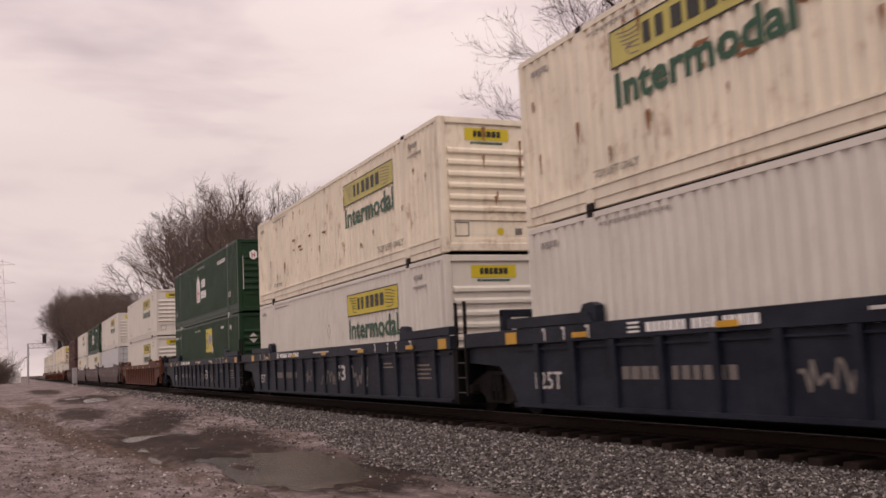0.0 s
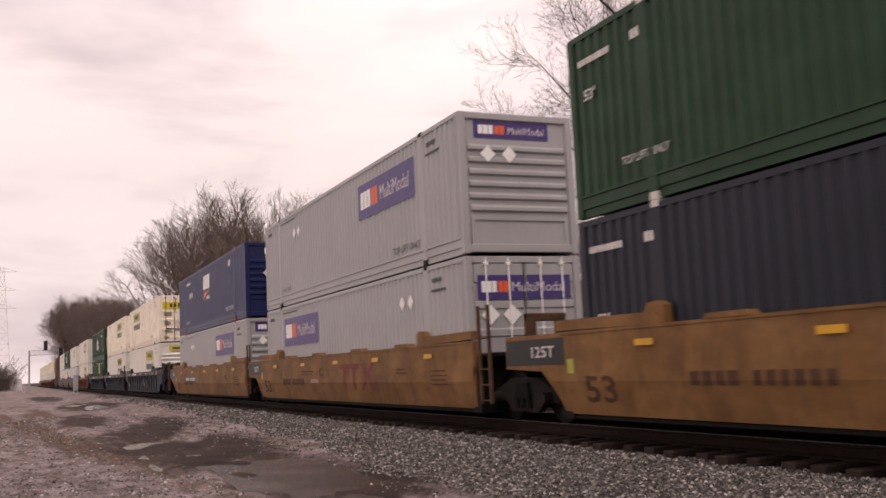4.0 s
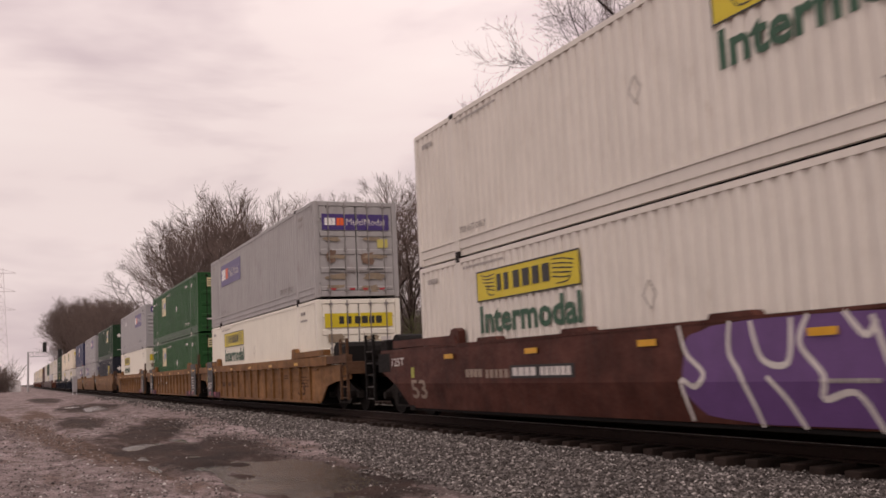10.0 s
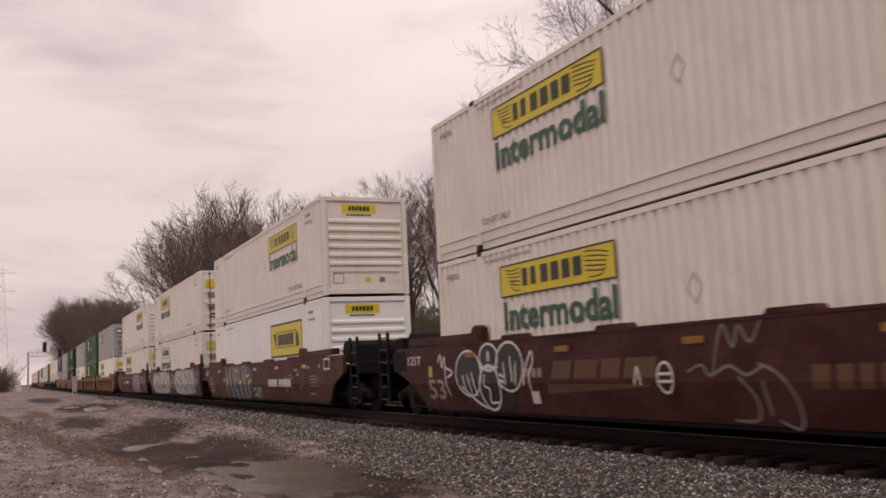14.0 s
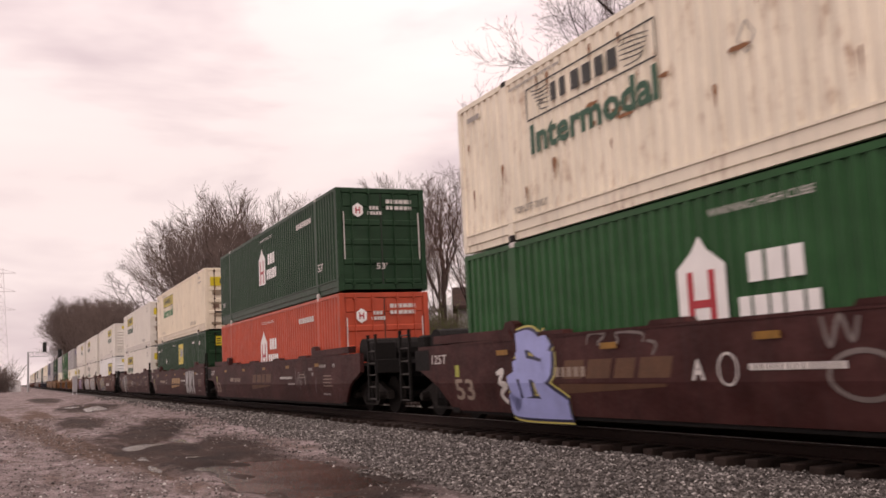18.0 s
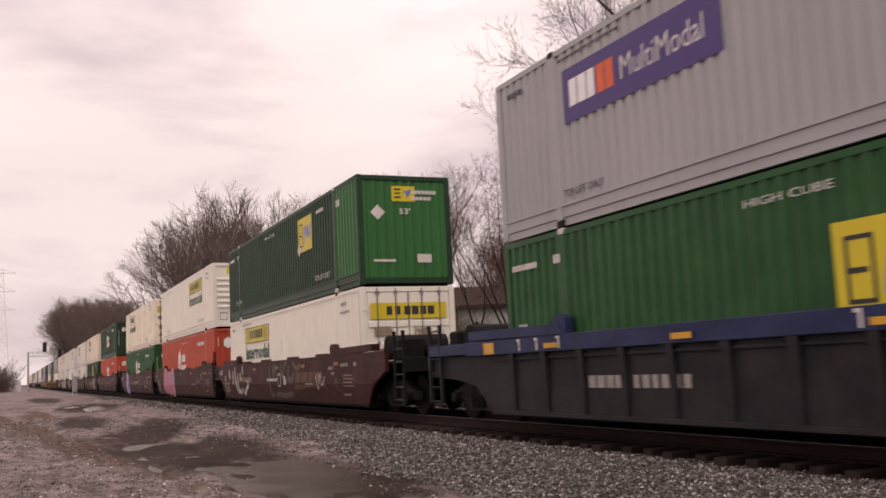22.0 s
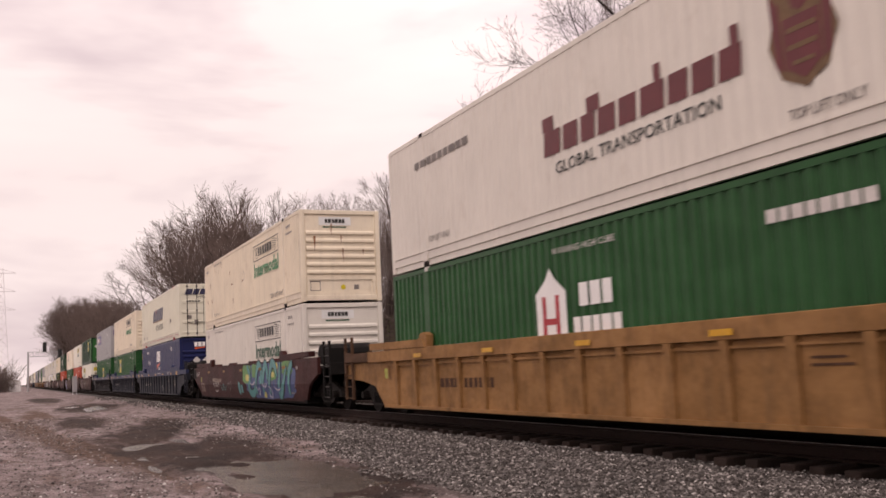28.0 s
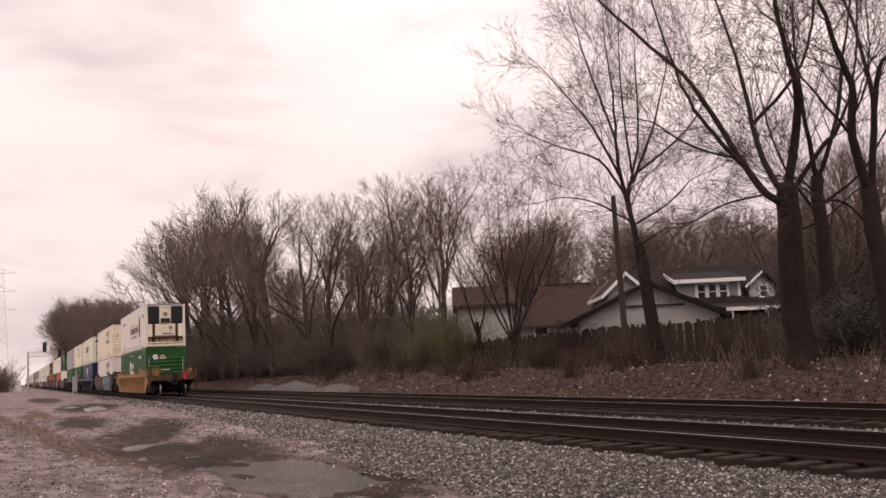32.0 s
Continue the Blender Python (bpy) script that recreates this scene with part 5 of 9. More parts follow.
def car_marks(car, style, kind, worn):
    """Reflectors, stencils and yellow edge plates along a car's side."""
    for a in (1.6, 4.9, 8.1, 11.2, 14.4):
        paint(car, "side", "reflector", rect(a, a + 0.42, 1.29 if style != "smooth" else 1.22, 1.37 if style != "smooth" else 1.31), REFLECTDUSTY if worn else REFLECT, EDGE, 9, "amber reflector strip")
    ink = FADEDINK if kind != "tan" else RUSTBROWN
    z = 0.62 if style == "smooth" else 0.60
    x = EDGE if style == "smooth" else (-OUT + 0.085, HL)
    f53 = (0.2 if kind == "tan" else -0.3) if style == "smooth" else 9.0 if kind == "navy" else 14.35 if kind == "tan" else 10.05
    paint(car, "side", "stencil", words("53", f53, f53 + (0.46 if kind == "blue" else 0.82), z - (0.17 if kind == "blue" else 0.2) + 0.2 * (kind == "navy"), z + (0.13 if kind == "blue" else 0.2) + 0.2 * (kind == "navy"), 0.02), OFFWHITE if kind in ("blue", "navy") else ink, x, 1)
    paint(car, "side", "car_number", (blocks(4, 2.5, 3.2, 0.85, 1.0) + blocks(6, 3.35, 4.4, 0.83, 0.98, 0.45) if kind == "brown" else blocks(4, 2.7, 3.6, z + 0.06, z + 0.24) + blocks(6, 3.85, 5.1, z + 0.06, z + 0.24, 0.45)), DIMTEXT if kind == "navy" else FAINTTEXT if kind == "blue" else ink, x, 1)
    paint(car, "side", "data_lines", [o for i in range(4) for o in blocks(7, 14.7 + 0.4 * (kind == "brown"), 15.5 - 0.1 * (i % 2) + 0.4 * (kind == "brown"), z + 0.05 + i * 0.09, z + 0.085 + i * 0.09, 0.3, seed=i)] + rect(12.7, 13.3, z + 0.3, z + 0.33) + rect(12.7, 13.2, z + 0.38, z + 0.41), ink, x, 1)
    if kind in ("blue", "navy"):
        paint(car, "side", "edge_plate", rect(-0.62, -0.22, 1.25, 1.45) + rect(16.1, 16.5, 1.25, 1.45), REFLECT, EDGE, 2)
    else:
        paint(car, "side", "edge_plate", rect(-0.24, -0.06, 0.86, 1.08), PLATEYELLOW, EDGE, 2)
    if kind == "brown" and style == "smooth":
        own = random.Random(len(PINS))
        # shade of the end platform, painted on as a black rectangle
        paint(car, "side", "grimy_panel", rect(-2.25, -1.5, 1.0, 1.42), UNDER, EDGE, 1)
        k = own.uniform(-0.3, 0.3)
        paint(car, "side", "small_marks", blocks(3, 13.7 + k, 14.1 + k, 1.12, 1.2, seed=1) + blocks(2, 14.0 + k, 14.2 + k, 0.98, 1.06, seed=2) + blocks(4, 14.8 + k, 15.4 + k, 1.18, 1.27, 0.4, seed=3) + blocks(2, 16.0, 16.2, 1.18, 1.28, seed=4) + blocks(5, 15.0, 15.6, 0.44, 0.49, seed=5) + blocks(7, 11.4 + k, 12.2 + k, 0.72, 0.77, seed=6), FAINTTEXT, EDGE, 3)
        brushed(car, "chalk_tag", [[(p + own.uniform(-0.25, 0.25), own.uniform(0.5, 1.0)) for _ in range(own.randint(3, 6))] for p in (12.55 + k, 12.9 + k, 13.5 + k, 14.5 + k)], 0.035, GREYSPRAY, 2, "faint chalked scribble", 0.5)
    if kind == "navy":
        paint(car, "side", "load_mark", words("125T", 0.2, 1.05, 0.5, 0.78, 0.01), OFFWHITE, x, 1)
    elif kind != "blue" and style == "smooth":
        paint(car, "side", "load_mark", words("125T", -1.35, -0.62, 1.12, 1.3, 0.01), OFFWHITE, EDGE, 3)
    if kind == "tan" and style == "smooth":
        paint(car, "side", "black_panel", rect(-2.25, -0.32, 1.0, 1.42), BLACKSPRAY, EDGE, 1)
    if kind == "navy":
        paint(car, "side", "chord_marks", [o for a in (12.35, 13.2, 13.75, 14.6, 0.7, 1.3, 2.0) for o in rect(a, a + 0.05, 1.27, 1.47) + rect(a - 0.06, a + 0.05, 1.43, 1.47)] + rect(7.2, 8.7, 1.36, 1.40) + rect(10.6, 11.4, 1.36, 1.40), OFFWHITE, EDGE, 1)
    elif kind == "blue":
        paint(car, "side", "chord_marks", [o for a in (14.0, 7.93, 0.7, 1.3, 2.0) for o in rect(a, a + 0.05, 1.27, 1.47) + rect(a - 0.06, a + 0.05, 1.43, 1.47)] + blocks(24, 8.6, 10.5, 1.37, 1.41, 0.3) + blocks(12, 12.9, 13.7, 1.38, 1.41, 0.3) + blocks(12, 12.9, 13.6, 1.31, 1.335, 0.3, seed=2), OFFWHITE, EDGE, 1)
        f = paint(car, "side", "stencil_frame", border(13.0, 13.56, 0.36, 0.72, 0.03), DIMTEXT, x, 1)
        paint(f, "side", "stencil_panel", blocks(3, 13.08, 13.5, 0.42, 0.5, seed=3) + blocks(2, 13.1, 13.3, 0.54, 0.67, seed=4), DIMTEXT, x, 1)
        paint(car, "side", "round_mark", ngon(12.1, 0.56, 0.13, 0.14, 14), RUSSET, x, 1)
    if kind == "navy":
        paint(car, "side", "block_word", blocks(7, 3.45, 4.3, 1.30, 1.43) + blocks(4, 4.42, 4.9, 1.30, 1.43, 0.25, 0, 3) + blocks(5, 5.02, 5.64, 1.30, 1.43, 0.25, 0, 4) + rect(3.03, 3.3, 1.3, 1.33) + rect(3.03, 3.3, 1.36, 1.39) + rect(3.03, 3.3, 1.42, 1.45), SIGNWHITE, EDGE, 1)
        paint(car, "side", "tag", scrawl(6.1, 7.0, 0.5, 0.95, 0.05, 3) + scrawl(7.6, 9.4, 0.45, 0.9, 0.05, 4, 20) + scrawl(10.2, 11.6, 0.4, 1.0, 0.07, 5), DIMTEXT, x, 1)


# ---- the train: front edge of each stack (metres along the train), the boxes, the car ----
SHIFT = [(0.0, -140.65), (4.0, -78.04), (8.0, -15.62), (12.0, 46.90), (16.0, 109.45), (20.0, 171.64), (24.0, 233.64), (28.0, 295.87), (32.0, 358.04)]
MIDX, BASE, STEP = 9.265, 0.28, 2.896
PINS = []

SMOOTH_TAN = ("tan smooth-sided articulated well car, dusty", "smooth", TAN, TAN, "tan")
RIB_TAN = ("grimy tan well car with ribbed sides", "ribbed", TANRIB, TANRIB, "tan")
BROWN = ("red-brown smooth-sided articulated well car", "smooth", REDBROWN, REDBROWN, "brown")
WINE = ("maroon smooth-sided articulated well car", "smooth", MAROON, MAROON, "brown")
RIB_LAST = ("dusty yellow-tan well car with ribbed sides, last of the train", "ribbed", YELLOWTAN, YELLOWTAN, "tan")
RIB_NAVY = ("navy blue well car with ribbed sides", "ribbed", NAVY, NAVY, "navy")
RIB_BLUE = ("slate grey well car with a blue top chord", "ribbed", SLATE, DTBLUE, "blue")
RIB_SLATEBLUE = ("slate blue well car with ribbed sides and a blue top chord", "ribbed", SLATEBLUE, DTBLUE, "blue")
RIB_RUST = ("orange-brown well car with ribbed sides", "ribbed", ORBROWN, ORBROWN, "tan")
PALE = ("faded grey-brown smooth-sided well car", "smooth", GREYCAR, GREYCAR, "brown")

W = white_box
STACKS = [
    # front, upper, lower, car, front end, rear end
    (445.2, lambda: W("rear"), lambda: W("front"), PALE, "end", "end"),
    (421.2, lambda: W("front"), lambda: W("rear"), RIB_RUST, "end", "art"),
    (401.6, lambda: W("rear", skin=CREAM), lambda: W("front"), RIB_RUST, "art", "art"),
    (382.0, lambda: W("front"), lambda: W("front"), RIB_RUST, "art", "end"),
    (358.0, lambda: W("rear", "faded", CREAM), lambda: W("rear"), RIB_RUST, "end", "art"),
    (338.4, lambda: W("front", skin=CREAM), lambda: W("rear"), RIB_RUST, "art", "end"),
    (305.4, lambda: container("dark oxide brown container, plain sides", BOXRED, "door"), lambda: container("dark oxide brown container, plain sides", BOXRED, "door"), WINE, "end", "end"),
    (281.4, lambda: W("rear"), lambda: W("front"), PALE, "end", "art"),
    (261.8, lambda: house_box("door", DARKGREEN), lambda: W("rear"), PALE, "art", "art"),
    (242.2, lambda: W("rear"), lambda: container("plain grey-white corrugated container", SILVER, "door"), PALE, "art", "end"),
    (218.2, lambda: W("rear"), lambda: W("rear"), RIB_RUST, "end", "end"),
    (194.2, lambda: house_box("nose", DARKGREEN, 6.8), lambda: green_box("nose", 9.0, DARKGREEN, "yellow"), RIB_NAVY, "end", "art"),
    (174.55, lambda: W("rear", "faded", OLDWHITE, "stained white container with a rusty end wall"), lambda: W("rear"), RIB_NAVY, "art", "art"),
    (154.9, lambda: W("front", "faded", OLDWHITE, "stained white container with rust on its doors"), lambda: W("rear"), RIB_NAVY, "art", "end"),
    (130.5, lambda: blue_box(), lambda: grey_box("rear"), SMOOTH_TAN, "end", "art"),
    (111.0, lambda: grey_box("rear"), lambda: grey_box("front"), SMOOTH_TAN, "art", "art"),
    (90.7, lambda: green_box("flat", 10.2, DARKGREEN, "white"), lambda: green_box("flat", 11.4, NAVYBOX, "yellow", dz=-0.35, label="navy blue corrugated container with yellow logo panels"), SMOOTH_TAN, "art", "end"),
    (67.1, lambda: grey_box("rear"), lambda: W("front", skin=BONE), RIB_TAN, "end", "art"),
    (47.1, lambda: green_box("door", 4.1), lambda: green_box("door", 4.1), RIB_TAN, "art", "art"),
    (27.45, lambda: grey_box("front", DARKGREY, False, "weathered grey container with a purple sign and worn doors"), lambda: W("front", skin=BONE), RIB_TAN, "art", "end"),
    (3.45, lambda: W("rear"), lambda: W("front"), BROWN, "end", "art"),
    (-16.25, lambda: W("front"), lambda: W("front", "outline"), BROWN, "art", "art"),
    (-35.95, lambda: W("rear"), lambda: W("rear", "big", WHITE_CLEAN, "clean white container with a large black-edged yellow sign"), BROWN, "art", "end"),
    (-60.1, lambda: W("front"), lambda: W("front"), WINE, "end", "art"),
    (-79.8, lambda: W("front", skin=CREAM), lambda: green_box("door", 8.2, DARKGREEN, "yellow"), WINE, "art", "art"),
    (-99.7, lambda: house_box("door", DARKGREEN), lambda: house_box("door", ORANGE, label="orange-red corrugated container with a white house-shaped logo"), WINE, "art", "end"),
    (-123.8, lambda: W("front", "outline", OLDWHITE, "cream-white container stained with rust"), lambda: house_box("door", GREEN, 6.5), WINE, "end", "art"),
    (-143.8, lambda: W("rear", skin=BONE), lambda: house_box("flat", ORANGE, 6.1, "orange-red corrugated container with a white house-shaped logo"), WINE, "art", "art"),
    (-163.5, lambda: green_box("flat", 10.5, DARKGREEN, "yellow", BRIGHTGREEN), lambda: W("front", skin=BONE), WINE, "art", "end"),
    (-187.5, lambda: grey_box("front", GREY, True, "light grey container with a purple sign and silver doors"), lambda: green_box("flat", 7.5, GREEN, "yellow", dz=-0.42), RIB_BLUE, "end", "art"),
    (-207.25, lambda: W("rear", "outline", CREAM, "cream container with a ribbed end wall"), lambda: green_box("door", 4.5, GREEN, "yellow", dz=-0.05), RIB_SLATEBLUE, "art", "art"),
    (-227.4, lambda: slant_box(), lambda: blue_box(), RIB_SLATEBLUE, "art", "end"),
    (-251.3, lambda: W("rear", "outline", CREAM, "cream container with a ribbed end wall"), lambda: W("rear", "outline"), WINE, "end", "end"),
    (-275.2, lambda: reefer_box(), lambda: house_box("nose", GREEN, 6.6), RIB_LAST, "end", "end"),
]


def build_train():
    for i, (u, upper, lower, car, f, r) in enumerate(STACKS):
        c = well_car(car[0], car[1], car[2], car[3], f, r, i == 0, brake=i == len(STACKS) - 1)
        car_marks(c, car[1], car[4], car[2] is MAROON)
        if car is RIB_TAN:
            end_plates(c, f, r)
        PINS.append((c, u - HL, 0.0))
        for make, z in ((lower, BASE), (upper, BASE + STEP)):
            b = make()
            tagged(b, group="containers of the freight train")
            PINS.append((b, u - HL, z))
        extra = CAR_ART.get(i - len(STACKS))
        if extra:
            extra(c)


def motions():
    for ob, along, z in PINS:
        walk(ob, [(t, pose(MIDX, along + s, z)) for t, s in SHIFT])


FADEGOLD = surface("faded_gold_lettering", (0.105, 0.046, 0.02), 0.6, vary=0.3, scale=4)


# ---- sprayed pieces and special marks on single cars (counted from the last car) ----
def art_pink(c):
    p = paint(c, "side", "graffiti", blob(1.85, 6.1, 0.26, 1.48, 5, 30, 0.10), LILAC, EDGE, 2, "lilac and pink sprayed letters with black shadows")
    letters = [[(2.55, 0.28), (2.42, 0.85), (2.35, 1.42), (2.75, 1.44), (2.98, 1.15), (2.8, 0.88), (2.5, 0.82)],
               [(3.0, 0.28), (3.12, 0.8), (3.22, 1.43), (3.42, 0.9), (3.6, 0.28)], [(3.1, 0.64), (3.5, 0.62)],
               [(3.72, 1.45), (3.86, 0.9), (3.95, 0.3), (4.15, 0.75), (4.35, 0.3), (4.5, 0.9), (4.62, 1.47)],
               [(5.75, 1.2), (5.45, 1.45), (5.0, 1.3), (4.86, 0.85), (5.05, 0.38), (5.5, 0.3), (5.78, 0.55), (5.75, 0.85), (5.4, 0.86)]]
    brushed(p, "graffiti_shadow", [[(x + 0.07, z - 0.03) for x, z in q] for q in letters], 0.42, BLACKSPRAY, 3, thin=0.1)
    brushed(p, "graffiti_rim", letters, 0.37, OFFWHITE, 4, thin=0.1)
    brushed(p, "graffiti_word", letters, 0.31, PINK, 5, thin=0.1)


def art_silver(c):
    p = paint(c, "side", "graffiti", blob(0.42, 7.5, 0.24, 1.5, 8, 34, 0.05), SILVERSPRAY, EDGE, 2, "silver sprayed letters with black outlines")
    q = paint(c, "side", "graffiti", blob(9.0, 15.45, 0.24, 1.5, 9, 34, 0.05), SILVERSPRAY, EDGE, 2, "silver sprayed letters with black outlines")
    first = [[(1.9, 0.25), (2.0, 0.72), (2.4, 0.92), (2.9, 0.75), (3.1, 0.3)], [(1.85, 1.46), (1.95, 1.3), (2.5, 1.4), (3.5, 1.34), (3.6, 1.46)], [(3.64, 1.4), (3.72, 1.0), (3.7, 0.55)],
             [(4.4, 0.84), (4.7, 0.68), (4.95, 0.52)], [(5.3, 1.46), (5.5, 1.05), (5.1, 0.74), (5.5, 0.66), (5.8, 0.45)], [(7.2, 1.48), (7.38, 1.15), (7.25, 0.94), (6.65, 0.84), (6.9, 0.52), (7.4, 0.26)], [(6.3, 1.42), (6.5, 1.3), (6.8, 1.48)]]
    last = [[(9.7, 1.45), (9.3, 1.1), (9.5, 0.98), (9.2, 0.65), (9.05, 0.28)], [(9.85, 0.98), (10.05, 0.78), (10.45, 0.56)], [(10.3, 1.14), (11.0, 1.0), (11.35, 0.9), (11.5, 0.6)], [(11.6, 1.4), (11.4, 1.15), (11.2, 0.98)],
            [(12.15, 0.8), (12.4, 0.6), (12.95, 0.38)], [(12.9, 0.6), (13.3, 0.72), (13.55, 0.95), (13.7, 1.4)], [(12.2, 1.45), (12.6, 1.2), (13.3, 0.98)], [(14.0, 1.46), (14.05, 1.0), (14.25, 0.6), (14.4, 0.26)],
            [(14.1, 1.36), (14.6, 1.48), (15.05, 1.4), (15.1, 0.9), (15.12, 0.66), (14.5, 0.68)], [(14.5, 0.3), (14.8, 0.62), (15.15, 0.55), (15.4, 0.25)]]
    for host, lines in ((p, first), (q, last)):
        brushed(host, "graffiti_line", lines, 0.15, BLACKSPRAY, 3, thin=0.75)
        brushed(host, "graffiti_rim", [[(x + 0.12, z + 0.03) for x, z in k] for k in lines], 0.035, OFFWHITE, 4)
    p = paint(c, "side", "logo_panel", rect(7.55, 9.0, 0.56, 1.22), GOLD, EDGE, 1, "faded tan logo panel")
    paint(p, "side", "logo_bar", rect(7.5, 8.3, 1.06, 1.22) + rect(7.75, 7.95, 0.62, 1.06) + rect(8.15, 8.3, 0.62, 1.06), BOXRED, EDGE, 2)
    paint(p, "side", "logo_bar", poly((8.4, 0.62), (8.55, 0.62), (8.95, 1.2), (8.78, 1.2)) + poly((8.42, 1.2), (8.6, 1.2), (8.95, 0.62), (8.78, 0.62)), BOXRED, EDGE, 2)
    brushed(c, "tag", [[(15.5, 1.3), (15.7, 0.8), (15.6, 1.2), (15.9, 1.35), (16.1, 1.1), (16.4, 1.3)], [(15.6, 0.7), (15.9, 0.85), (15.7, 1.0)]], 0.04, OFFWHITE, 2, "white sprayed tag")
    paint(c, "side", "amber_stripe", rect(15.6, 16.5, 0.93, 0.97), SIGNORANGE, EDGE, 2)


def art_violet(c):
    p = paint(c, "side", "graffiti", blob(8.95, 13.2, 0.24, 1.47, 14, 30, 0.05), VIOLET, EDGE, 2, "violet sprayed letters with white edges")
    brushed(p, "graffiti_line", [[(8.98, 1.46), (9.1, 1.1), (9.4, 0.85), (9.2, 0.68), (8.95, 0.75), (9.05, 0.25)], [(9.95, 1.46), (9.9, 1.1), (10.05, 0.85), (10.2, 0.5), (10.3, 0.22)], [(10.3, 1.44), (10.45, 1.0), (10.85, 0.95), (10.95, 1.44)],
                                 [(10.5, 0.8), (10.75, 0.55), (10.95, 0.22)], [(11.2, 1.46), (11.05, 1.15), (11.35, 0.8), (11.3, 0.55), (11.75, 0.62), (12.0, 0.22)], [(11.7, 1.46), (11.95, 1.2), (12.1, 1.35)], [(12.05, 1.4), (12.2, 0.95), (12.35, 0.6), (12.55, 0.22)],
                                 [(13.15, 1.46), (13.15, 0.95), (12.9, 0.68), (12.6, 0.7), (12.55, 1.05)]], 0.075, OFFWHITE, 3, thin=0.2)
    brushed(c, "tag", [[(14.2, 1.05), (14.4, 0.95), (14.6, 1.15), (14.7, 0.85), (14.95, 1.1), (15.05, 0.8)], [(14.3, 0.9), (14.6, 0.98), (15.0, 0.9)], [(13.3, 0.36), (13.6, 0.3)]], 0.05, OFFWHITE, 3, "white sprayed tag", 0.3)
    paint(c, "side", "white_stripe", rect(15.4, 16.0, 1.03, 1.07), OFFWHITE, EDGE, 2)
    p = paint(c, "side", "number_panel", rect(4.3, 6.4, 0.82, 1.04), BLACKSPRAY, EDGE, 2, "black number panel")
    paint(p, "side", "car_number", blocks(4, 4.4, 5.2, 0.86, 1.0) + blocks(6, 5.35, 6.3, 0.86, 1.0), OFFWHITE, EDGE, 3)


def art_navy(c):
    p = paint(c, "side", "graffiti", blob(3.0, 7.8, 0.2, 1.46, 15, 32, 0.06), INKBLUE, EDGE, 2, "dark blue sprayed letters with pale outlines")
    brushed(p, "graffiti_line", [[(3.05, 1.42), (3.2, 1.0), (3.45, 0.86), (3.2, 0.7), (3.1, 0.25)], [(4.0, 1.42), (3.85, 1.0), (4.05, 0.7), (4.35, 0.22)], [(4.45, 1.45), (4.55, 1.1), (4.75, 0.85), (4.9, 0.5), (5.15, 0.2)], [(4.95, 1.44), (5.0, 1.0), (5.15, 0.85)],
                                 [(5.4, 1.46), (5.5, 1.0), (5.6, 0.78), (5.95, 0.85), (5.75, 0.5), (6.0, 0.2)], [(6.2, 1.46), (6.25, 1.05), (6.55, 0.85), (6.5, 0.5), (6.75, 0.2)], [(6.65, 1.46), (6.75, 1.05), (7.25, 1.08)], [(7.6, 0.9), (7.15, 0.78), (7.05, 0.5), (7.2, 0.2)]], 0.09, YELLOWFADE, 3, thin=0.3)
    k = paint(c, "side", "graffiti_tag", blob(7.5, 9.1, 0.2, 0.72, 16, 20, 0.1), BLACKSPRAY, EDGE, 2, "black sprayed patch with pale curls")
    brushed(k, "tag_line", [[(8.2, 0.6), (7.9, 0.55), (7.95, 0.35), (8.2, 0.42)], [(8.35, 0.62), (8.3, 0.3), (8.5, 0.45), (8.6, 0.62)], [(8.7, 0.3), (8.75, 0.6), (8.95, 0.55), (8.9, 0.3)]], 0.05, OFFWHITE, 3, thin=0.2)
    paint(c, "side", "large_number", blocks(4, 10.15, 11.3, 0.66, 0.9) + blocks(6, 11.55, 13.0, 0.66, 0.9), OFFWHITE, EDGE, 2)
    paint(c, "side", "patch_plate", border(16.55, 17.1, 1.12, 1.44, 0.05), OFFWHITE, EDGE, 3)


def ring(a, b, ra, rb, n=14):
    return [(a + ra * math.cos(2 * math.pi * i / n), b + rb * math.sin(2 * math.pi * i / n)) for i in range(n + 1)]


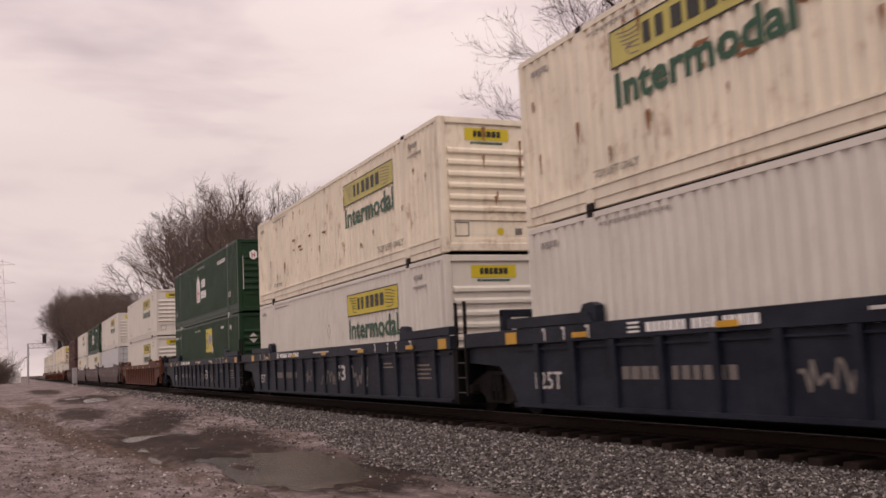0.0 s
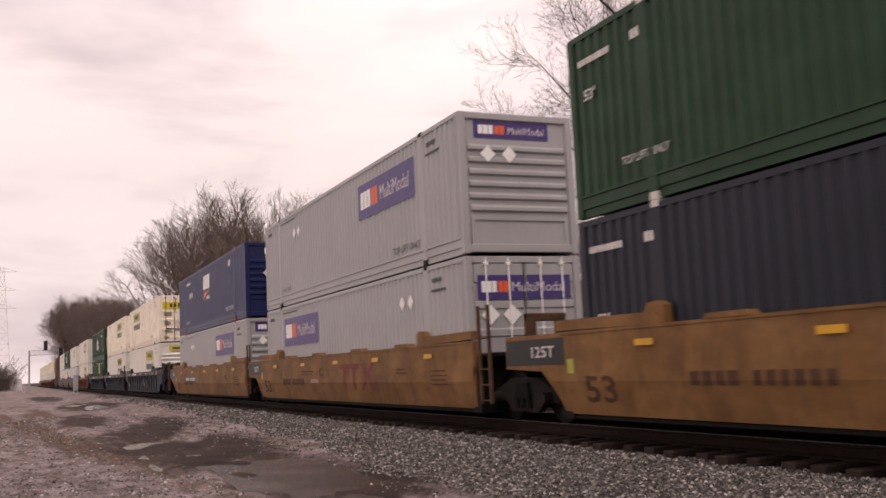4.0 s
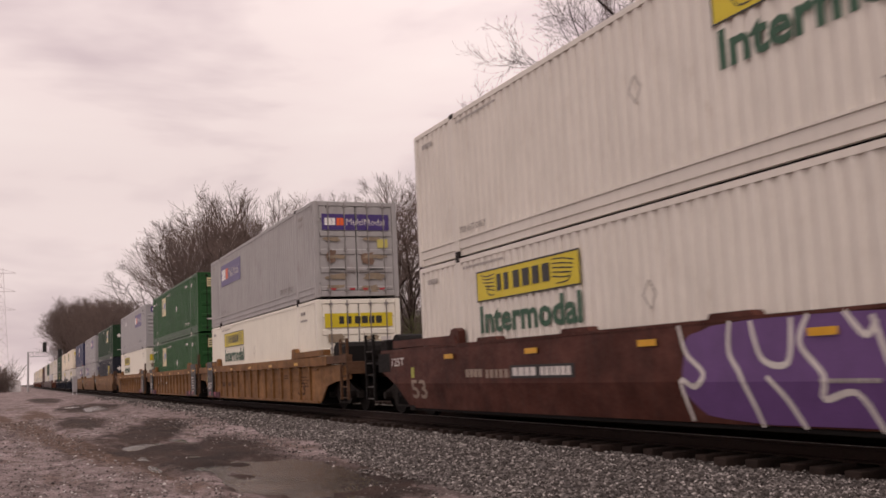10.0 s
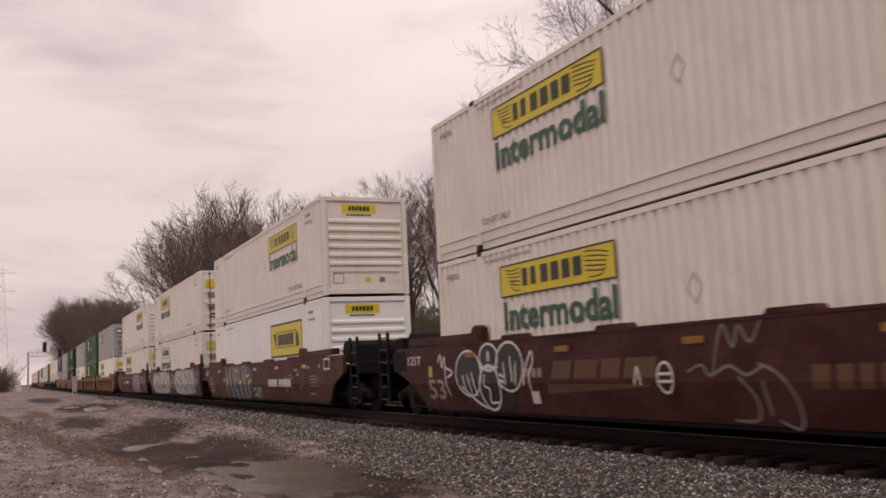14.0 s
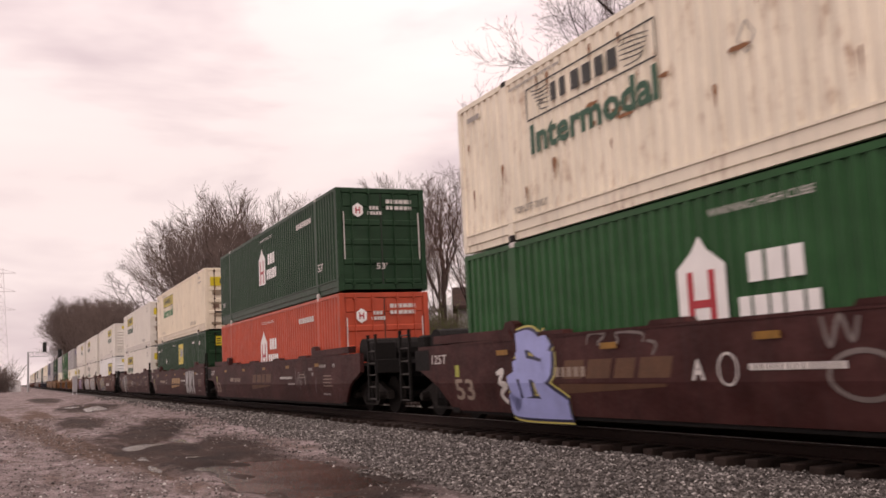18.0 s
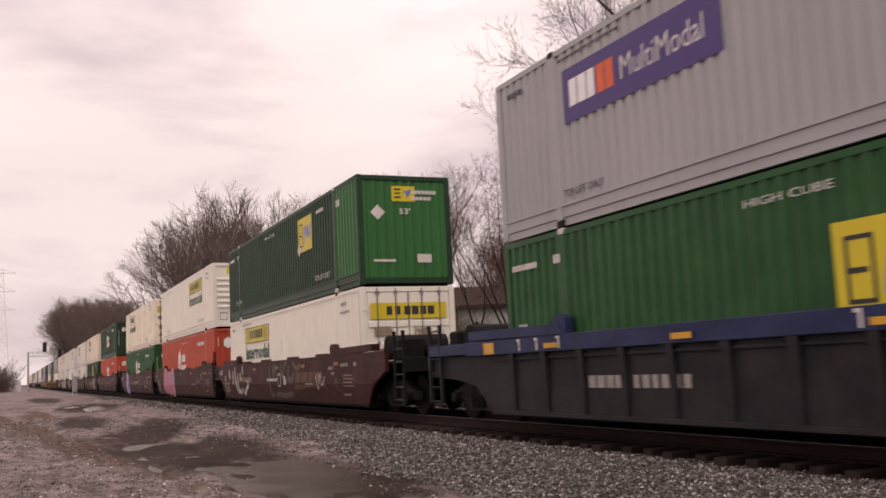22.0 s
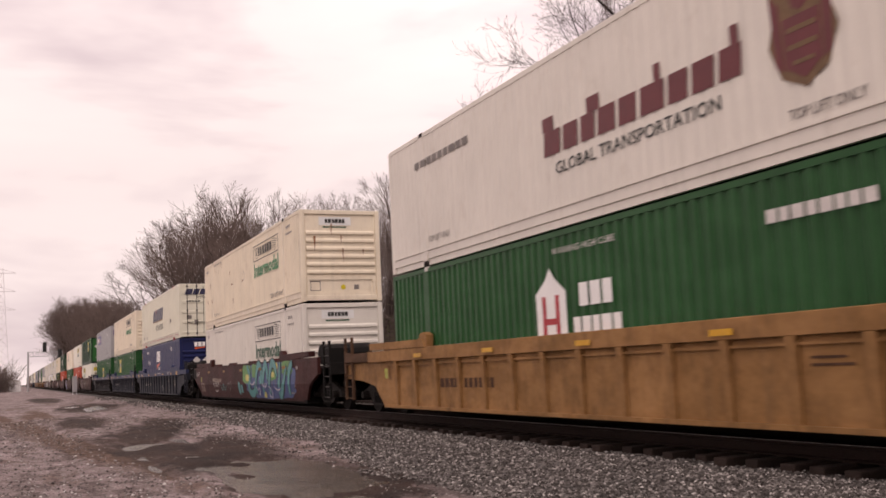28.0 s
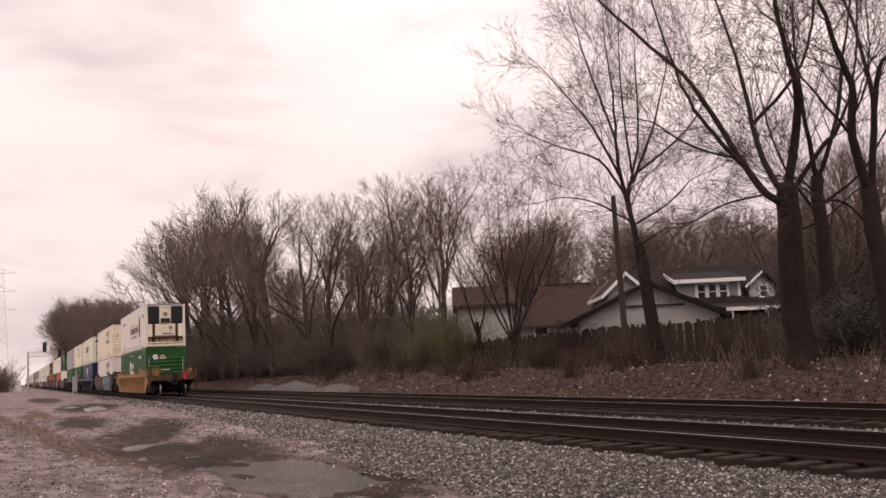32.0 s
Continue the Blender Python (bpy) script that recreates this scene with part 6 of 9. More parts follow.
def art_black(c):
    rounds = ((1.65, 0.92, 0.55, 0.42, 1), (2.52, 1.2, 0.36, 0.24, 2), (3.3, 1.02, 0.5, 0.42, 3), (2.5, 0.66, 0.4, 0.4, 4), (3.0, 0.52, 0.42, 0.24, 5), (2.05, 0.5, 0.35, 0.24, 6))
    p = paint(c, "side", "graffiti", [o for a, b, ra, rb, k in rounds for o in ngon(a, b, ra, rb, 18)], BLACKSPRAY, EDGE, 2, "black round sprayed figures with white outlines")
    brushed(p, "graffiti_line", [ring(a, b, ra, rb) for a, b, ra, rb, k in rounds[:4]], 0.045, OFFWHITE, 3, thin=0)
    brushed(p, "graffiti_line", [[(2.15, 1.02), (2.9, 1.02)], [(2.35, 0.9), (2.3, 0.7), (2.5, 0.62), (2.45, 0.4), (2.75, 0.4)], [(1.4, 0.9), (1.5, 0.62)], [(1.6, 0.92), (1.75, 0.55)], [(1.8, 0.95), (1.95, 0.5)], [(3.1, 1.1), (3.15, 0.7)], [(3.35, 1.2), (3.4, 0.75)], [(3.55, 1.1), (3.5, 0.7)], [(1.3, 0.7), (1.9, 0.4), (2.3, 0.28)],
                                 [(2.9, 0.9), (3.1, 0.85)], [(2.9, 0.8), (3.1, 0.75)], [(2.9, 0.7), (3.1, 0.65)], [(2.48, 1.12), (2.52, 1.3), (2.58, 1.12)], [(3.8, 0.7), (3.9, 1.0), (4.1, 1.25), (4.15, 1.1), (4.0, 0.85), (4.05, 0.6)],
                                 [(0.25, 1.15), (0.4, 1.3), (0.45, 1.05), (0.6, 1.25), (0.62, 0.8), (0.75, 0.5)], [(0.62, 1.05), (0.95, 0.95), (0.7, 0.85)]], 0.05, OFFWHITE, 4, thin=0.3)
    paint(c, "side", "patch", rect(4.0, 4.25, 0.4, 0.6), OFFWHITE, EDGE, 3)
    gold_logo(c, 4.7)
    paint(c, "side", "block_word", blocks(4, 10.2, 11.3, 0.66, 0.92, 0.3, 0.05, 6), FADEGOLD, EDGE, 1)
    q = brushed(c, "tag", [ring(7.65, 0.8, 0.16, 0.2), [(7.5, 0.85), (7.8, 0.85)], [(7.52, 0.75), (7.78, 0.75)], [(6.95, 0.7), (7.03, 0.95), (7.1, 0.7)]], 0.04, OFFWHITE, 2, "small white sprayed roundel", 0.2)
    brushed(q, "tag_line", [[(8.1, 0.86), (8.4, 0.95), (8.55, 0.82), (8.9, 0.93), (9.2, 0.82), (9.5, 0.92), (9.7, 0.84)]], 0.045, GREYSPRAY, 2, thin=0.5)
    brushed(c, "tag", [[(8.6, 0.82), (8.72, 1.2), (8.85, 1.42), (9.0, 1.15), (9.12, 1.4), (9.3, 1.2), (9.5, 1.44)], [(9.4, 0.95), (9.75, 0.8), (9.95, 0.5), (9.9, 0.22), (9.6, 0.3)], [(9.05, 0.8), (9.3, 0.55), (9.25, 0.3), (8.85, 0.28)], [(9.45, 0.75), (9.5, 0.35)]], 0.045, GREYSPRAY, 2, "faint white sprayed outline", 0.3)


def gold_logo(c, a, material=None):
    """Slanted block word over a wedge, in worn gold."""
    paint(c, "side", "block_word", blocks(4, a, a + 2.7, 0.80, 1.08, 0.18, 0.35, 3), material or FADEGOLD, EDGE, 1, "faded gold block word over a wedge")
    paint(c, "side", "word_wedge", poly((a - 0.15, 0.56), (a + 2.6, 0.68), (a + 2.6, 0.72), (a - 0.12, 0.72)), material or FADEGOLD, EDGE, 1)


def art_wine_logo(c):
    gold_logo(c, 6.95, GOLD)
    paint(c, "side", "stencil", words("C", 4.9, 5.12, 0.80, 1.02, 0.02) + blocks(14, 10.0, 11.45, 0.90, 0.97, 0.35), OFFWHITE, EDGE, 2)
    q = brushed(c, "graffiti", [[(11.75, 1.36), (11.85, 0.8), (11.7, 0.35)], [(12.2, 1.4), (12.2, 0.95), (11.9, 0.9), (12.3, 0.35)], [(12.75, 1.4), (12.85, 0.9), (12.6, 0.36)], [(13.3, 1.4), (13.2, 0.95), (12.95, 0.85), (13.35, 0.36)], [(13.8, 1.4), (13.9, 0.8), (13.75, 0.36)]], 0.44, BLACKSPRAY, 2, "pale sprayed letters with dark outlines", 0.1)
    brushed(q, "graffiti_fill", [[(11.75, 1.36), (11.85, 0.8), (11.7, 0.35)], [(12.2, 1.4), (12.2, 0.95), (11.9, 0.9), (12.3, 0.35)], [(12.75, 1.4), (12.85, 0.9), (12.6, 0.36)], [(13.3, 1.4), (13.2, 0.95), (12.95, 0.85), (13.35, 0.36)], [(13.8, 1.4), (13.9, 0.8), (13.75, 0.36)]], 0.36, SILVERSPRAY, 3, thin=0.1)
    brushed(c, "tag", [[(0.75, 1.2), (0.95, 1.35), (1.0, 1.1), (1.3, 1.35), (1.4, 1.15), (1.9, 1.38)]], 0.07, GREYSPRAY, 2, "grey sprayed tag")


def art_wine_plain(c):
    gold_logo(c, 6.4)
    paint(c, "side", "stencil", blocks(14, 10.4, 11.85, 0.90, 0.97, 0.35), OFFWHITE, EDGE, 2)
    brushed(c, "tag", [[(12.2, 1.2), (12.35, 0.7), (12.6, 1.1), (12.8, 0.7)], [(13.2, 1.1), (13.3, 0.7)]], 0.05, GREYSPRAY, 2, "grey sprayed tag")


def art_lilac(c):
    lines = [[(2.3, 1.42), (2.75, 1.44), (3.1, 1.3), (3.35, 1.46)], [(2.15, 0.95), (2.6, 0.98), (3.2, 0.92), (3.3, 1.25)], [(2.05, 0.9), (2.15, 0.5), (2.05, 0.34), (3.8, 0.32)], [(3.0, 0.9), (3.1, 0.6), (3.75, 0.32)], [(2.5, 0.95), (2.55, 0.5)], [(2.4, 1.3), (2.5, 1.05)]]
    p = brushed(c, "graffiti", [[(x + 0.05, z) for x, z in q] for q in lines], 0.50, YELLOWFADE, 2, "lilac sprayed letter with a yellow rim", 0.1)
    brushed(p, "graffiti_shadow", [[(x + 0.05, z) for x, z in q] for q in lines], 0.43, INKBLUE, 3, thin=0.1)
    brushed(p, "graffiti_fill", lines, 0.34, LILAC, 4, thin=0.1)
    brushed(c, "tag", [[(1.5, 0.9), (1.75, 0.95), (1.6, 0.75), (1.85, 0.7), (1.6, 0.55), (1.8, 0.4)]], 0.1, OFFWHITE, 2, "white sprayed curls", 0.2)
    gold_logo(c, 3.75)
    brushed(c, "tag", [[(4.5, 1.3), (4.6, 1.45), (5.0, 1.43), (4.8, 1.3), (5.3, 1.3), (5.3, 1.44), (5.9, 1.4), (5.9, 1.28)], [(6.0, 1.3), (6.2, 1.25), (6.1, 1.1)]], 0.05, GREYSPRAY, 2, "grey sprayed tag")
    paint(c, "side", "stencil", words("A", 6.9, 7.15, 0.76, 1.02, 0.03) + blocks(14, 7.95, 9.4, 0.87, 0.95, 0.35), OFFWHITE, EDGE, 2)
    brushed(c, "round_emblem", [ring(7.58, 0.89, 0.17, 0.19)], 0.03, OFFWHITE, 2, thin=0)
    brushed(c, "tag", [[(9.1, 1.42), (9.2, 1.1), (9.35, 1.42), (9.5, 1.15), (9.6, 1.4)], ring(9.6, 0.8, 0.45, 0.25), ring(10.5, 0.9, 0.4, 0.3), [(11.0, 1.2), (11.1, 0.7), (11.4, 1.1)]], 0.06, GREYSPRAY, 2, "pale sprayed scrawl", 0.2)
    brushed(c, "tag", [[(12.6, 0.7), (13.0, 0.65), (13.3, 0.8), (13.5, 0.62), (14.0, 0.7), (14.2, 1.0), (14.25, 0.65)], [(12.6, 0.6), (14.6, 0.6)], [(14.3, 0.95), (14.7, 0.95)], [(14.3, 0.85), (14.7, 0.85)]], 0.03, OFFWHITE, 2, "thin white tag", 0.2)


GREYSPRAY = surface("faded_grey_spray", (0.17, 0.14, 0.13), 0.6, vary=0.25, scale=4)
OLIVESPRAY = surface("faded_olive_spray", (0.085, 0.072, 0.045), 0.6, vary=0.3, scale=3)


def art_tags(c):
    p = brushed(c, "tag", [[(0.6, 1.3), (0.75, 0.95)], [(1.3, 1.25), (1.35, 0.7)], [(1.7, 1.4), (1.75, 1.0), (2.05, 0.5), (2.2, 0.42)], [(2.2, 1.15), (2.25, 0.6), (2.6, 0.42), (2.7, 0.6)], [(2.6, 1.2), (2.7, 0.9)], [(2.9, 0.6), (3.2, 0.4), (3.5, 0.55), (3.95, 0.7), (3.9, 0.85)], [(3.0, 1.42), (3.1, 1.1)]], 0.13, OFFWHITE, 2, "white dripping sprayed tag", 0.4)
    brushed(p, "tag_drip", [[(2.0, 0.9), (2.05, 0.45)], [(2.45, 1.0), (2.4, 0.5)], [(0.65, 1.0), (0.66, 0.75)]], 0.03, YELLOWFADE, 3)
    brushed(c, "tag", [[(7.2, 1.42), (7.2, 0.85), (7.25, 0.4), (7.6, 0.45)], [(7.6, 1.35), (7.75, 1.0), (7.9, 1.35), (8.1, 1.0)], [(7.8, 0.4), (8.4, 0.42), (8.9, 0.38), (9.5, 0.42), (10.0, 0.45)], [(8.7, 1.4), (8.9, 0.95), (9.2, 1.35), (9.5, 1.4)], [(9.7, 1.3), (9.6, 0.95), (10.0, 0.85), (10.3, 1.1)], [(10.1, 1.4), (10.6, 1.2), (11.0, 1.3)]], 0.17, OLIVESPRAY, 2, "faded olive sprayed piece", 0.3)
    brushed(c, "round_emblem", [ring(8.5, 0.87, 0.2, 0.2)], 0.035, OFFWHITE, 3, thin=0)
    paint(c, "side", "stencil", words("B", 9.05, 9.35, 0.72, 1.0, 0.03) + blocks(14, 6.85, 8.2, 0.84, 0.93, 0.35), OFFWHITE, EDGE, 3)
    gold_logo(c, 10.4)
    brushed(c, "tag", [[(12.6, 1.0), (12.8, 0.6), (13.0, 1.0), (13.2, 0.7), (13.5, 0.95)]], 0.05, OFFWHITE, 2, "white sprayed tag")


def art_teal(c):
    p = paint(c, "side", "graffiti", blob(8.9, 16.0, 0.24, 1.48, 41, 40, 0.08), BLUESPRAY, EDGE, 2, "large blue, teal and green sprayed piece with curling letters")
    paint(p, "side", "graffiti_patch", blob(8.5, 9.9, 0.75, 1.47, 42) + blob(10.0, 10.8, 0.95, 1.47, 43) + blob(12.6, 13.6, 0.85, 1.47, 44) + blob(14.2, 15.6, 1.0, 1.47, 47), LEAFSPRAY, EDGE, 3)
    paint(p, "side", "graffiti_patch", blob(9.0, 9.6, 0.85, 1.1, 45) + blob(12.9, 13.3, 0.95, 1.15, 46) + blob(11.6, 12.0, 0.28, 0.5, 48) + blob(13.4, 13.8, 1.2, 1.45, 49), YELLOWFADE, EDGE, 4)
    lines = [[(9.3, 1.4), (9.7, 1.1), (9.75, 0.85), (9.5, 0.55), (9.9, 0.4), (10.5, 0.55), (10.3, 0.75)], [(10.7, 0.4), (10.75, 1.0), (11.1, 1.4), (11.5, 1.25), (11.45, 0.85), (11.2, 1.0)], [(11.7, 0.4), (11.75, 0.9), (12.1, 1.42), (12.4, 1.1), (12.3, 0.9)],
             [(12.6, 0.4), (12.7, 1.0), (13.0, 1.4), (13.4, 1.35), (13.7, 1.0)], [(14.1, 1.45), (14.0, 1.0), (13.85, 0.4), (14.4, 0.7), (14.9, 1.3)], [(15.1, 0.4), (15.2, 1.1), (15.6, 1.4)]]
    brushed(p, "graffiti_outline", lines, 0.38, BLACKSPRAY, 5, thin=0.5)
    brushed(p, "graffiti_line", lines, 0.28, TEAL, 6, thin=0.5)
    curls = [[(10.6, 0.75), (10.9, 0.55), (11.2, 0.6), (11.15, 0.4), (10.95, 0.42)], [(12.5, 0.7), (12.9, 0.5), (12.8, 0.32), (12.45, 0.36), (12.5, 0.52)], [(9.8, 0.8), (10.2, 0.72), (10.6, 0.85)], [(13.2, 0.7), (13.6, 0.55), (14.1, 0.6)], [(11.6, 0.75), (12.0, 0.65), (12.3, 0.75)]]
    brushed(p, "graffiti_curl", curls, 0.16, LILACBLUE, 7, thin=0.7)
    brushed(p, "graffiti_shine", curls, 0.03, OFFWHITE, 8)
    paint(c, "side", "spray_spot", blob(7.6, 8.0, 0.35, 0.85, 50, 12) + blob(8.05, 8.4, 0.4, 0.75, 51, 12), TEAL, EDGE, 2)
    brushed(c, "tag", [[(2.6, 0.7), (2.8, 0.8), (3.0, 0.6), (3.2, 0.85), (3.5, 0.65), (3.8, 0.85), (3.85, 0.6)], [(2.9, 0.5), (3.3, 0.45), (3.6, 0.55)]], 0.04, OFFWHITE, 2, "thin white tag", 0.2)
    brushed(c, "tag", [[(4.3, 0.75), (4.5, 0.5), (4.8, 0.75), (5.0, 0.5), (5.3, 0.7)]], 0.06, TEAL, 2, "thin teal tag", 0.2)
    brushed(c, "tag", [[(5.5, 0.6), (5.8, 0.8), (6.0, 0.5), (6.2, 0.85), (6.5, 0.6)]], 0.05, GREYSPRAY, 2, "thin grey tag", 0.2)


LILACBLUE = surface("slate_blue_spray", (0.11, 0.13, 0.30), 0.5, vary=0.2)


def art_plate(c):
    p = paint(c, "side", "number_plate", rect(2.9, 5.95, 0.80, 1.06), BLACKSPRAY, EDGE, 2, "black number panel")
    paint(p, "side", "car_number", blocks(4, 3.05, 4.1, 0.86, 1.0) + blocks(6, 4.4, 5.8, 0.86, 1.0), OFFWHITE, EDGE, 3)


WORNRED = surface("worn_red_car_mark", (0.17, 0.022, 0.018), 0.6, vary=0.3, scale=3)


def art_red_mark(c):
    p = paint(c, "side", "block_mark", rect(8.6, 10.15, 1.07, 1.2), WORNRED, EDGE, 1, "large worn red block mark")
    paint(p, "side", "mark_bar", rect(8.85, 9.08, 0.55, 1.07), WORNRED, EDGE, 1)
    paint(p, "side", "mark_bar", rect(9.6, 9.83, 0.55, 1.07), WORNRED, EDGE, 1)
    paint(p, "side", "mark_bar", poly((10.2, 0.55), (10.45, 0.55), (11.3, 1.2), (11.05, 1.2)) + poly((10.25, 1.2), (10.5, 1.2), (11.3, 0.55), (11.05, 0.55)), WORNRED, EDGE, 1)
    paint(c, "side", "stencil", words("C", 6.7, 7.0, 0.9, 1.14, 0.02), RUSTBROWN, EDGE, 1)
    paint(c, "side", "data_lines", rect(4.9, 6.1, 1.04, 1.07) + rect(5.0, 5.9, 0.96, 0.98), RUSTBROWN, EDGE, 1)
    paint(c, "side", "bare_patch", blob(5.75, 6.6, 0.72, 0.84, 4, 14), FADEDINK, EDGE, 1)


def art_white_boxes(c):
    x = (-OUT + 0.085, HL)
    marks = [[(a, 1.08), (a + 0.15, 1.0), (a + 0.3, 1.08), (a + 0.5, 0.99), (a + 0.62, 1.06)] for a in (10.4, 11.45, 12.3)] + [[(a, 0.96), (a + 0.6, 0.93)] for a in (10.5, 11.5, 12.4)]
    paint(c, "side", "tag", [o for q in marks for o in ribbon(q, 0.045, 0.2)], FADEDINK, x, 2, "pale chalked tags")
    for a in (0.2, 15.2):
        paint(c, "side", "data_panel", rect(a, a + 0.9, 0.3, 1.18), BLACKSPRAY, x, 1)


def art_chalk(c):
    x = (-OUT + 0.085, HL)
    paint(c, "side", "tag", [o for q in ([(2.0, 1.12), (2.4, 1.1), (2.2, 0.95), (2.4, 0.98)], [(3.0, 1.12), (3.1, 0.8), (3.4, 1.1), (3.2, 0.75), (3.7, 0.66)], [(4.0, 1.15), (4.2, 1.0), (4.5, 1.12)], [(4.0, 0.98), (4.55, 0.98)]) for o in ribbon(q, 0.035, 0.2)], OFFWHITE, x, 2, "white chalked tags")
    paint(c, "side", "scorch", ribbon([(6.0, 1.15), (6.2, 0.92), (6.4, 0.82), (6.7, 0.95), (6.95, 1.15)], 0.08, 0.6), RUSTBROWN, x, 2, "dark curved stain")
    # glint inside the stain, painted as a small white rectangle
    paint(c, "side", "scorch_glint", rect(6.3, 6.48, 0.80, 0.88), SIGNWHITE, x, 3)


def art_tail(c):
    """The last car: flag, tail device and cut lever."""
    y = -11.4
    f = part("marker_flag", Geo().prism([(0.52, 1.52), (0.74, 1.50), (0.78, 1.02), (0.66, 0.96), (0.56, 1.05)], "y", y - 0.15, y - 0.12), REDFLAG, c, "red marker flag")
    part("flag_staff", Geo().rod((0.5, y - 0.13, 0.7), (0.53, y - 0.13, 1.56), 0.015), CAST, f)
    for sx in (-1, 1):
        part("wheel_tread", Geo().rod((sx * 0.737, -TRUCK_AT - 0.89, 0.45), (sx * 0.828, -TRUCK_AT - 0.89, 0.45), 0.454, 0.444, n=28, caps=False), RAILTOP, c, "polished wheel tread")
    part("tail_device", Geo().box(-0.16, 0.16, -12.1, -11.95, 0.95, 1.35, 0.03), CAST, c, "dark end-of-train device")
    part("cut_lever", Geo().rod((-1.4, y, 0.95), (1.4, y, 0.95), 0.018), CAST, c)


CAR_ART = {-1: art_tail, -2: art_teal, -6: art_tags, -7: art_pink, -8: art_lilac, -9: art_wine_plain, -10: art_wine_logo, -11: art_black,
           -12: art_navy, -13: art_silver, -14: art_violet, -16: art_chalk, -17: art_white_boxes, -19: art_red_mark, -20: art_plate}


# ---- ground ----
# puddle hollows: x, y, half width, half length, slant, depth
POOLS = [(3.95, 14.7, 0.86, 2.45, 0.05, 0.115), (3.0, 16.9, 0.22, 0.8, 0.1, 0.07), (2.82, 24.1, 0.34, 0.8, 0.3, 0.09), (3.82, 24.7, 0.22, 1.2, -0.05, 0.08), (3.35, 20.4, 0.25, 0.8, 0.2, 0.05),
         (4.6, 61.5, 0.62, 4.6, 0.075, 0.10), (3.3, 66.0, 0.40, 2.0, 0.07, 0.09), (2.6, 145.5, 0.45, 3.2, 0.05, 0.10)]
# soaked mud: x, y, half width, half length, slant
MUD = [(4.05, 14.4, 1.25, 4.2, 0.0), (3.3, 18.8, 1.1, 3.2, 0.1), (2.9, 22.0, 1.0, 3.2, 0.1), (4.3, 21.5, 0.8, 3.6, 0.05), (3.2, 28.0, 1.2, 5.5, 0.15), (4.4, 33.0, 0.8, 5.5, 0.1), (2.4, 40.0, 0.9, 7.0, 0.05), (4.0, 62.0, 1.8, 10.0, 0.06), (2.6, 100.0, 1.4, 16.0, 0.0)]
# red-brown clay dragged along the wheel ruts
CLAY = [(1.35, 26.0, 0.55, 7.5, -0.06), (0.4, 38.0, 0.7, 8.0, -0.05), (2.0, 20.0, 0.4, 4.0, -0.05), (1.0, 52.0, 0.7, 9.0, 0.0), (-0.4, 46.0, 0.4, 8.0, -0.03)]


def bed_edge(y):
    return float(np.interp(y, [8, 12, 20, 40, 60], [4.7, 4.8, 5.5, 6.5, 6.7]))


def within(x, y, spots):
    best = 0.0
    for px, py, rx, ry, k in spots:
        best = max(best, 1.0 - 0.6 * (((x - px - k * (y - py)) / rx) ** 2 + ((y - py) / ry) ** 2))
    return max(0.0, best)
WATER_Z = -0.475


def profile(x):
    pts = [(-3000, -0.42), (4.6, -0.42), (5.2, -0.40), (6.9, -0.28), (7.8, -0.29), (10.7, -0.29), (11.5, -0.32), (12.2, -0.31), (12.8, -0.29), (15.6, -0.29), (16.4, -0.36), (17.2, -0.30),
           (19.2, 0.35), (21.0, 0.70), (25.0, 0.75), (60.0, 1.1), (3000, 1.1)]
    return np.interp(x, [p[0] for p in pts], [p[1] for p in pts])


def ground_z(x, y):
    z = float(profile(x))
    if x < 5.0:
        z += 0.035 * noise.noise((x * 0.45, y * 0.16, 2.0)) + 0.026 * noise.noise((x * 1.5, y * 0.6, 5.0)) + 0.012 * noise.noise((x * 4.0, y * 2.4, 7.0))
        if y < 90 and x > -3.5:
            for x0, deep in ((0.1, 0.05), (1.75, 0.06), (-1.6, 0.035)):
                c = x0 + 0.035 * y + 0.5 * noise.noise((x0, y * 0.06, 6.0))
                z += deep * (0.35 * math.exp(-((x - c - 0.4) / 0.16) ** 2) - math.exp(-((x - c) / 0.2) ** 2)) * (0.7 + 0.6 * noise.noise((x0, y * 0.25, 9.0)))
        for px, py, rx, ry, k, deep in POOLS:
            d = ((x - px - k * (y - py)) / rx) ** 2 + ((y - py) / ry) ** 2
            if d < 4.0:
                d += 1.5 * noise.noise((x * 2.6, y * 1.1, 12.0)) + 0.6 * noise.noise((x * 6.0, y * 3.0, 14.0))
                z -= deep * min(1.0, max(0.0, 1 - d / 2.4)) ** 0.8
    elif 16.4 < x < 80:
        z += 0.16 * noise.noise((x * 0.35, y * 0.3, 8.0)) + 0.05 * noise.noise((x * 1.4, y * 1.2, 3.0))
    else:
        z += 0.018 * noise.noise((x * 2.2, y * 1.6, 4.0))
    return z


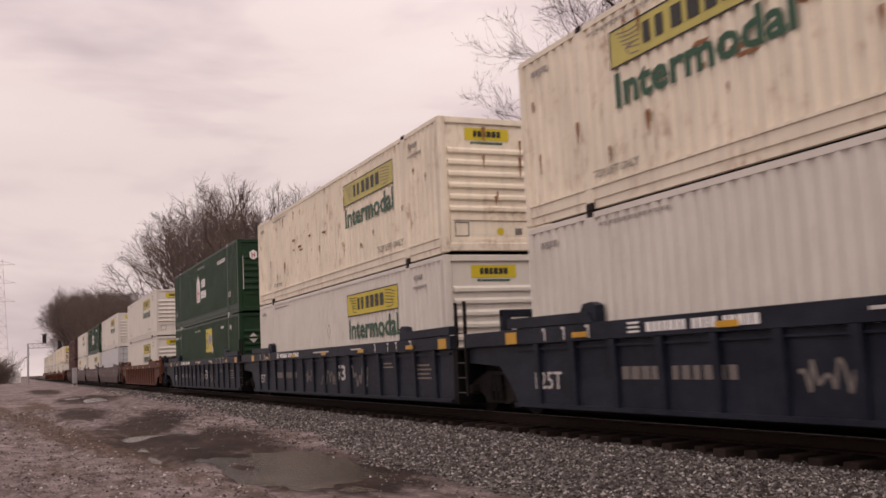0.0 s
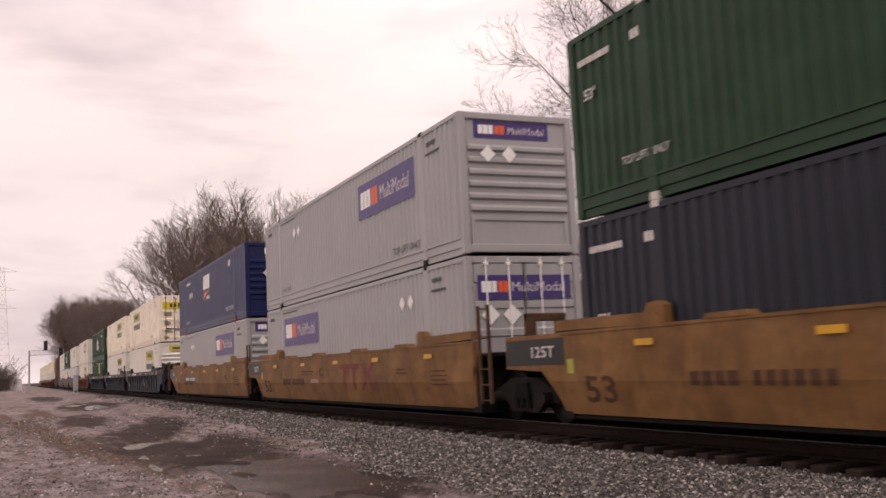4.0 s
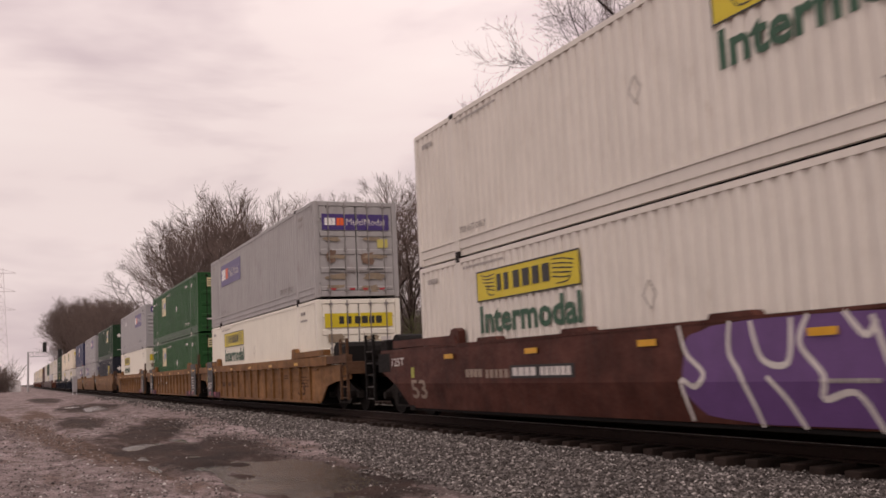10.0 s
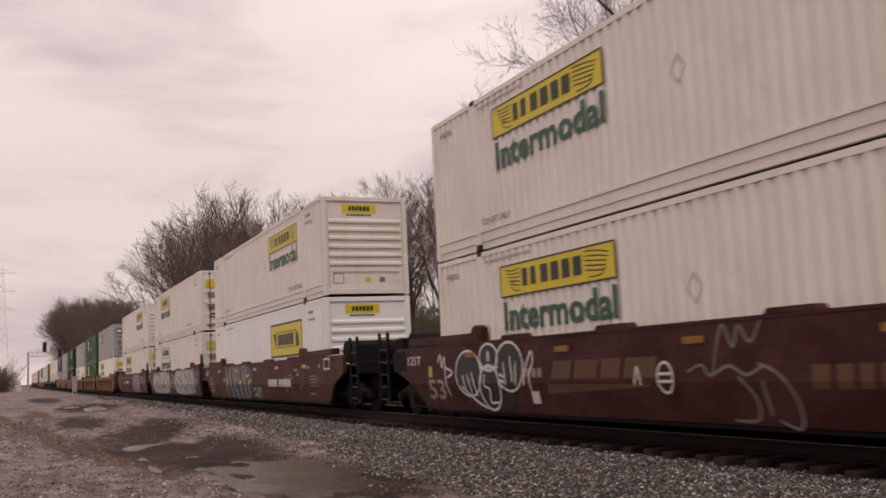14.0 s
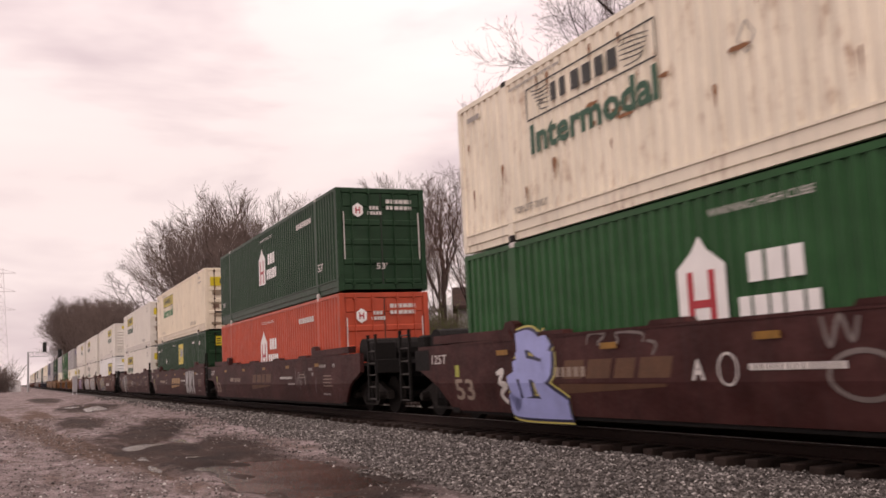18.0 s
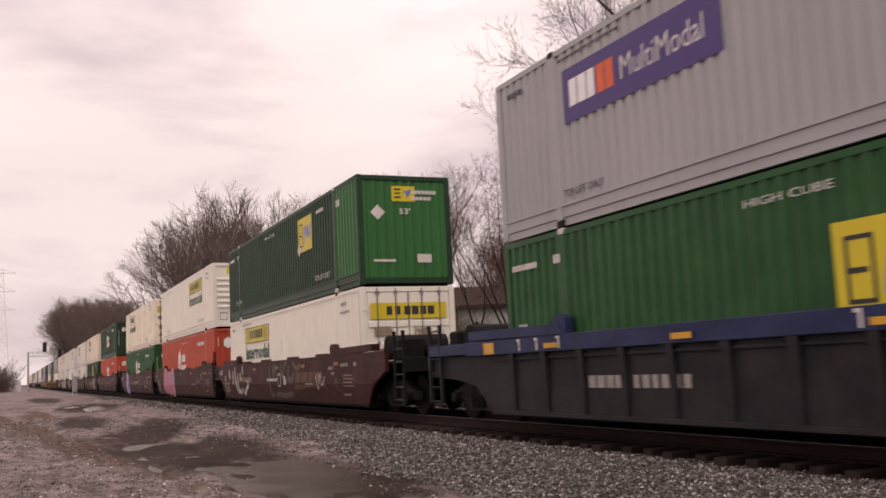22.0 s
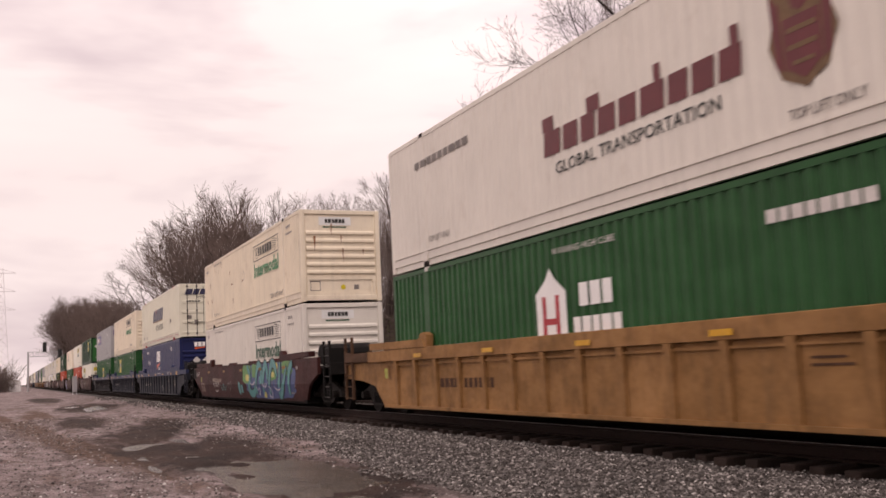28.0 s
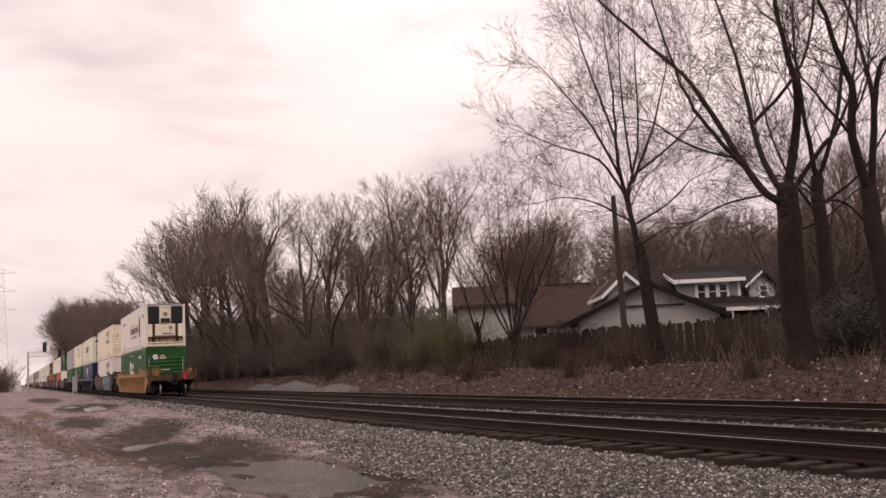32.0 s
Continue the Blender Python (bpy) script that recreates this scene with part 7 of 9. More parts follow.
def build_ground():
    xs = [-2500, -900, -300, -120, -60, -30, -18, -12, -8] + list(np.arange(-6, 8.05, 0.14)) + list(np.arange(8.4, 26, 0.4)) + [27, 29, 32, 36, 42, 50, 60, 80, 130, 300, 900, 2500]
    ys = [-400, -150, -60, -25, -10, -4, 0] + list(np.arange(2, 34, 0.16)) + list(np.arange(34, 80, 0.6)) + list(np.arange(80, 200, 3.0)) + [210, 230, 260, 300, 360, 450, 600, 900, 1500, 3500]
    nx, ny = len(xs), len(ys)
    verts = [(x, y, ground_z(x, y)) for y in ys for x in xs]
    faces = [(j * nx + i, j * nx + i + 1, (j + 1) * nx + i + 1, (j + 1) * nx + i) for j in range(ny - 1) for i in range(nx - 1)]
    me = bpy.data.meshes.new("ground")
    me.from_pydata(verts, [], faces)
    me.polygons.foreach_set("use_smooth", [True] * len(me.polygons))
    wet = me.attributes.new("wet", "FLOAT", "POINT")
    zone = me.attributes.new("zone", "FLOAT_VECTOR", "POINT")
    wv, zv = [], []
    for x, y, z in verts:
        wv.append(within(x, y, MUD) if x < 6 else 0.0)
        stone = min(1.0, max(0.0, (x - bed_edge(y) + 0.35 * noise.noise((x, y * 0.5, 1.0))) / 0.5)) * min(1.0, max(0.0, (17.0 - x) / 0.8))
        litter = min(1.0, max(0.0, (x - 16.4) / 0.8))
        zv += [stone, litter, within(x, y, CLAY) if x < 6 else 0.0]
    wet.data.foreach_set("value", wv)
    zone.data.foreach_set("vector", zv)
    me.materials.append(ground_material())
    tagged(new("ground", me), "rutted wet dirt lot, ballast beds and leaf-strewn bank", "ground", kind="structure")
    for y0, y1 in ((8, 20.5), (20.6, 34), (50, 80), (135, 165)):
        g = Geo().add([(0.0, y0, WATER_Z), (5.3, y0, WATER_Z), (5.3, y1, WATER_Z), (0.0, y1, WATER_Z)], [(0, 1, 2, 3)])
        tagged(new("puddle", g.mesh("puddle", WATER)), "shallow muddy rain puddle in the dirt lot", "puddle", "puddles", "structure")


def ground_material():
    m = bpy.data.materials.new("lot_and_ballast")
    m.use_nodes = True
    n, l = m.node_tree.nodes, m.node_tree.links
    b = n["Principled BSDF"]
    co = n.new("ShaderNodeTexCoord")

    def nz(s, detail=5.0, stretch=(1, 1, 1), kind="ShaderNodeTexNoise"):
        mp = n.new("ShaderNodeMapping")
        mp.inputs["Scale"].default_value = stretch
        l.new(co.outputs["Object"], mp.inputs["Vector"])
        t = n.new(kind)
        t.inputs["Scale"].default_value = s
        if kind == "ShaderNodeTexNoise":
            t.inputs["Detail"].default_value, t.inputs["Roughness"].default_value = detail, 0.65
        l.new(mp.outputs["Vector"], t.inputs["Vector"])
        return t.outputs[0] if kind == "ShaderNodeTexNoise" else t.outputs["Color"]

    def ramp(fac, *stops):
        r = n.new("ShaderNodeValToRGB")
        while len(r.color_ramp.elements) < len(stops):
            r.color_ramp.elements.new(0.5)
        for e, (p, c) in zip(r.color_ramp.elements, stops):
            e.position, e.color = p, (*c, 1)
        l.new(fac, r.inputs["Fac"])
        return r.outputs["Color"]

    def mix(fac, a, c):
        x = n.new("ShaderNodeMix")
        x.data_type = "RGBA"
        l.new(fac, x.inputs[0])
        l.new(a, x.inputs[6])
        l.new(c, x.inputs[7])
        return x.outputs[2]

    def calc(op, a, c=None, k=None):
        x = n.new("ShaderNodeMath")
        x.operation, x.use_clamp = op, op in ("MULTIPLY", "ADD", "SUBTRACT")
        l.new(a, x.inputs[0])
        if c is not None:
            l.new(c, x.inputs[1])
        if k is not None:
            x.inputs[1].default_value = k
        return x.outputs[0]

    zone = n.new("ShaderNodeAttribute")
    zone.attribute_name = "zone"
    wet = n.new("ShaderNodeAttribute")
    wet.attribute_name = "wet"
    sep = n.new("ShaderNodeSeparateXYZ")
    l.new(zone.outputs["Vector"], sep.inputs[0])
    dirt = ramp(nz(0.55, 9, (1, 0.3, 1)), (0.36, (0.108, 0.074, 0.067)), (0.5, (0.21, 0.160, 0.154)), (0.64, (0.36, 0.29, 0.288)))
    grit = ramp(nz(19, 5), (0.36, (0.075, 0.06, 0.057)), (0.52, (0.20, 0.168, 0.163)), (0.70, (0.42, 0.375, 0.37)))
    half = n.new("ShaderNodeValue")
    half.outputs[0].default_value = 0.5
    dry = mix(half.outputs[0], dirt, grit)
    patch = n.new("ShaderNodeMix")
    patch.data_type, patch.blend_type = "RGBA", "MULTIPLY"
    patch.inputs[0].default_value = 1.0
    l.new(dry, patch.inputs[6])
    l.new(ramp(nz(2.4, 8, (1, 0.5, 1)), (0.38, (0.50, 0.46, 0.44)), (0.50, (1.0, 0.98, 0.99)), (0.64, (1.45, 1.43, 1.46))), patch.inputs[7])
    dry = patch.outputs[2]
    och = n.new("ShaderNodeMath")
    och.operation = "MULTIPLY_ADD"
    och.inputs[1].default_value = 0.32
    l.new(sep.outputs["Z"], och.inputs[0])
    l.new(nz(0.9, 7, (1.6, 0.35, 1)), och.inputs[2])
    ochre = ramp(och.outputs[0], (0.53, (0.0, 0.0, 0.0)), (0.72, (1.0, 1.0, 1.0)))
    clay = ramp(nz(7, 6, (1, 0.5, 1)), (0.34, (0.048, 0.027, 0.020)), (0.66, (0.165, 0.108, 0.084)))
    dry = mix(ochre, dry, clay)
    mud = ramp(nz(1.2, 6, (1, 0.5, 1)), (0.35, (0.015, 0.008, 0.006)), (0.65, (0.050, 0.028, 0.0215)))
    spread = n.new("ShaderNodeMapRange")
    for k, v in (("From Min", 0.57), ("From Max", 0.80)):
        spread.inputs[k].default_value = v
    swirl = nz(1.3, 9, (1.6, 0.5, 1))
    add = n.new("ShaderNodeMath")
    add.operation = "MULTIPLY_ADD"
    add.inputs[1].default_value = 0.46
    l.new(wet.outputs["Fac"], add.inputs[0])
    l.new(swirl, add.inputs[2])
    l.new(add.outputs[0], spread.inputs["Value"])
    lot = mix(spread.outputs["Result"], dry, mud)
    stones = ramp(nz(16, 2, kind="ShaderNodeTexVoronoi"), (0.1, (0.026, 0.022, 0.021)), (0.5, (0.070, 0.062, 0.060)), (0.9, (0.155, 0.143, 0.14)))
    leaves = ramp(nz(5, 8), (0.35, (0.016, 0.0095, 0.008)), (0.52, (0.050, 0.028, 0.022)), (0.68, (0.125, 0.074, 0.060)))
    col = mix(sep.outputs["Y"], mix(sep.outputs["X"], lot, stones), leaves)
    l.new(col, b.inputs["Base Color"])
    b.inputs["Specular IOR Level"].default_value = 0.2
    rg = n.new("ShaderNodeMapRange")
    rg.inputs["To Min"].default_value, rg.inputs["To Max"].default_value = 0.95, 0.72
    l.new(calc("MULTIPLY", spread.outputs["Result"], calc("SUBTRACT", half.outputs[0], sep.outputs["X"])), rg.inputs["Value"])
    l.new(rg.outputs["Result"], b.inputs["Roughness"])
    bp = n.new("ShaderNodeBump")
    bp.inputs["Strength"].default_value, bp.inputs["Distance"].default_value = 1.0, 0.05
    l.new(nz(22, 5), bp.inputs["Height"])
    l.new(bp.outputs["Normal"], b.inputs["Normal"])
    return m


WATER = bpy.data.materials.new("muddy_water")
WATER.use_nodes = True
wb = WATER.node_tree.nodes["Principled BSDF"]
wb.inputs["Base Color"].default_value, wb.inputs["Roughness"].default_value = (0.06, 0.045, 0.036, 1), 0.17
wb.inputs["IOR"].default_value = 1.33
wn_, wl_ = WATER.node_tree.nodes, WATER.node_tree.links
ripple, rbump = wn_.new("ShaderNodeTexNoise"), wn_.new("ShaderNodeBump")
ripple.inputs["Scale"].default_value, ripple.inputs["Detail"].default_value = 9.0, 3.0
rbump.inputs["Strength"].default_value, rbump.inputs["Distance"].default_value = 0.7, 0.04
wl_.new(ripple.outputs["Fac"], rbump.inputs["Height"])
silt, tint = wn_.new("ShaderNodeTexNoise"), wn_.new("ShaderNodeValToRGB")
silt.inputs["Scale"].default_value, silt.inputs["Detail"].default_value = 0.75, 5.0
tint.color_ramp.elements[0].position, tint.color_ramp.elements[0].color = 0.42, (0.020, 0.012, 0.0085, 1)
tint.color_ramp.elements[1].position, tint.color_ramp.elements[1].color = 0.70, (0.085, 0.060, 0.049, 1)
place = wn_.new("ShaderNodeTexCoord")
wl_.new(place.outputs["Object"], silt.inputs["Vector"])
wl_.new(place.outputs["Object"], ripple.inputs["Vector"])
wl_.new(silt.outputs["Fac"], tint.inputs["Fac"])
wl_.new(tint.outputs["Color"], wb.inputs["Base Color"])
wl_.new(rbump.outputs["Normal"], wb.inputs["Normal"])


def scatter(name, label, category, spots, material, seed, flat=0.7):
    """Many angular stones in one mesh; spots: x, y, z, size."""
    rng = np.random.default_rng(seed)
    base = np.array([(1, 0, 0), (0, 1, 0), (-1, 0, 0), (0, -1, 0), (0, 0, 1), (0, 0, -1)], float)
    tri = np.array([(0, 1, 4), (1, 2, 4), (2, 3, 4), (3, 0, 4), (1, 0, 5), (2, 1, 5), (3, 2, 5), (0, 3, 5)])
    s = np.asarray(spots)
    k = len(s)
    v = base[None] * rng.uniform(0.55, 1.25, (k, 6, 1)) + rng.uniform(-0.3, 0.3, (k, 6, 3))
    a = rng.uniform(0, 6.28, k)
    c, d = np.cos(a)[:, None], np.sin(a)[:, None]
    x, y = v[..., 0] * c - v[..., 1] * d, v[..., 0] * d + v[..., 1] * c
    v = np.stack([x, y, v[..., 2] * flat], -1) * s[:, 3][:, None, None] + s[:, None, :3]
    f = tri[None] + (np.arange(k) * 6)[:, None, None]
    me = bpy.data.meshes.new(name)
    me.from_pydata(v.reshape(-1, 3).tolist(), [], f.reshape(-1, 3).tolist())
    me.materials.append(material)
    return tagged(new(name, me), label, category, kind="stuff")


def island_material(name, stops, rough=0.95):
    m = bpy.data.materials.new(name)
    m.use_nodes = True
    n, l = m.node_tree.nodes, m.node_tree.links
    g, r = n.new("ShaderNodeNewGeometry"), n.new("ShaderNodeValToRGB")
    while len(r.color_ramp.elements) < len(stops):
        r.color_ramp.elements.new(0.5)
    for e, (p, c) in zip(r.color_ramp.elements, stops):
        e.position, e.color = p, (*c, 1)
    l.new(g.outputs["Random Per Island"], r.inputs["Fac"])
    l.new(r.outputs["Color"], n["Principled BSDF"].inputs["Base Color"])
    n["Principled BSDF"].inputs["Roughness"].default_value = rough
    n["Principled BSDF"].inputs["Specular IOR Level"].default_value = 0.2
    return m


# ---- trees ----
def grow(seed, height, girth, levels=5, fork=0.3, spread=0.75, limbs=6, lean=(0, 0), droop=0.0, dense=1.0, arms=(), bole=0.55):
    """Segments of a bare tree: (from, to, radius, radius, level)."""
    rnd = random.Random(seed)
    segs = []

    def branch(p, d, length, r, level):
        steps = (7, 6, 5, 4, 3, 2)[min(level, 5)]
        kids = (limbs, 6, 5, 4, 3, 0)[min(level, 5)]
        if level == 0 and arms:
            steps = 10
        spots = []
        for i in range(steps):
            wob = (0.02 if arms else 0.06) if level == 0 else 0.12 + 0.02 * level
            d = (d + Vector((rnd.gauss(0, wob), rnd.gauss(0, wob), rnd.gauss(0, wob * 0.6) + (0.07 if level else 0.02) - droop * (level > 1)))).normalized()
            q = p + d * (length / steps)
            r2 = max(r * (1 - 0.62 / steps * (1.0 if level else 0.8)), 0.004)
            segs.append((p, q, r, r2, level))
            spots.append((q, d.copy(), r2, (i + 1) / steps))
            p, r = q, r2
        if level >= levels - 1:
            return
        n = max(2, round(kids * dense))
        lo = fork if level == 0 else 0.22
        if level == 0 and arms:
            for f, side, up, far, thick in arms:
                q, dd, rr, _ = spots[min(steps - 1, int(f * steps))]
                nd = Vector((-0.91 * side, 0.41 * side, up)) + Vector((rnd.gauss(0, 0.12), rnd.gauss(0, 0.12), 0))
                branch(q, nd.normalized(), length * far, rr * thick, 1)
            branch(p, d, length * 0.8, r * 0.9, 1)
            return
        for k in range(n):
            f = lo + (1 - lo) * (k + rnd.uniform(0.2, 0.9)) / n
            q, dd, rr, _ = spots[min(steps - 1, int(f * steps))]
            side = Vector((rnd.gauss(0, 1), rnd.gauss(0, 1), rnd.gauss(0, 0.35)))
            side = (side - dd * side.dot(dd)).normalized()
            a = spread * rnd.uniform(0.65, 1.2)
            nd = (dd * math.cos(a) + side * math.sin(a)).normalized()
            branch(q, nd, length * rnd.uniform(0.5, 0.72) * (1.15 - 0.35 * f), rr * rnd.uniform(0.45, 0.68), level + 1)
        branch(p, d, length * 0.45, r * 0.9, level + 1)

    branch(Vector((0, 0, -0.3)), Vector((lean[0], lean[1], 1)).normalized(), height * bole, girth, 0)
    top = max(s[1].z for s in segs)
    k = height / top
    return [(a * k, b * k, r, r2, lv) for a, b, r, r2, lv in segs]


def tubes(name, segs, material, thick=1.0, least=0.0):
    p, q = np.array([s[0] for s in segs]), np.array([s[1] for s in segs])
    r0, r1 = np.maximum(np.array([s[2] for s in segs]) * thick, least), np.maximum(np.array([s[3] for s in segs]) * thick, least)
    d = q - p
    d /= np.linalg.norm(d, axis=1, keepdims=True) + 1e-9
    ref = np.where(np.abs(d[:, 2:3]) > 0.9, np.array([[1.0, 0, 0]]), np.array([[0, 0, 1.0]]))
    u = np.cross(d, ref)
    u /= np.linalg.norm(u, axis=1, keepdims=True)
    w = np.cross(d, u)
    q = q + d * (r1 * 0.3)[:, None]
    n = 7 if len(segs) < 400 else 3
    an = np.arange(n) * 2 * math.pi / n
    ring = u[:, None] * np.cos(an)[None, :, None] + w[:, None] * np.sin(an)[None, :, None]
    v = np.concatenate([p[:, None] + ring * r0[:, None, None], q[:, None] + ring * r1[:, None, None]], 1)
    i = np.arange(n)
    f = np.stack([i, (i + 1) % n, n + (i + 1) % n, n + i], 1)[None] + (np.arange(len(segs)) * 2 * n)[:, None, None]
    me = bpy.data.meshes.new(name)
    me.from_pydata(v.reshape(-1, 3).tolist(), [], f.reshape(-1, 4).tolist())
    me.polygons.foreach_set("use_smooth", [True] * len(me.polygons))
    me.materials.append(material)
    return me


def tree(label, place, seed, height, girth, twig=TWIGS, bark=BARK, least=0.006, group="bare trees beside the line", **kw):
    segs = grow(seed, height, girth, **kw)
    t = thing("tree", label, "tree", pose(*place), group)
    part("trunk", tubes("trunk", [s for s in segs if s[4] < 2], bark), None, t)
    part("crown", tubes("crown", [s for s in segs if s[4] >= 2], twig, least=least), None, t)
    return t


def limbed(label, place, seed, girth, trunk, reach, limbs, twig=TWIGS, least=0.005):
    """A tree whose main limbs are given across and up as the viewer sees them; the finer branches grow by chance."""
    rnd = random.Random(seed)
    across, away = Vector((0.912, -0.409, 0)), Vector((0.409, 0.912, 0))
    segs = []

    def sprout(p, d, length, r, level):
        steps = (4, 4, 3, 2)[level]
        spots = []
        for i in range(steps):
            w = 0.07 + 0.02 * level
            d = (d + Vector((rnd.gauss(0, w), rnd.gauss(0, w), rnd.gauss(0, w) + 0.05))).normalized()
            q = p + d * (length / steps)
            r2 = max(r * (1 - 0.7 / steps), 0.003)
            segs.append((p, q, r, r2, level + 2))
            spots.append((q, d.copy(), r2))
            p, r = q, r2
        if level == 3:
            return
        for k in range((6, 4, 2)[level]):
            f = 0.12 + 0.88 * (k + rnd.uniform(0.1, 0.9)) / (6, 4, 2)[level]
            q, dd, rr = spots[min(steps - 1, int(f * steps))]
            side = dd.orthogonal().normalized()
            side.rotate(Matrix.Rotation(rnd.uniform(0, 6.28), 3, dd))
            a = rnd.uniform(0.45, 0.85)
            sprout(q, dd * math.cos(a) + side * math.sin(a), length * rnd.uniform(0.45, 0.7) * (1.2 - 0.4 * f), rr * 0.6, level + 1)

    laid = []

    def course(p, way, r, level, taper, kids):
        """A limb through its way-points, with a slight drift in depth."""
        drift = p.dot(away)
        lean = rnd.uniform(-0.35, 0.35) if level else 0.0
        pts = [p]
        for a, u in way:
            drift += lean * (u - pts[-1].z if u > pts[-1].z else 0.4)
            pts.append(across * a + away * drift + Vector((0, 0, u)))
        n, fine = len(pts), []
        for i in range(n - 1):
            p0, p1, p2, p3 = pts[max(0, i - 1)], pts[i], pts[i + 1], pts[min(n - 1, i + 2)]
            for k in range(4):
                t = k / 4
                q = 0.5 * (2 * p1 + (p2 - p0) * t + (2 * p0 - 5 * p1 + 4 * p2 - p3) * t * t + (3 * p1 - p0 - 3 * p2 + p3) * t ** 3)
                fine.append(q + Vector((rnd.gauss(0, 0.02), rnd.gauss(0, 0.02), 0)) * (len(fine) > 0))
        fine.append(pts[-1])
        laid.extend(fine)
        m = len(fine) - 1
        for i in range(m):
            segs.append((fine[i], fine[i + 1], r * (1 - taper * i / m), r * (1 - taper * (i + 1) / m), level))
        for k in range(kids):
            f = 0.18 + 0.82 * (k + rnd.uniform(0.1, 0.9)) / kids
            i = min(m - 1, int(f * m))
            d = (fine[i + 1] - fine[i]).normalized()
            side = d.orthogonal().normalized()
            side.rotate(Matrix.Rotation(rnd.uniform(0, 6.28), 3, d))
            a = rnd.uniform(0.5, 0.95)
            sprout(fine[i + 1], d * math.cos(a) + side * math.sin(a), reach * rnd.uniform(0.4, 0.95) * (1.15 - 0.45 * f), min(0.03, max(0.012, r * (1 - taper * f) * 0.32)), 0)
        sprout(fine[-1], (fine[-1] - fine[-2]).normalized(), reach * 0.5, min(0.02, r * (1 - taper)), 0)
    segs.append((Vector((0, 0, -0.3)), Vector((0, 0, 0.35)), girth * 1.35, girth * 1.02, 0))
    course(Vector((0, 0, 0.3)), trunk, girth * 1.03, 0, 0.3, 0)
    for start, way, r in limbs:
        root = min(laid, key=lambda q: (q.dot(across) - start[0]) ** 2 + (q.z - start[1]) ** 2)
        course(root, way, r * 0.66, 1, 0.85, 2 + 2 * len(way))
    t = thing("tree", label, "tree", pose(*place), "bare trees beside the line")
    part("trunk", tubes("trunk", [s for s in segs if s[4] < 2], BARK), None, t)
    part("crown", tubes("crown", [s for s in segs if s[4] >= 2], twig, least=least), None, t)
    return t


RUSSET = surface("russet_winter_twigs", (0.125, 0.072, 0.058), 0.9, vary=0.25, scale=2, tone=0.2, spec=0.18)


def bush_mesh(name, seed, height, width, stems, material, least=0.006):
    rnd = random.Random(seed)
    segs = []
    for i in range(stems):
        p = Vector((rnd.gauss(0, width * 0.2), rnd.gauss(0, width * 0.2), -0.1))
        d = Vector((rnd.gauss(0, 0.45), rnd.gauss(0, 0.45), 1)).normalized()
        h = height * rnd.uniform(0.5, 1.0)
        for k in range(4):
            d = (d + Vector((rnd.gauss(0, 0.2), rnd.gauss(0, 0.2), rnd.gauss(0, 0.1)))).normalized()
            q = p + d * h / 4
            segs.append((p, q, 0.02 * (1 - k / 5), 0.02 * (1 - (k + 1) / 5), 1))
            for _ in range(3):
                e = (d + Vector((rnd.gauss(0, 0.6), rnd.gauss(0, 0.6), rnd.gauss(0.1, 0.4)))).normalized()
                q2 = q + e * h * rnd.uniform(0.12, 0.3)
                segs.append((q, q2, 0.008, 0.005, 2))
                e2 = (e + Vector((rnd.gauss(0, 0.6), rnd.gauss(0, 0.6), rnd.gauss(0.1, 0.4)))).normalized()
                segs.append((q2, q2 + e2 * h * rnd.uniform(0.08, 0.2), 0.006, 0.004, 3))
            p = q
    return tubes(name, segs, material, least=least), segs


def leaf_mesh(name, seed, segs, material, size, per):
    """Small leaves set along the twigs."""
    rng = np.random.default_rng(seed)
    tw = [s for s in segs if s[4] >= 2]
    k = len(tw) * per
    at = np.repeat(np.array([s[1] for s in tw]), per, 0) + rng.normal(0, size * 2.2, (k, 3))
    a = rng.normal(0, 1, (k, 3))
    a /= np.linalg.norm(a, axis=1, keepdims=True)
    b = np.cross(a, rng.normal(0, 1, (k, 3)))
    b /= np.linalg.norm(b, axis=1, keepdims=True)
    s = size * rng.uniform(0.5, 1.2, (k, 1))
    v = np.stack([at - a * s, at + b * s * 0.45, at + a * s, at - b * s * 0.45], 1)
    me = bpy.data.meshes.new(name)
    me.from_pydata(v.reshape(-1, 3).tolist(), [], np.arange(k * 4).reshape(-1, 4).tolist())
    me.materials.append(material)
    return me


# ---- tracks ----
def build_track(mid, name, label):
    t = thing(name, label, "railway track", kind="structure")
    for s in (-0.755, 0.755):
        x = mid + s
        r = part("rail", Geo().prism([(x - 0.07, -0.178), (x + 0.07, -0.178), (x + 0.07, -0.165), (x + 0.012, -0.145), (x + 0.012, -0.045), (x + 0.034, -0.035), (x + 0.034, -0.004), (x - 0.034, -0.004), (x - 0.034, -0.035), (x - 0.012, -0.045), (x - 0.012, -0.145), (x - 0.07, -0.165)], "y", -80, 900), RAILSTEEL, t)
        part("rail_head", Geo().box(x - 0.028, x + 0.028, -80, 900, -0.004, 0.0), RAILTOP, r)
    return t


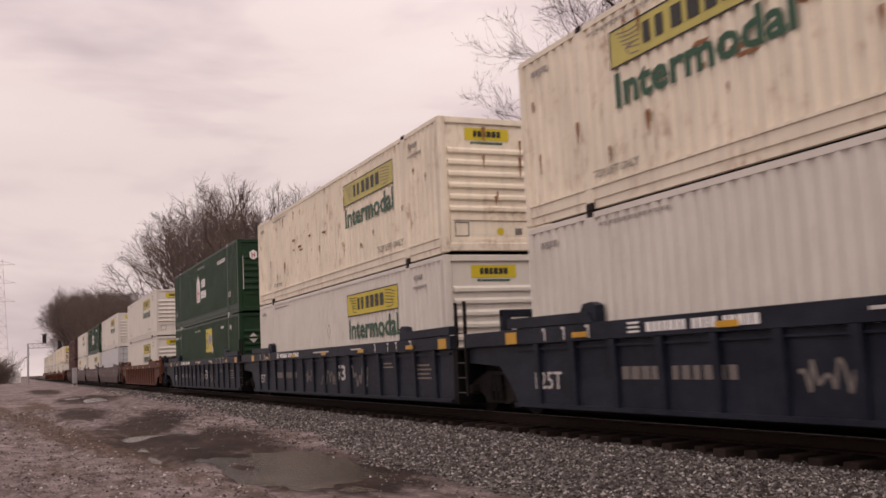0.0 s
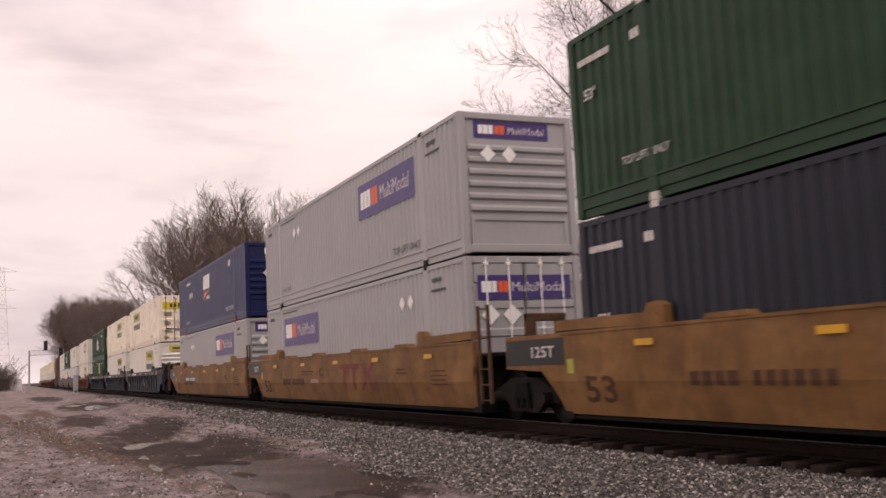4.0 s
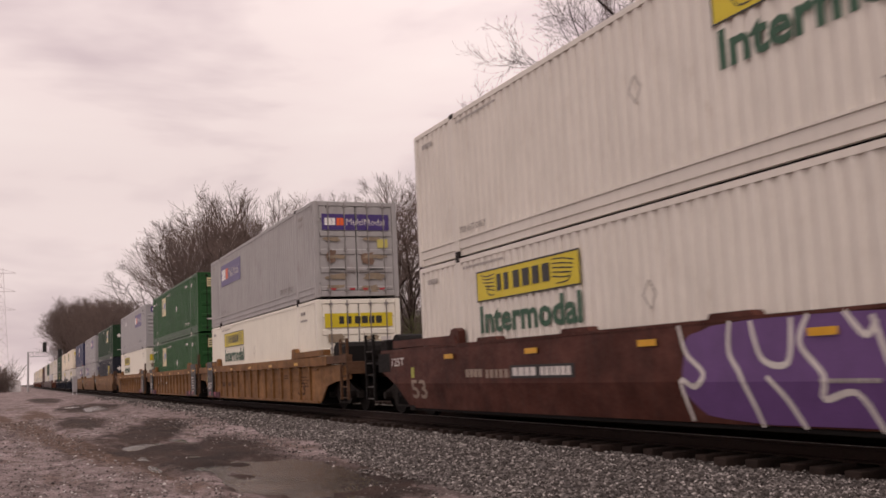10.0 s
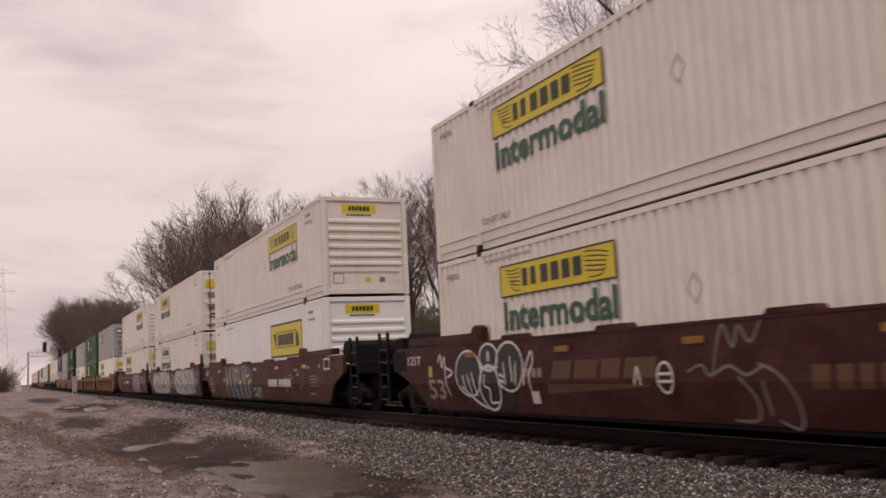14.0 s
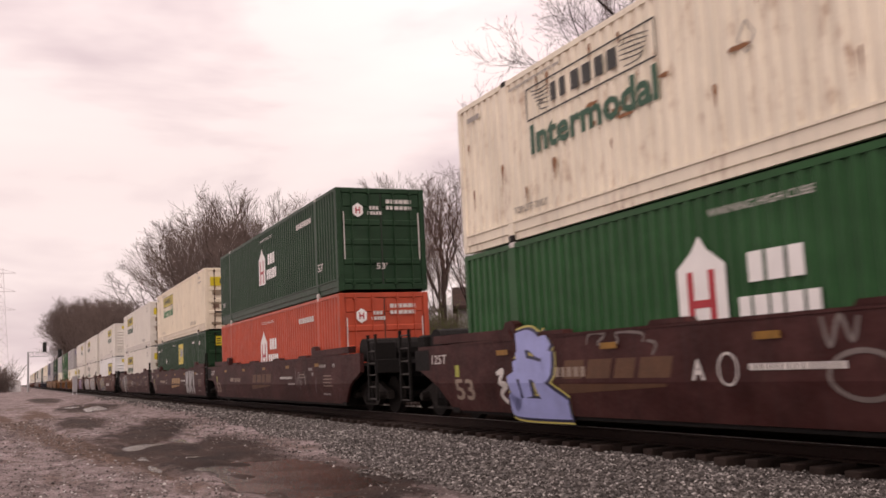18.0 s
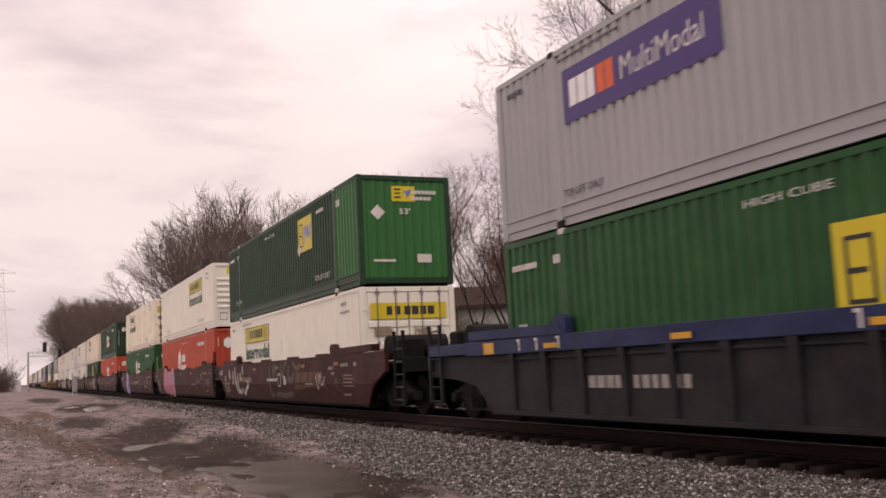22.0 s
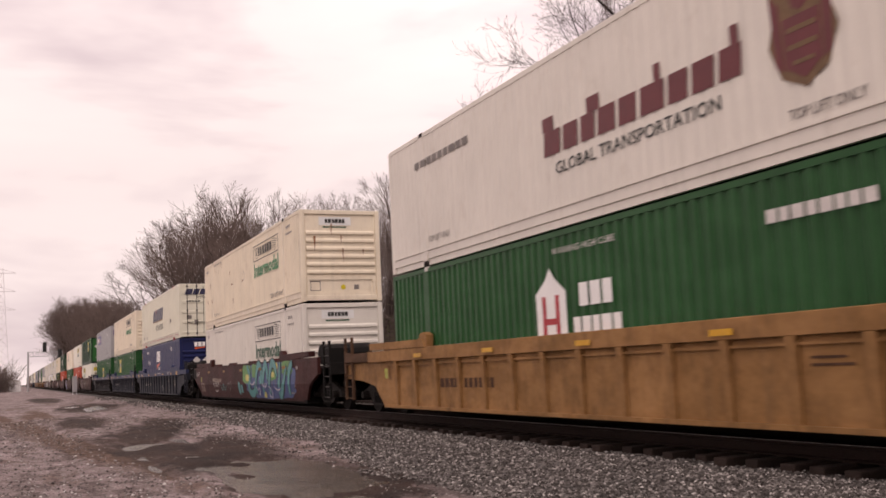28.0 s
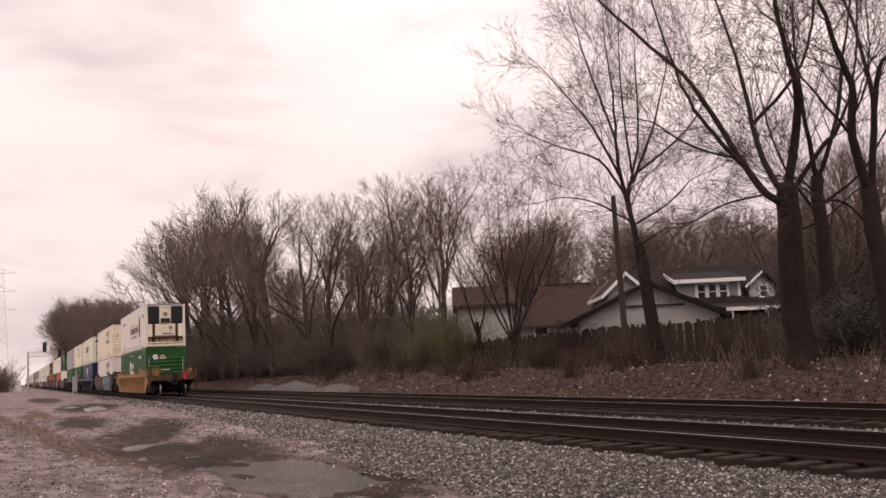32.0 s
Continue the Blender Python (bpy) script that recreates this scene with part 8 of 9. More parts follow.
def build_ties(track, mid, seed):
    rnd = random.Random(seed)
    meshes = []
    for k in range(5):
        h = 0.11 + 0.006 * k
        meshes.append(fixed(Geo().box(-1.29 - rnd.uniform(0, 0.06), 1.29, -0.112, 0.112, -0.34, -0.185 + rnd.uniform(-0.012, 0.004), 0.012).mesh("tie", TIEWOOD)))
    rest, plates = Geo(), []
    y = -60.0
    while y < 420:
        y += 0.53 + rnd.uniform(-0.03, 0.03)
        a = rnd.gauss(0, 0.8)
        if 4 < y < 72:
            m = pose(mid + rnd.gauss(0, 0.04), y, 0, 0, 0, a)
            tie = part("tie", meshes[rnd.randrange(5)], None, track, m=m)
            plates.append((mid, y))
        else:
            rest.box(mid - 1.3, mid + 1.3, y - 0.11, y + 0.11, -0.34, -0.188)
    g = Geo()
    for x, yy in plates:
        g.box(x - 0.845, x - 0.665, yy - 0.10, yy + 0.10, -0.19, -0.176).box(x + 0.665, x + 0.845, yy - 0.10, yy + 0.10, -0.19, -0.176)
    part("tie_plates", g, RAILSTEEL, track)["kind"] = "stuff"
    ob = part("far_ties", rest, TIEWOOD, track)
    ob["kind"] = "stuff"


def build_stones():
    rng = np.random.default_rng(3)
    spots = []

    def field(n, x0, x1, y0, y1, s0, s1, lift=0.0, power=1.6):
        for _ in range(n):
            y = y0 + (y1 - y0) * rng.random() ** power
            x = rng.uniform(x0, x1)
            if x < bed_edge(y) + 0.5 * noise.noise((x, y * 0.4, 2.0)) and x < 7.4 and rng.random() < 0.9:
                continue
            s = rng.uniform(s0, s1) * (1 + 0.008 * y)
            spots.append((x, y, ground_z(x, y) + s * 0.25 + lift, s))
    field(52000, 4.8, 8.1, 5.0, 36.0, 0.012, 0.030)
    field(5000, 4.3, 5.0, 8.0, 40.0, 0.010, 0.026)
    field(7000, 8.0, 10.6, 4.0, 26.0, 0.018, 0.036, -0.01)
    field(8000, 10.6, 13.0, 6.0, 40.0, 0.02, 0.042)
    field(4000, 13.0, 16.6, 6.0, 40.0, 0.02, 0.042)
    field(6000, 6.0, 8.0, 30.0, 90.0, 0.03, 0.05)
    scatter("ballast_stones", "loose grey crushed ballast stones", "ballast", spots, BALLASTSTONE, 5)
    spots = []
    for _ in range(42000):
        y = 6 + 40 * rng.random() ** 1.8
        x = rng.uniform(-4.5, 4.7)
        if (within(x, y, MUD) > 0.2 and rng.random() < 0.92) or (y > 17 and rng.random() < 0.5):
            continue
        s = (0.005 + 0.021 * rng.random() ** 2.2) * (1 + 0.02 * y)
        spots.append((x, y, ground_z(x, y) + s * 0.2, s))
    scatter("lot_pebbles", "small stones pressed into the dirt lot", "gravel", spots, PEBBLE, 6)


BALLASTSTONE = island_material("crushed_stone", [(0.0, (0.028, 0.023, 0.021)), (0.45, (0.081, 0.071, 0.067)), (0.85, (0.19, 0.172, 0.164)), (0.94, (0.33, 0.30, 0.285)), (1.0, (0.46, 0.43, 0.41))])
PEBBLE = island_material("lot_pebble_stone", [(0.0, (0.04, 0.032, 0.030)), (0.55, (0.15, 0.127, 0.122)), (0.9, (0.30, 0.27, 0.26)), (1.0, (0.55, 0.52, 0.50))])


# ---- trees and brush ----
def bank(x, y):
    return ground_z(x, y) - 0.02


def build_trees():
    big = "tall bare winter tree with a dark trunk"
    # trunk: metres to the viewer's right and up; limbs: where they leave, the way they take, thickness
    limbed(big + " on the bank", (21.0, 21.6, bank(21, 21.6)), 11, 0.42, ((-0.1, 2.3), (-0.05, 4.2), (0.0, 5.2)), 3.4,
           (((-0.1, 4.4), ((-0.8, 5.3), (-1.6, 7.2), (-2.5, 9.1), (-4.4, 11.4), (-6.0, 13.5)), 0.20), ((-0.9, 5.5), ((-1.9, 7.0), (-2.6, 8.2), (-3.2, 10.6), (-3.6, 13.5)), 0.12),
            ((0.0, 4.9), ((-0.5, 6.1), (-0.6, 8.7), (-0.8, 11.0), (-1.3, 15.0)), 0.17), ((0.0, 5.1), ((0.25, 7.4), (-0.1, 8.8), (-0.5, 11.0), (0.2, 16.0)), 0.23),
            ((0.05, 4.8), ((1.2, 6.4), (1.7, 6.9), (2.4, 9.0), (2.8, 12.5)), 0.14), ((-0.2, 7.2), ((0.9, 9.0), (1.3, 11.5), (1.2, 14.5)), 0.1),
            ((-0.7, 5.0), ((-1.8, 4.8), (-2.9, 4.3), (-3.8, 4.4)), 0.06), ((-1.2, 6.3), ((-2.6, 6.6), (-3.9, 7.4), (-4.9, 7.6)), 0.07), ((0.1, 3.9), ((1.0, 4.2), (1.8, 4.9), (2.4, 5.0)), 0.06)))
    limbed(big + " leaning over the bank", (20.8, 18.2, bank(20.8, 18.2)), 23, 0.29, ((0.0, 1.2), (-0.2, 3.4), (-0.25, 4.5)), 3.0,
           (((-0.25, 4.4), ((-0.65, 5.8), (-0.7, 7.2), (-1.15, 8.5), (-1.5, 9.8), (-1.9, 13.5)), 0.21), ((-0.2, 4.3), ((0.0, 6.5), (0.2, 7.6), (0.7, 8.5), (1.5, 11.0)), 0.16),
            ((-0.7, 5.9), ((-1.6, 7.0), (-2.2, 7.9), (-2.5, 9.4)), 0.07), ((0.0, 6.4), ((0.1, 8.6), (-0.2, 11.0), (0.1, 13.5)), 0.1), ((-0.2, 3.5), ((-0.9, 4.2), (-1.6, 4.3), (-2.3, 5.2)), 0.06),
            ((-0.65, 6.2), ((0.0, 7.8), (0.2, 9.9)), 0.06)))
    limbed(big + " behind the fence", (25.85, 25.0, bank(25.85, 25.0)), 31, 0.30, ((-0.1, 3.0), (-0.1, 6.2)), 3.0,
           (((-0.1, 6.0), ((-0.5, 8.0), (-0.9, 11.0), (-1.0, 14.5)), 0.16), ((-0.1, 6.1), ((0.6, 8.2), (0.9, 11.0), (1.6, 14.0)), 0.15), ((-0.1, 4.8), ((-1.3, 6.5), (-2.0, 8.5), (-2.4, 10.5)), 0.1),
            ((-0.1, 5.2), ((1.2, 6.2), (2.2, 8.0), (2.8, 10.0)), 0.1), ((-0.1, 5.6), ((-0.8, 6.2), (-1.8, 6.4), (-2.9, 7.2)), 0.07)))
    limbed("tall bare tree with a wide vase-shaped crown", (24.0, 32.6, bank(24, 32.6)), 5, 0.30, ((-0.2, 2.0), (-0.35, 4.1), (-0.5, 5.0)), 3.1,
           (((-0.45, 4.6), ((-0.7, 5.8), (-1.2, 8.2), (-1.3, 10.3), (-1.6, 13.4)), 0.2), ((-0.35, 4.6), ((-0.7, 7.0), (-0.2, 8.1), (0.9, 10.5), (1.9, 13.9)), 0.19),
            ((-1.0, 7.2), ((-2.0, 8.4), (-3.5, 9.0), (-5.6, 9.9)), 0.1), ((-1.1, 7.8), ((-2.0, 9.6), (-3.2, 11.4), (-4.4, 12.9)), 0.1), ((-1.25, 9.0), ((-2.0, 11.2), (-2.6, 13.0), (-3.0, 14.4)), 0.09),
            ((-0.6, 7.3), ((0.0, 9.8), (0.1, 12.2), (0.2, 14.6)), 0.1), ((-0.3, 7.9), ((-0.6, 10.2), (-0.7, 12.8), (-0.6, 14.9)), 0.09), ((-0.1, 8.3), ((1.6, 9.4), (2.8, 10.8), (3.4, 12.4)), 0.09),
            ((-0.5, 5.8), ((0.9, 6.6), (2.0, 7.6), (3.0, 8.0)), 0.08), ((-0.7, 5.7), ((-2.2, 6.7), (-3.5, 7.0), (-4.6, 6.8)), 0.07), ((-0.4, 4.9), ((0.6, 5.5), (1.5, 5.6), (2.4, 6.3)), 0.05)))
    # many stems from one stool
    rnd = random.Random(8)
    stems = []
    for k in range(8):
        a = -3.1 + 6.2 * k / 7 + rnd.uniform(-0.3, 0.3)
        top = 9.9 - 0.2 * a * a + rnd.uniform(-0.6, 0.3)
        sway = rnd.uniform(-0.3, 0.3)
        stems.append(((0.04 * a, 1.2 + 0.1 * (k % 3)), ((0.22 * a + sway * 0.5, 2.9), (0.45 * a + sway, 4.6), (0.85 * a, 6.6), (a, top)), 0.1))
    limbed("many-stemmed bare tree with upright russet twigs", (24.5, 46.0, bank(24.5, 46)), 8, 0.22, ((0.0, 0.8), (0.0, 1.5)), 3.2, stems, twig=RUSSET)
    limbed("slender forked bare tree beside the fence", (24.2, 49.3, bank(24.2, 49.3)), 9, 0.15, ((-0.1, 1.6), (-0.2, 2.6)), 2.2,
           (((-0.1, 1.7), ((-0.6, 3.4), (-1.0, 5.6), (-1.4, 8.4)), 0.1), ((-0.1, 1.8), ((0.35, 3.6), (0.4, 6.0), (0.9, 8.6)), 0.1), ((-0.3, 4.2), ((-1.5, 6.0), (-2.4, 7.6)), 0.06)), twig=RUSSET)
    kinds = []
    for k in range(5):
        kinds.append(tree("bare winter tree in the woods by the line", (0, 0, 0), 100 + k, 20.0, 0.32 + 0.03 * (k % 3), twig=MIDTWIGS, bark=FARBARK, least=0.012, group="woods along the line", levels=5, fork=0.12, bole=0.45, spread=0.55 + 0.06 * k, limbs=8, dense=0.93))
    rnd = random.Random(4)
    first = set(range(5))

    def plant(x, y, h, k):
        m = pose(x, y, bank(min(x, 79), y), 0, 0, rnd.uniform(0, 360)) @ Matrix.Scale(h / 20.0, 4)
        if k in first:
            first.discard(k)
            kinds[k].matrix_basis = m
        else:
            copy_thing(kinds[k], m)
    spots = [(20.5, 130, 21.5), (20, 124, 22.2), (20.3, 113, 20.4), (20.5, 104.5, 19.5), (21, 92.4, 17.8), (21.5, 87, 16.1), (22, 76, 14.5), (22.5, 72, 13.8), (23, 66.5, 13.0), (24, 63.8, 14.2), (24, 59.5, 12.2), (25, 56.5, 12.3), (20.6, 98, 18.4), (20.2, 118, 20.8)]
    for x, y, h in spots:
        plant(x, y, h, rnd.randrange(5))
    for i in range(12):
        y = 64 + i * 7.6
        plant(rnd.uniform(28, 42), y + rnd.uniform(-2, 2), rnd.uniform(0.62, 0.82) * np.interp(y, [60, 110, 150, 165], [15, 19, 22, 20]), rnd.randrange(5))
    for i in range(47):
        y = 160 + i * 8.4
        plant(rnd.uniform(20.5, 28), y, rnd.uniform(0.95, 1.05) * np.interp(y, [160, 180, 198, 230, 268, 400, 565], [8, 10, 13, 17.5, 21.5, 31, 40]), rnd.randrange(5))
    for i in range(70):
        a = radians(27 + 26 * i / 70 + rnd.uniform(-0.5, 0.5))
        d = rnd.uniform(72, 125)
        plant(d * math.sin(a), d * math.cos(a), rnd.uniform(0.085, 0.125) * d + 2, rnd.randrange(5))
    for x, y, h in ((30.5, 30.0, 9.0), (32.0, 30.5, 8.0), (29.0, 27.6, 8.5), (33.5, 30.6, 9.5), (31.0, 28.4, 8.0)):
        plant(x, y, h, rnd.randrange(5))
    for i in range(9):
        plant(rnd.uniform(-16, -2.5), 245 + 6 * i, rnd.uniform(5.5, 7), rnd.randrange(5))


IVYMESH = []


def build_brush():
    rnd = random.Random(12)
    kinds = []
    for k in range(4):
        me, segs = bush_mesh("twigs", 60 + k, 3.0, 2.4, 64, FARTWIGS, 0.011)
        b = thing("bush", "dense bare brown brush beneath the trees", "bush", group="brush on the bank")
        part("twig_mass", me, None, b)
        part("foliage", leaf_mesh("leaves", 70 + k, segs, BRUSHLEAF, 0.034, 5), None, b)
        kinds.append(b)
    green = []
    for k in range(2):
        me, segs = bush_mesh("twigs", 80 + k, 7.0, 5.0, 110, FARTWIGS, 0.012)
        b = thing("bush", "bush with fresh olive-green spring buds", "bush", group="budding bushes")
        part("twig_mass", me, None, b)
        part("foliage", leaf_mesh("leaves", 90 + k, segs, BUD, 0.06, 10), None, b)
        green.append(b)
    used = set()

    def put(b, x, y, s):
        if (0.318 < x / y < 0.362 and x < 28.5 and y < 88) or (0.44 < x / y and 48 < y < 70 and s > 0.7 and x < 35):
            return
        m = pose(x, y, bank(x, y), 0, 0, rnd.uniform(0, 360)) @ Matrix.Scale(s, 4)
        if b.name in used:
            copy_thing(b, m)
        else:
            used.add(b.name)
            b.matrix_basis = m
    for i in range(62):
        y = 63 + i * 1.9
        put(kinds[i % 4], rnd.uniform(20.5, 26), y, rnd.uniform(0.7, 1.3) * np.interp(y, [52, 100, 190], [0.9, 1.3, 1.7]))
    for i in range(54):
        y = 62 + i * 2.3
        put(kinds[i % 4], rnd.uniform(25, 31), y, rnd.uniform(1.2, 1.9) * np.interp(y, [60, 80, 110, 190], [0.75, 1.0, 1.25, 1.5]))
    for i in range(24):
        y = 84 + i * 5.3
        put(kinds[i % 4], rnd.uniform(33, 44), y, rnd.uniform(1.5, 2.2) * np.interp(y, [60, 110, 190], [0.8, 1.1, 1.4]))
    for i in range(16):
        put(kinds[i % 4], -22 + i * 1.3, 246 + 5 * (i % 3), rnd.uniform(1.3, 1.9))
    for i, (x, y, s) in enumerate([(24.5, 55, 0.55), (24.3, 53, 0.45), (23.3, 55.4, 0.6), (24.6, 60.4, 0.8), (29.6, 92, 1.35), (31.5, 93, 1.5), (33.5, 94, 1.35), (35.0, 94, 1.2), (26.6, 90, 0.8), (28.0, 92.5, 0.9),
                                   (30.5, 74, 0.9), (31, 71, 1.0), (27, 63, 0.7), (24.5, 58, 0.6), (42, 100, 1.2), (31.5, 68, 1.0)]):
        put(green[i % 2], x, y, s)
    for i in range(26):
        a = radians(39 + 15 * i / 26)
        d = rnd.uniform(74, 90)
        put(kinds[i % 4], d * math.sin(a) + 4, d * math.cos(a), rnd.uniform(1.2, 2.0))
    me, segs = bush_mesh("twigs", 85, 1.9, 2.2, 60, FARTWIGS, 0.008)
    for i, (x, y) in enumerate(((25.0, 22.0), (25.2, 19.8), (24.9, 17.6), (24.6, 38.5), (25.0, 40.2), (25.0, 24.0), (29.5, 27.5), (30.5, 29.0), (31.5, 29.6))):
        b = thing("evergreen_shrub", "dark evergreen shrub against the fence", "shrub", pose(x - 0.8, y, bank(x, y), 0, 0, 70 * i) @ Matrix.Scale(1.0 if x < 26 else 1.9, 4), "evergreen shrubs")
        part("twig_mass", me, None, b)
        part("foliage", leaf_mesh("leaves", 96, segs, IVY, 0.05, 6) if i == 0 else IVYMESH[0], None, b)
        if i == 0:
            IVYMESH.append(b.children[1].data)
    low = []
    for k in range(3):
        me, segs = bush_mesh("twigs", 160 + k, 1.2, 1.6, 40, TWIGS, 0.005)
        b = thing("bush", "low leafless bramble on the bank", "bush", group="brambles on the bank")
        part("twig_mass", me, None, b)
        part("foliage", leaf_mesh("leaves", 170 + k, segs, LITTER, 0.022, 2), None, b)
        low.append(b)
    for i in range(46):
        y = 11 + i * 1.2
        x = rnd.uniform(18.6, 24.8)
        put(low[i % 3], x, y, rnd.uniform(0.5, 0.95) if x < 21.5 else rnd.uniform(0.8, 1.3))
    # stones thrown up on the bank
    spots = []
    for _ in range(900):
        y, x = 9 + 60 * rnd.random() ** 1.3, rnd.uniform(16.8, 21.0)
        spots.append((x, y, bank(x, y) + 0.03, rnd.uniform(0.02, 0.09)))
    scatter("bank_stones", "pinkish stones lying on the leafy bank", "stones", spots, PEBBLE, 16)
    # dry stalks and straw on the bank
    segs = []
    clumps = [(rnd.uniform(19.5, 24.4), 11 + 60 * rnd.random() ** 1.3) for _ in range(60)]
    for _ in range(1300):
        cx, cy = clumps[rnd.randrange(60)]
        y, x = cy + rnd.gauss(0, 0.8), min(24.8, max(17.4, cx + rnd.gauss(0, 0.6)))
        z = bank(x, y)
        h = rnd.uniform(0.2, 0.6) if rnd.random() < 0.8 else rnd.uniform(0.7, 1.5)
        d = Vector((rnd.gauss(0, 0.5), rnd.gauss(0, 0.6), 1)).normalized()
        p = Vector((x, y, z))
        segs.append((p, p + d * h, 0.006, 0.003, 3))
    tagged(new("dry_stalks", tubes("dry_stalks", segs, STRAW, least=0.005)), "dry straw-coloured weed stalks on the bank", "weeds", kind="stuff")
    # fallen leaves and low litter
    k = 16000
    rng = np.random.default_rng(9)
    xs, ys = rng.uniform(16.8, 25.0, k), 9 + 90 * rng.random(k) ** 1.5
    tw = [(Vector((x, y, bank(x, y) + 0.03)), Vector((x, y, bank(x, y) + 0.05)), 0, 0, 2) for x, y in zip(xs, ys)]
    tagged(new("leaf_litter", leaf_mesh("leaf_litter", 4, tw, LITTER, 0.055, 2)), "brown fallen leaves strewn over the bank", "leaf litter", kind="stuff")


LITTER = island_material("fallen_leaf", [(0.0, (0.018, 0.011, 0.008)), (0.6, (0.052, 0.029, 0.021)), (0.92, (0.11, 0.066, 0.05)), (1.0, (0.30, 0.25, 0.23))])


# ---- houses, fence, pole ----
def gable_house(label, x0, x1, y0, y1, z0, eave, ridge, along="y", wall=SIDING, roof=SHINGLE, over=0.45, trim=None):
    """A house with a gable roof, its ridge along x or y."""
    h = thing("house", label, "house", group="houses behind the fence")
    w, trim = 0.2, trim or roof
    part("wall", Geo().box(x0, x0 + w, y0, y1, z0, eave), wall, h)
    part("wall", Geo().box(x1 - w, x1, y0, y1, z0, eave), wall, h)
    part("wall", Geo().box(x0 + w, x1 - w, y0, y0 + w, z0, eave), wall, h)
    part("wall", Geo().box(x0 + w, x1 - w, y1 - w, y1, z0, eave), wall, h)
    mx, my = (x0 + x1) / 2, (y0 + y1) / 2
    if along == "y":
        k = (ridge - eave) / (mx - x0)
        for s, xe in ((-1, x0 - over), (1, x1 + over)):
            ze = eave - over * k
            part("roof", Geo().prism([(xe, ze), (mx, ridge), (mx, ridge + 0.16), (xe, ze + 0.16)], "y", y0 - over, y1 + over), roof, h)
            part("fascia", Geo().box(*sorted((xe, xe + s * 0.03)), y0 - over, y1 + over, ze - 0.06, ze + 0.14), trim, h)
        for y in (y0, y1 - 0.15):
            part("gable", Geo().prism([(x0, eave), (x1, eave), (mx, ridge)], "y", y, y + 0.15), wall, h)
        for y in (y0 - over - 0.04, y1 + over):
            for xe in (x0 - over, x1 + over):
                part("barge_board", Geo().prism([(xe, eave - over * k - 0.04), (mx, ridge - 0.04), (mx, ridge + 0.18), (xe, eave - over * k + 0.18)], "y", y, y + 0.04), trim, h)
    else:
        k = (ridge - eave) / (my - y0)
        for s, ye in ((-1, y0 - over), (1, y1 + over)):
            ze = eave - over * k
            part("roof", Geo().prism([(ye, ze), (my, ridge), (my, ridge + 0.16), (ye, ze + 0.16)], "x", x0 - over, x1 + over), roof, h)
            part("fascia", Geo().box(x0 - over, x1 + over, *sorted((ye, ye + s * 0.03)), ze - 0.06, ze + 0.14), trim, h)
        for x in (x0, x1 - 0.15):
            part("gable", Geo().prism([(y0, eave), (y1, eave), (my, ridge)], "x", x, x + 0.15), wall, h)
        for x in (x0 - over - 0.04, x1 + over):
            for ye in (y0 - over, y1 + over):
                part("barge_board", Geo().prism([(ye, eave - over * k - 0.04), (my, ridge - 0.04), (my, ridge + 0.18), (ye, eave - over * k + 0.18)], "x", x, x + 0.04), trim, h)
    return h


def hip_house(label, x0, x1, y0, y1, z0, eave, ridge, wall, roof, over=0.45):
    """A house under a hipped roof, its ridge along y."""
    h = thing("house", label, "house", group="houses behind the fence")
    w = 0.2
    part("wall", Geo().box(x0, x0 + w, y0, y1, z0, eave), wall, h)
    part("wall", Geo().box(x1 - w, x1, y0, y1, z0, eave), wall, h)
    part("wall", Geo().box(x0 + w, x1 - w, y0, y0 + w, z0, eave), wall, h)
    part("wall", Geo().box(x0 + w, x1 - w, y1 - w, y1, z0, eave), wall, h)
    a0, a1, b0, b1, mx, k = x0 - over, x1 + over, y0 - over, y1 + over, (x0 + x1) / 2, (x1 - x0) / 2
    part("roof", Geo().add([(a0, b0, eave), (a1, b0, eave), (a1, b1, eave), (a0, b1, eave), (mx, y0 + k, ridge), (mx, y1 - k, ridge)], [(0, 1, 4), (1, 2, 5, 4), (2, 3, 5), (3, 0, 4, 5), (3, 2, 1, 0)]), roof, h)
    for g in (Geo().box(a0 - 0.03, a0, b0, b1, eave - 0.12, eave + 0.02), Geo().box(a0, a1, b0 - 0.03, b0, eave - 0.12, eave + 0.02)):
        part("gutter", g, roof, h)
    part("ridge_cap", Geo().box(mx - 0.12, mx + 0.12, y0 + k, y1 - k, ridge - 0.03, ridge + 0.04), roof, h)
    return h


CABINWOOD = surface("brown_cabin_boards", (0.062, 0.045, 0.038), 0.8, vary=0.2, scale=1.0)
GREYSIDING = surface("pale_grey_siding", (0.30, 0.28, 0.27), 0.6, vary=0.08, scale=1.0)


def window(h, x, y, z, w, t, face="x"):
    """A framed window in a wall that faces -x or -y."""
    def b(a0, a1, d0, d1, z0, z1):
        return Geo().box(x + d0, x + d1, y + a0, y + a1, z0, z1) if face == "x" else Geo().box(x + a0, x + a1, y + d0, y + d1, z0, z1)
    n = part("window", b(-w / 2, w / 2, -0.03, 0.0, z - t / 2, z + t / 2), PANEGLASS, h)
    f = 0.07
    for g in (b(-w / 2 - f, w / 2 + f, -0.06, -0.005, z + t / 2, z + t / 2 + f), b(-w / 2 - f, w / 2 + f, -0.08, -0.005, z - t / 2 - f, z - t / 2), b(-w / 2 - f, -w / 2, -0.06, -0.005, z - t / 2, z + t / 2), b(w / 2, w / 2 + f, -0.06, -0.005, z - t / 2, z + t / 2)):
        part("frame", g, TRIMWHITE, n)
    part("sash_bar", b(-w / 2, w / 2, -0.045, -0.03, z - 0.02, z + 0.02), TRIMWHITE, n)


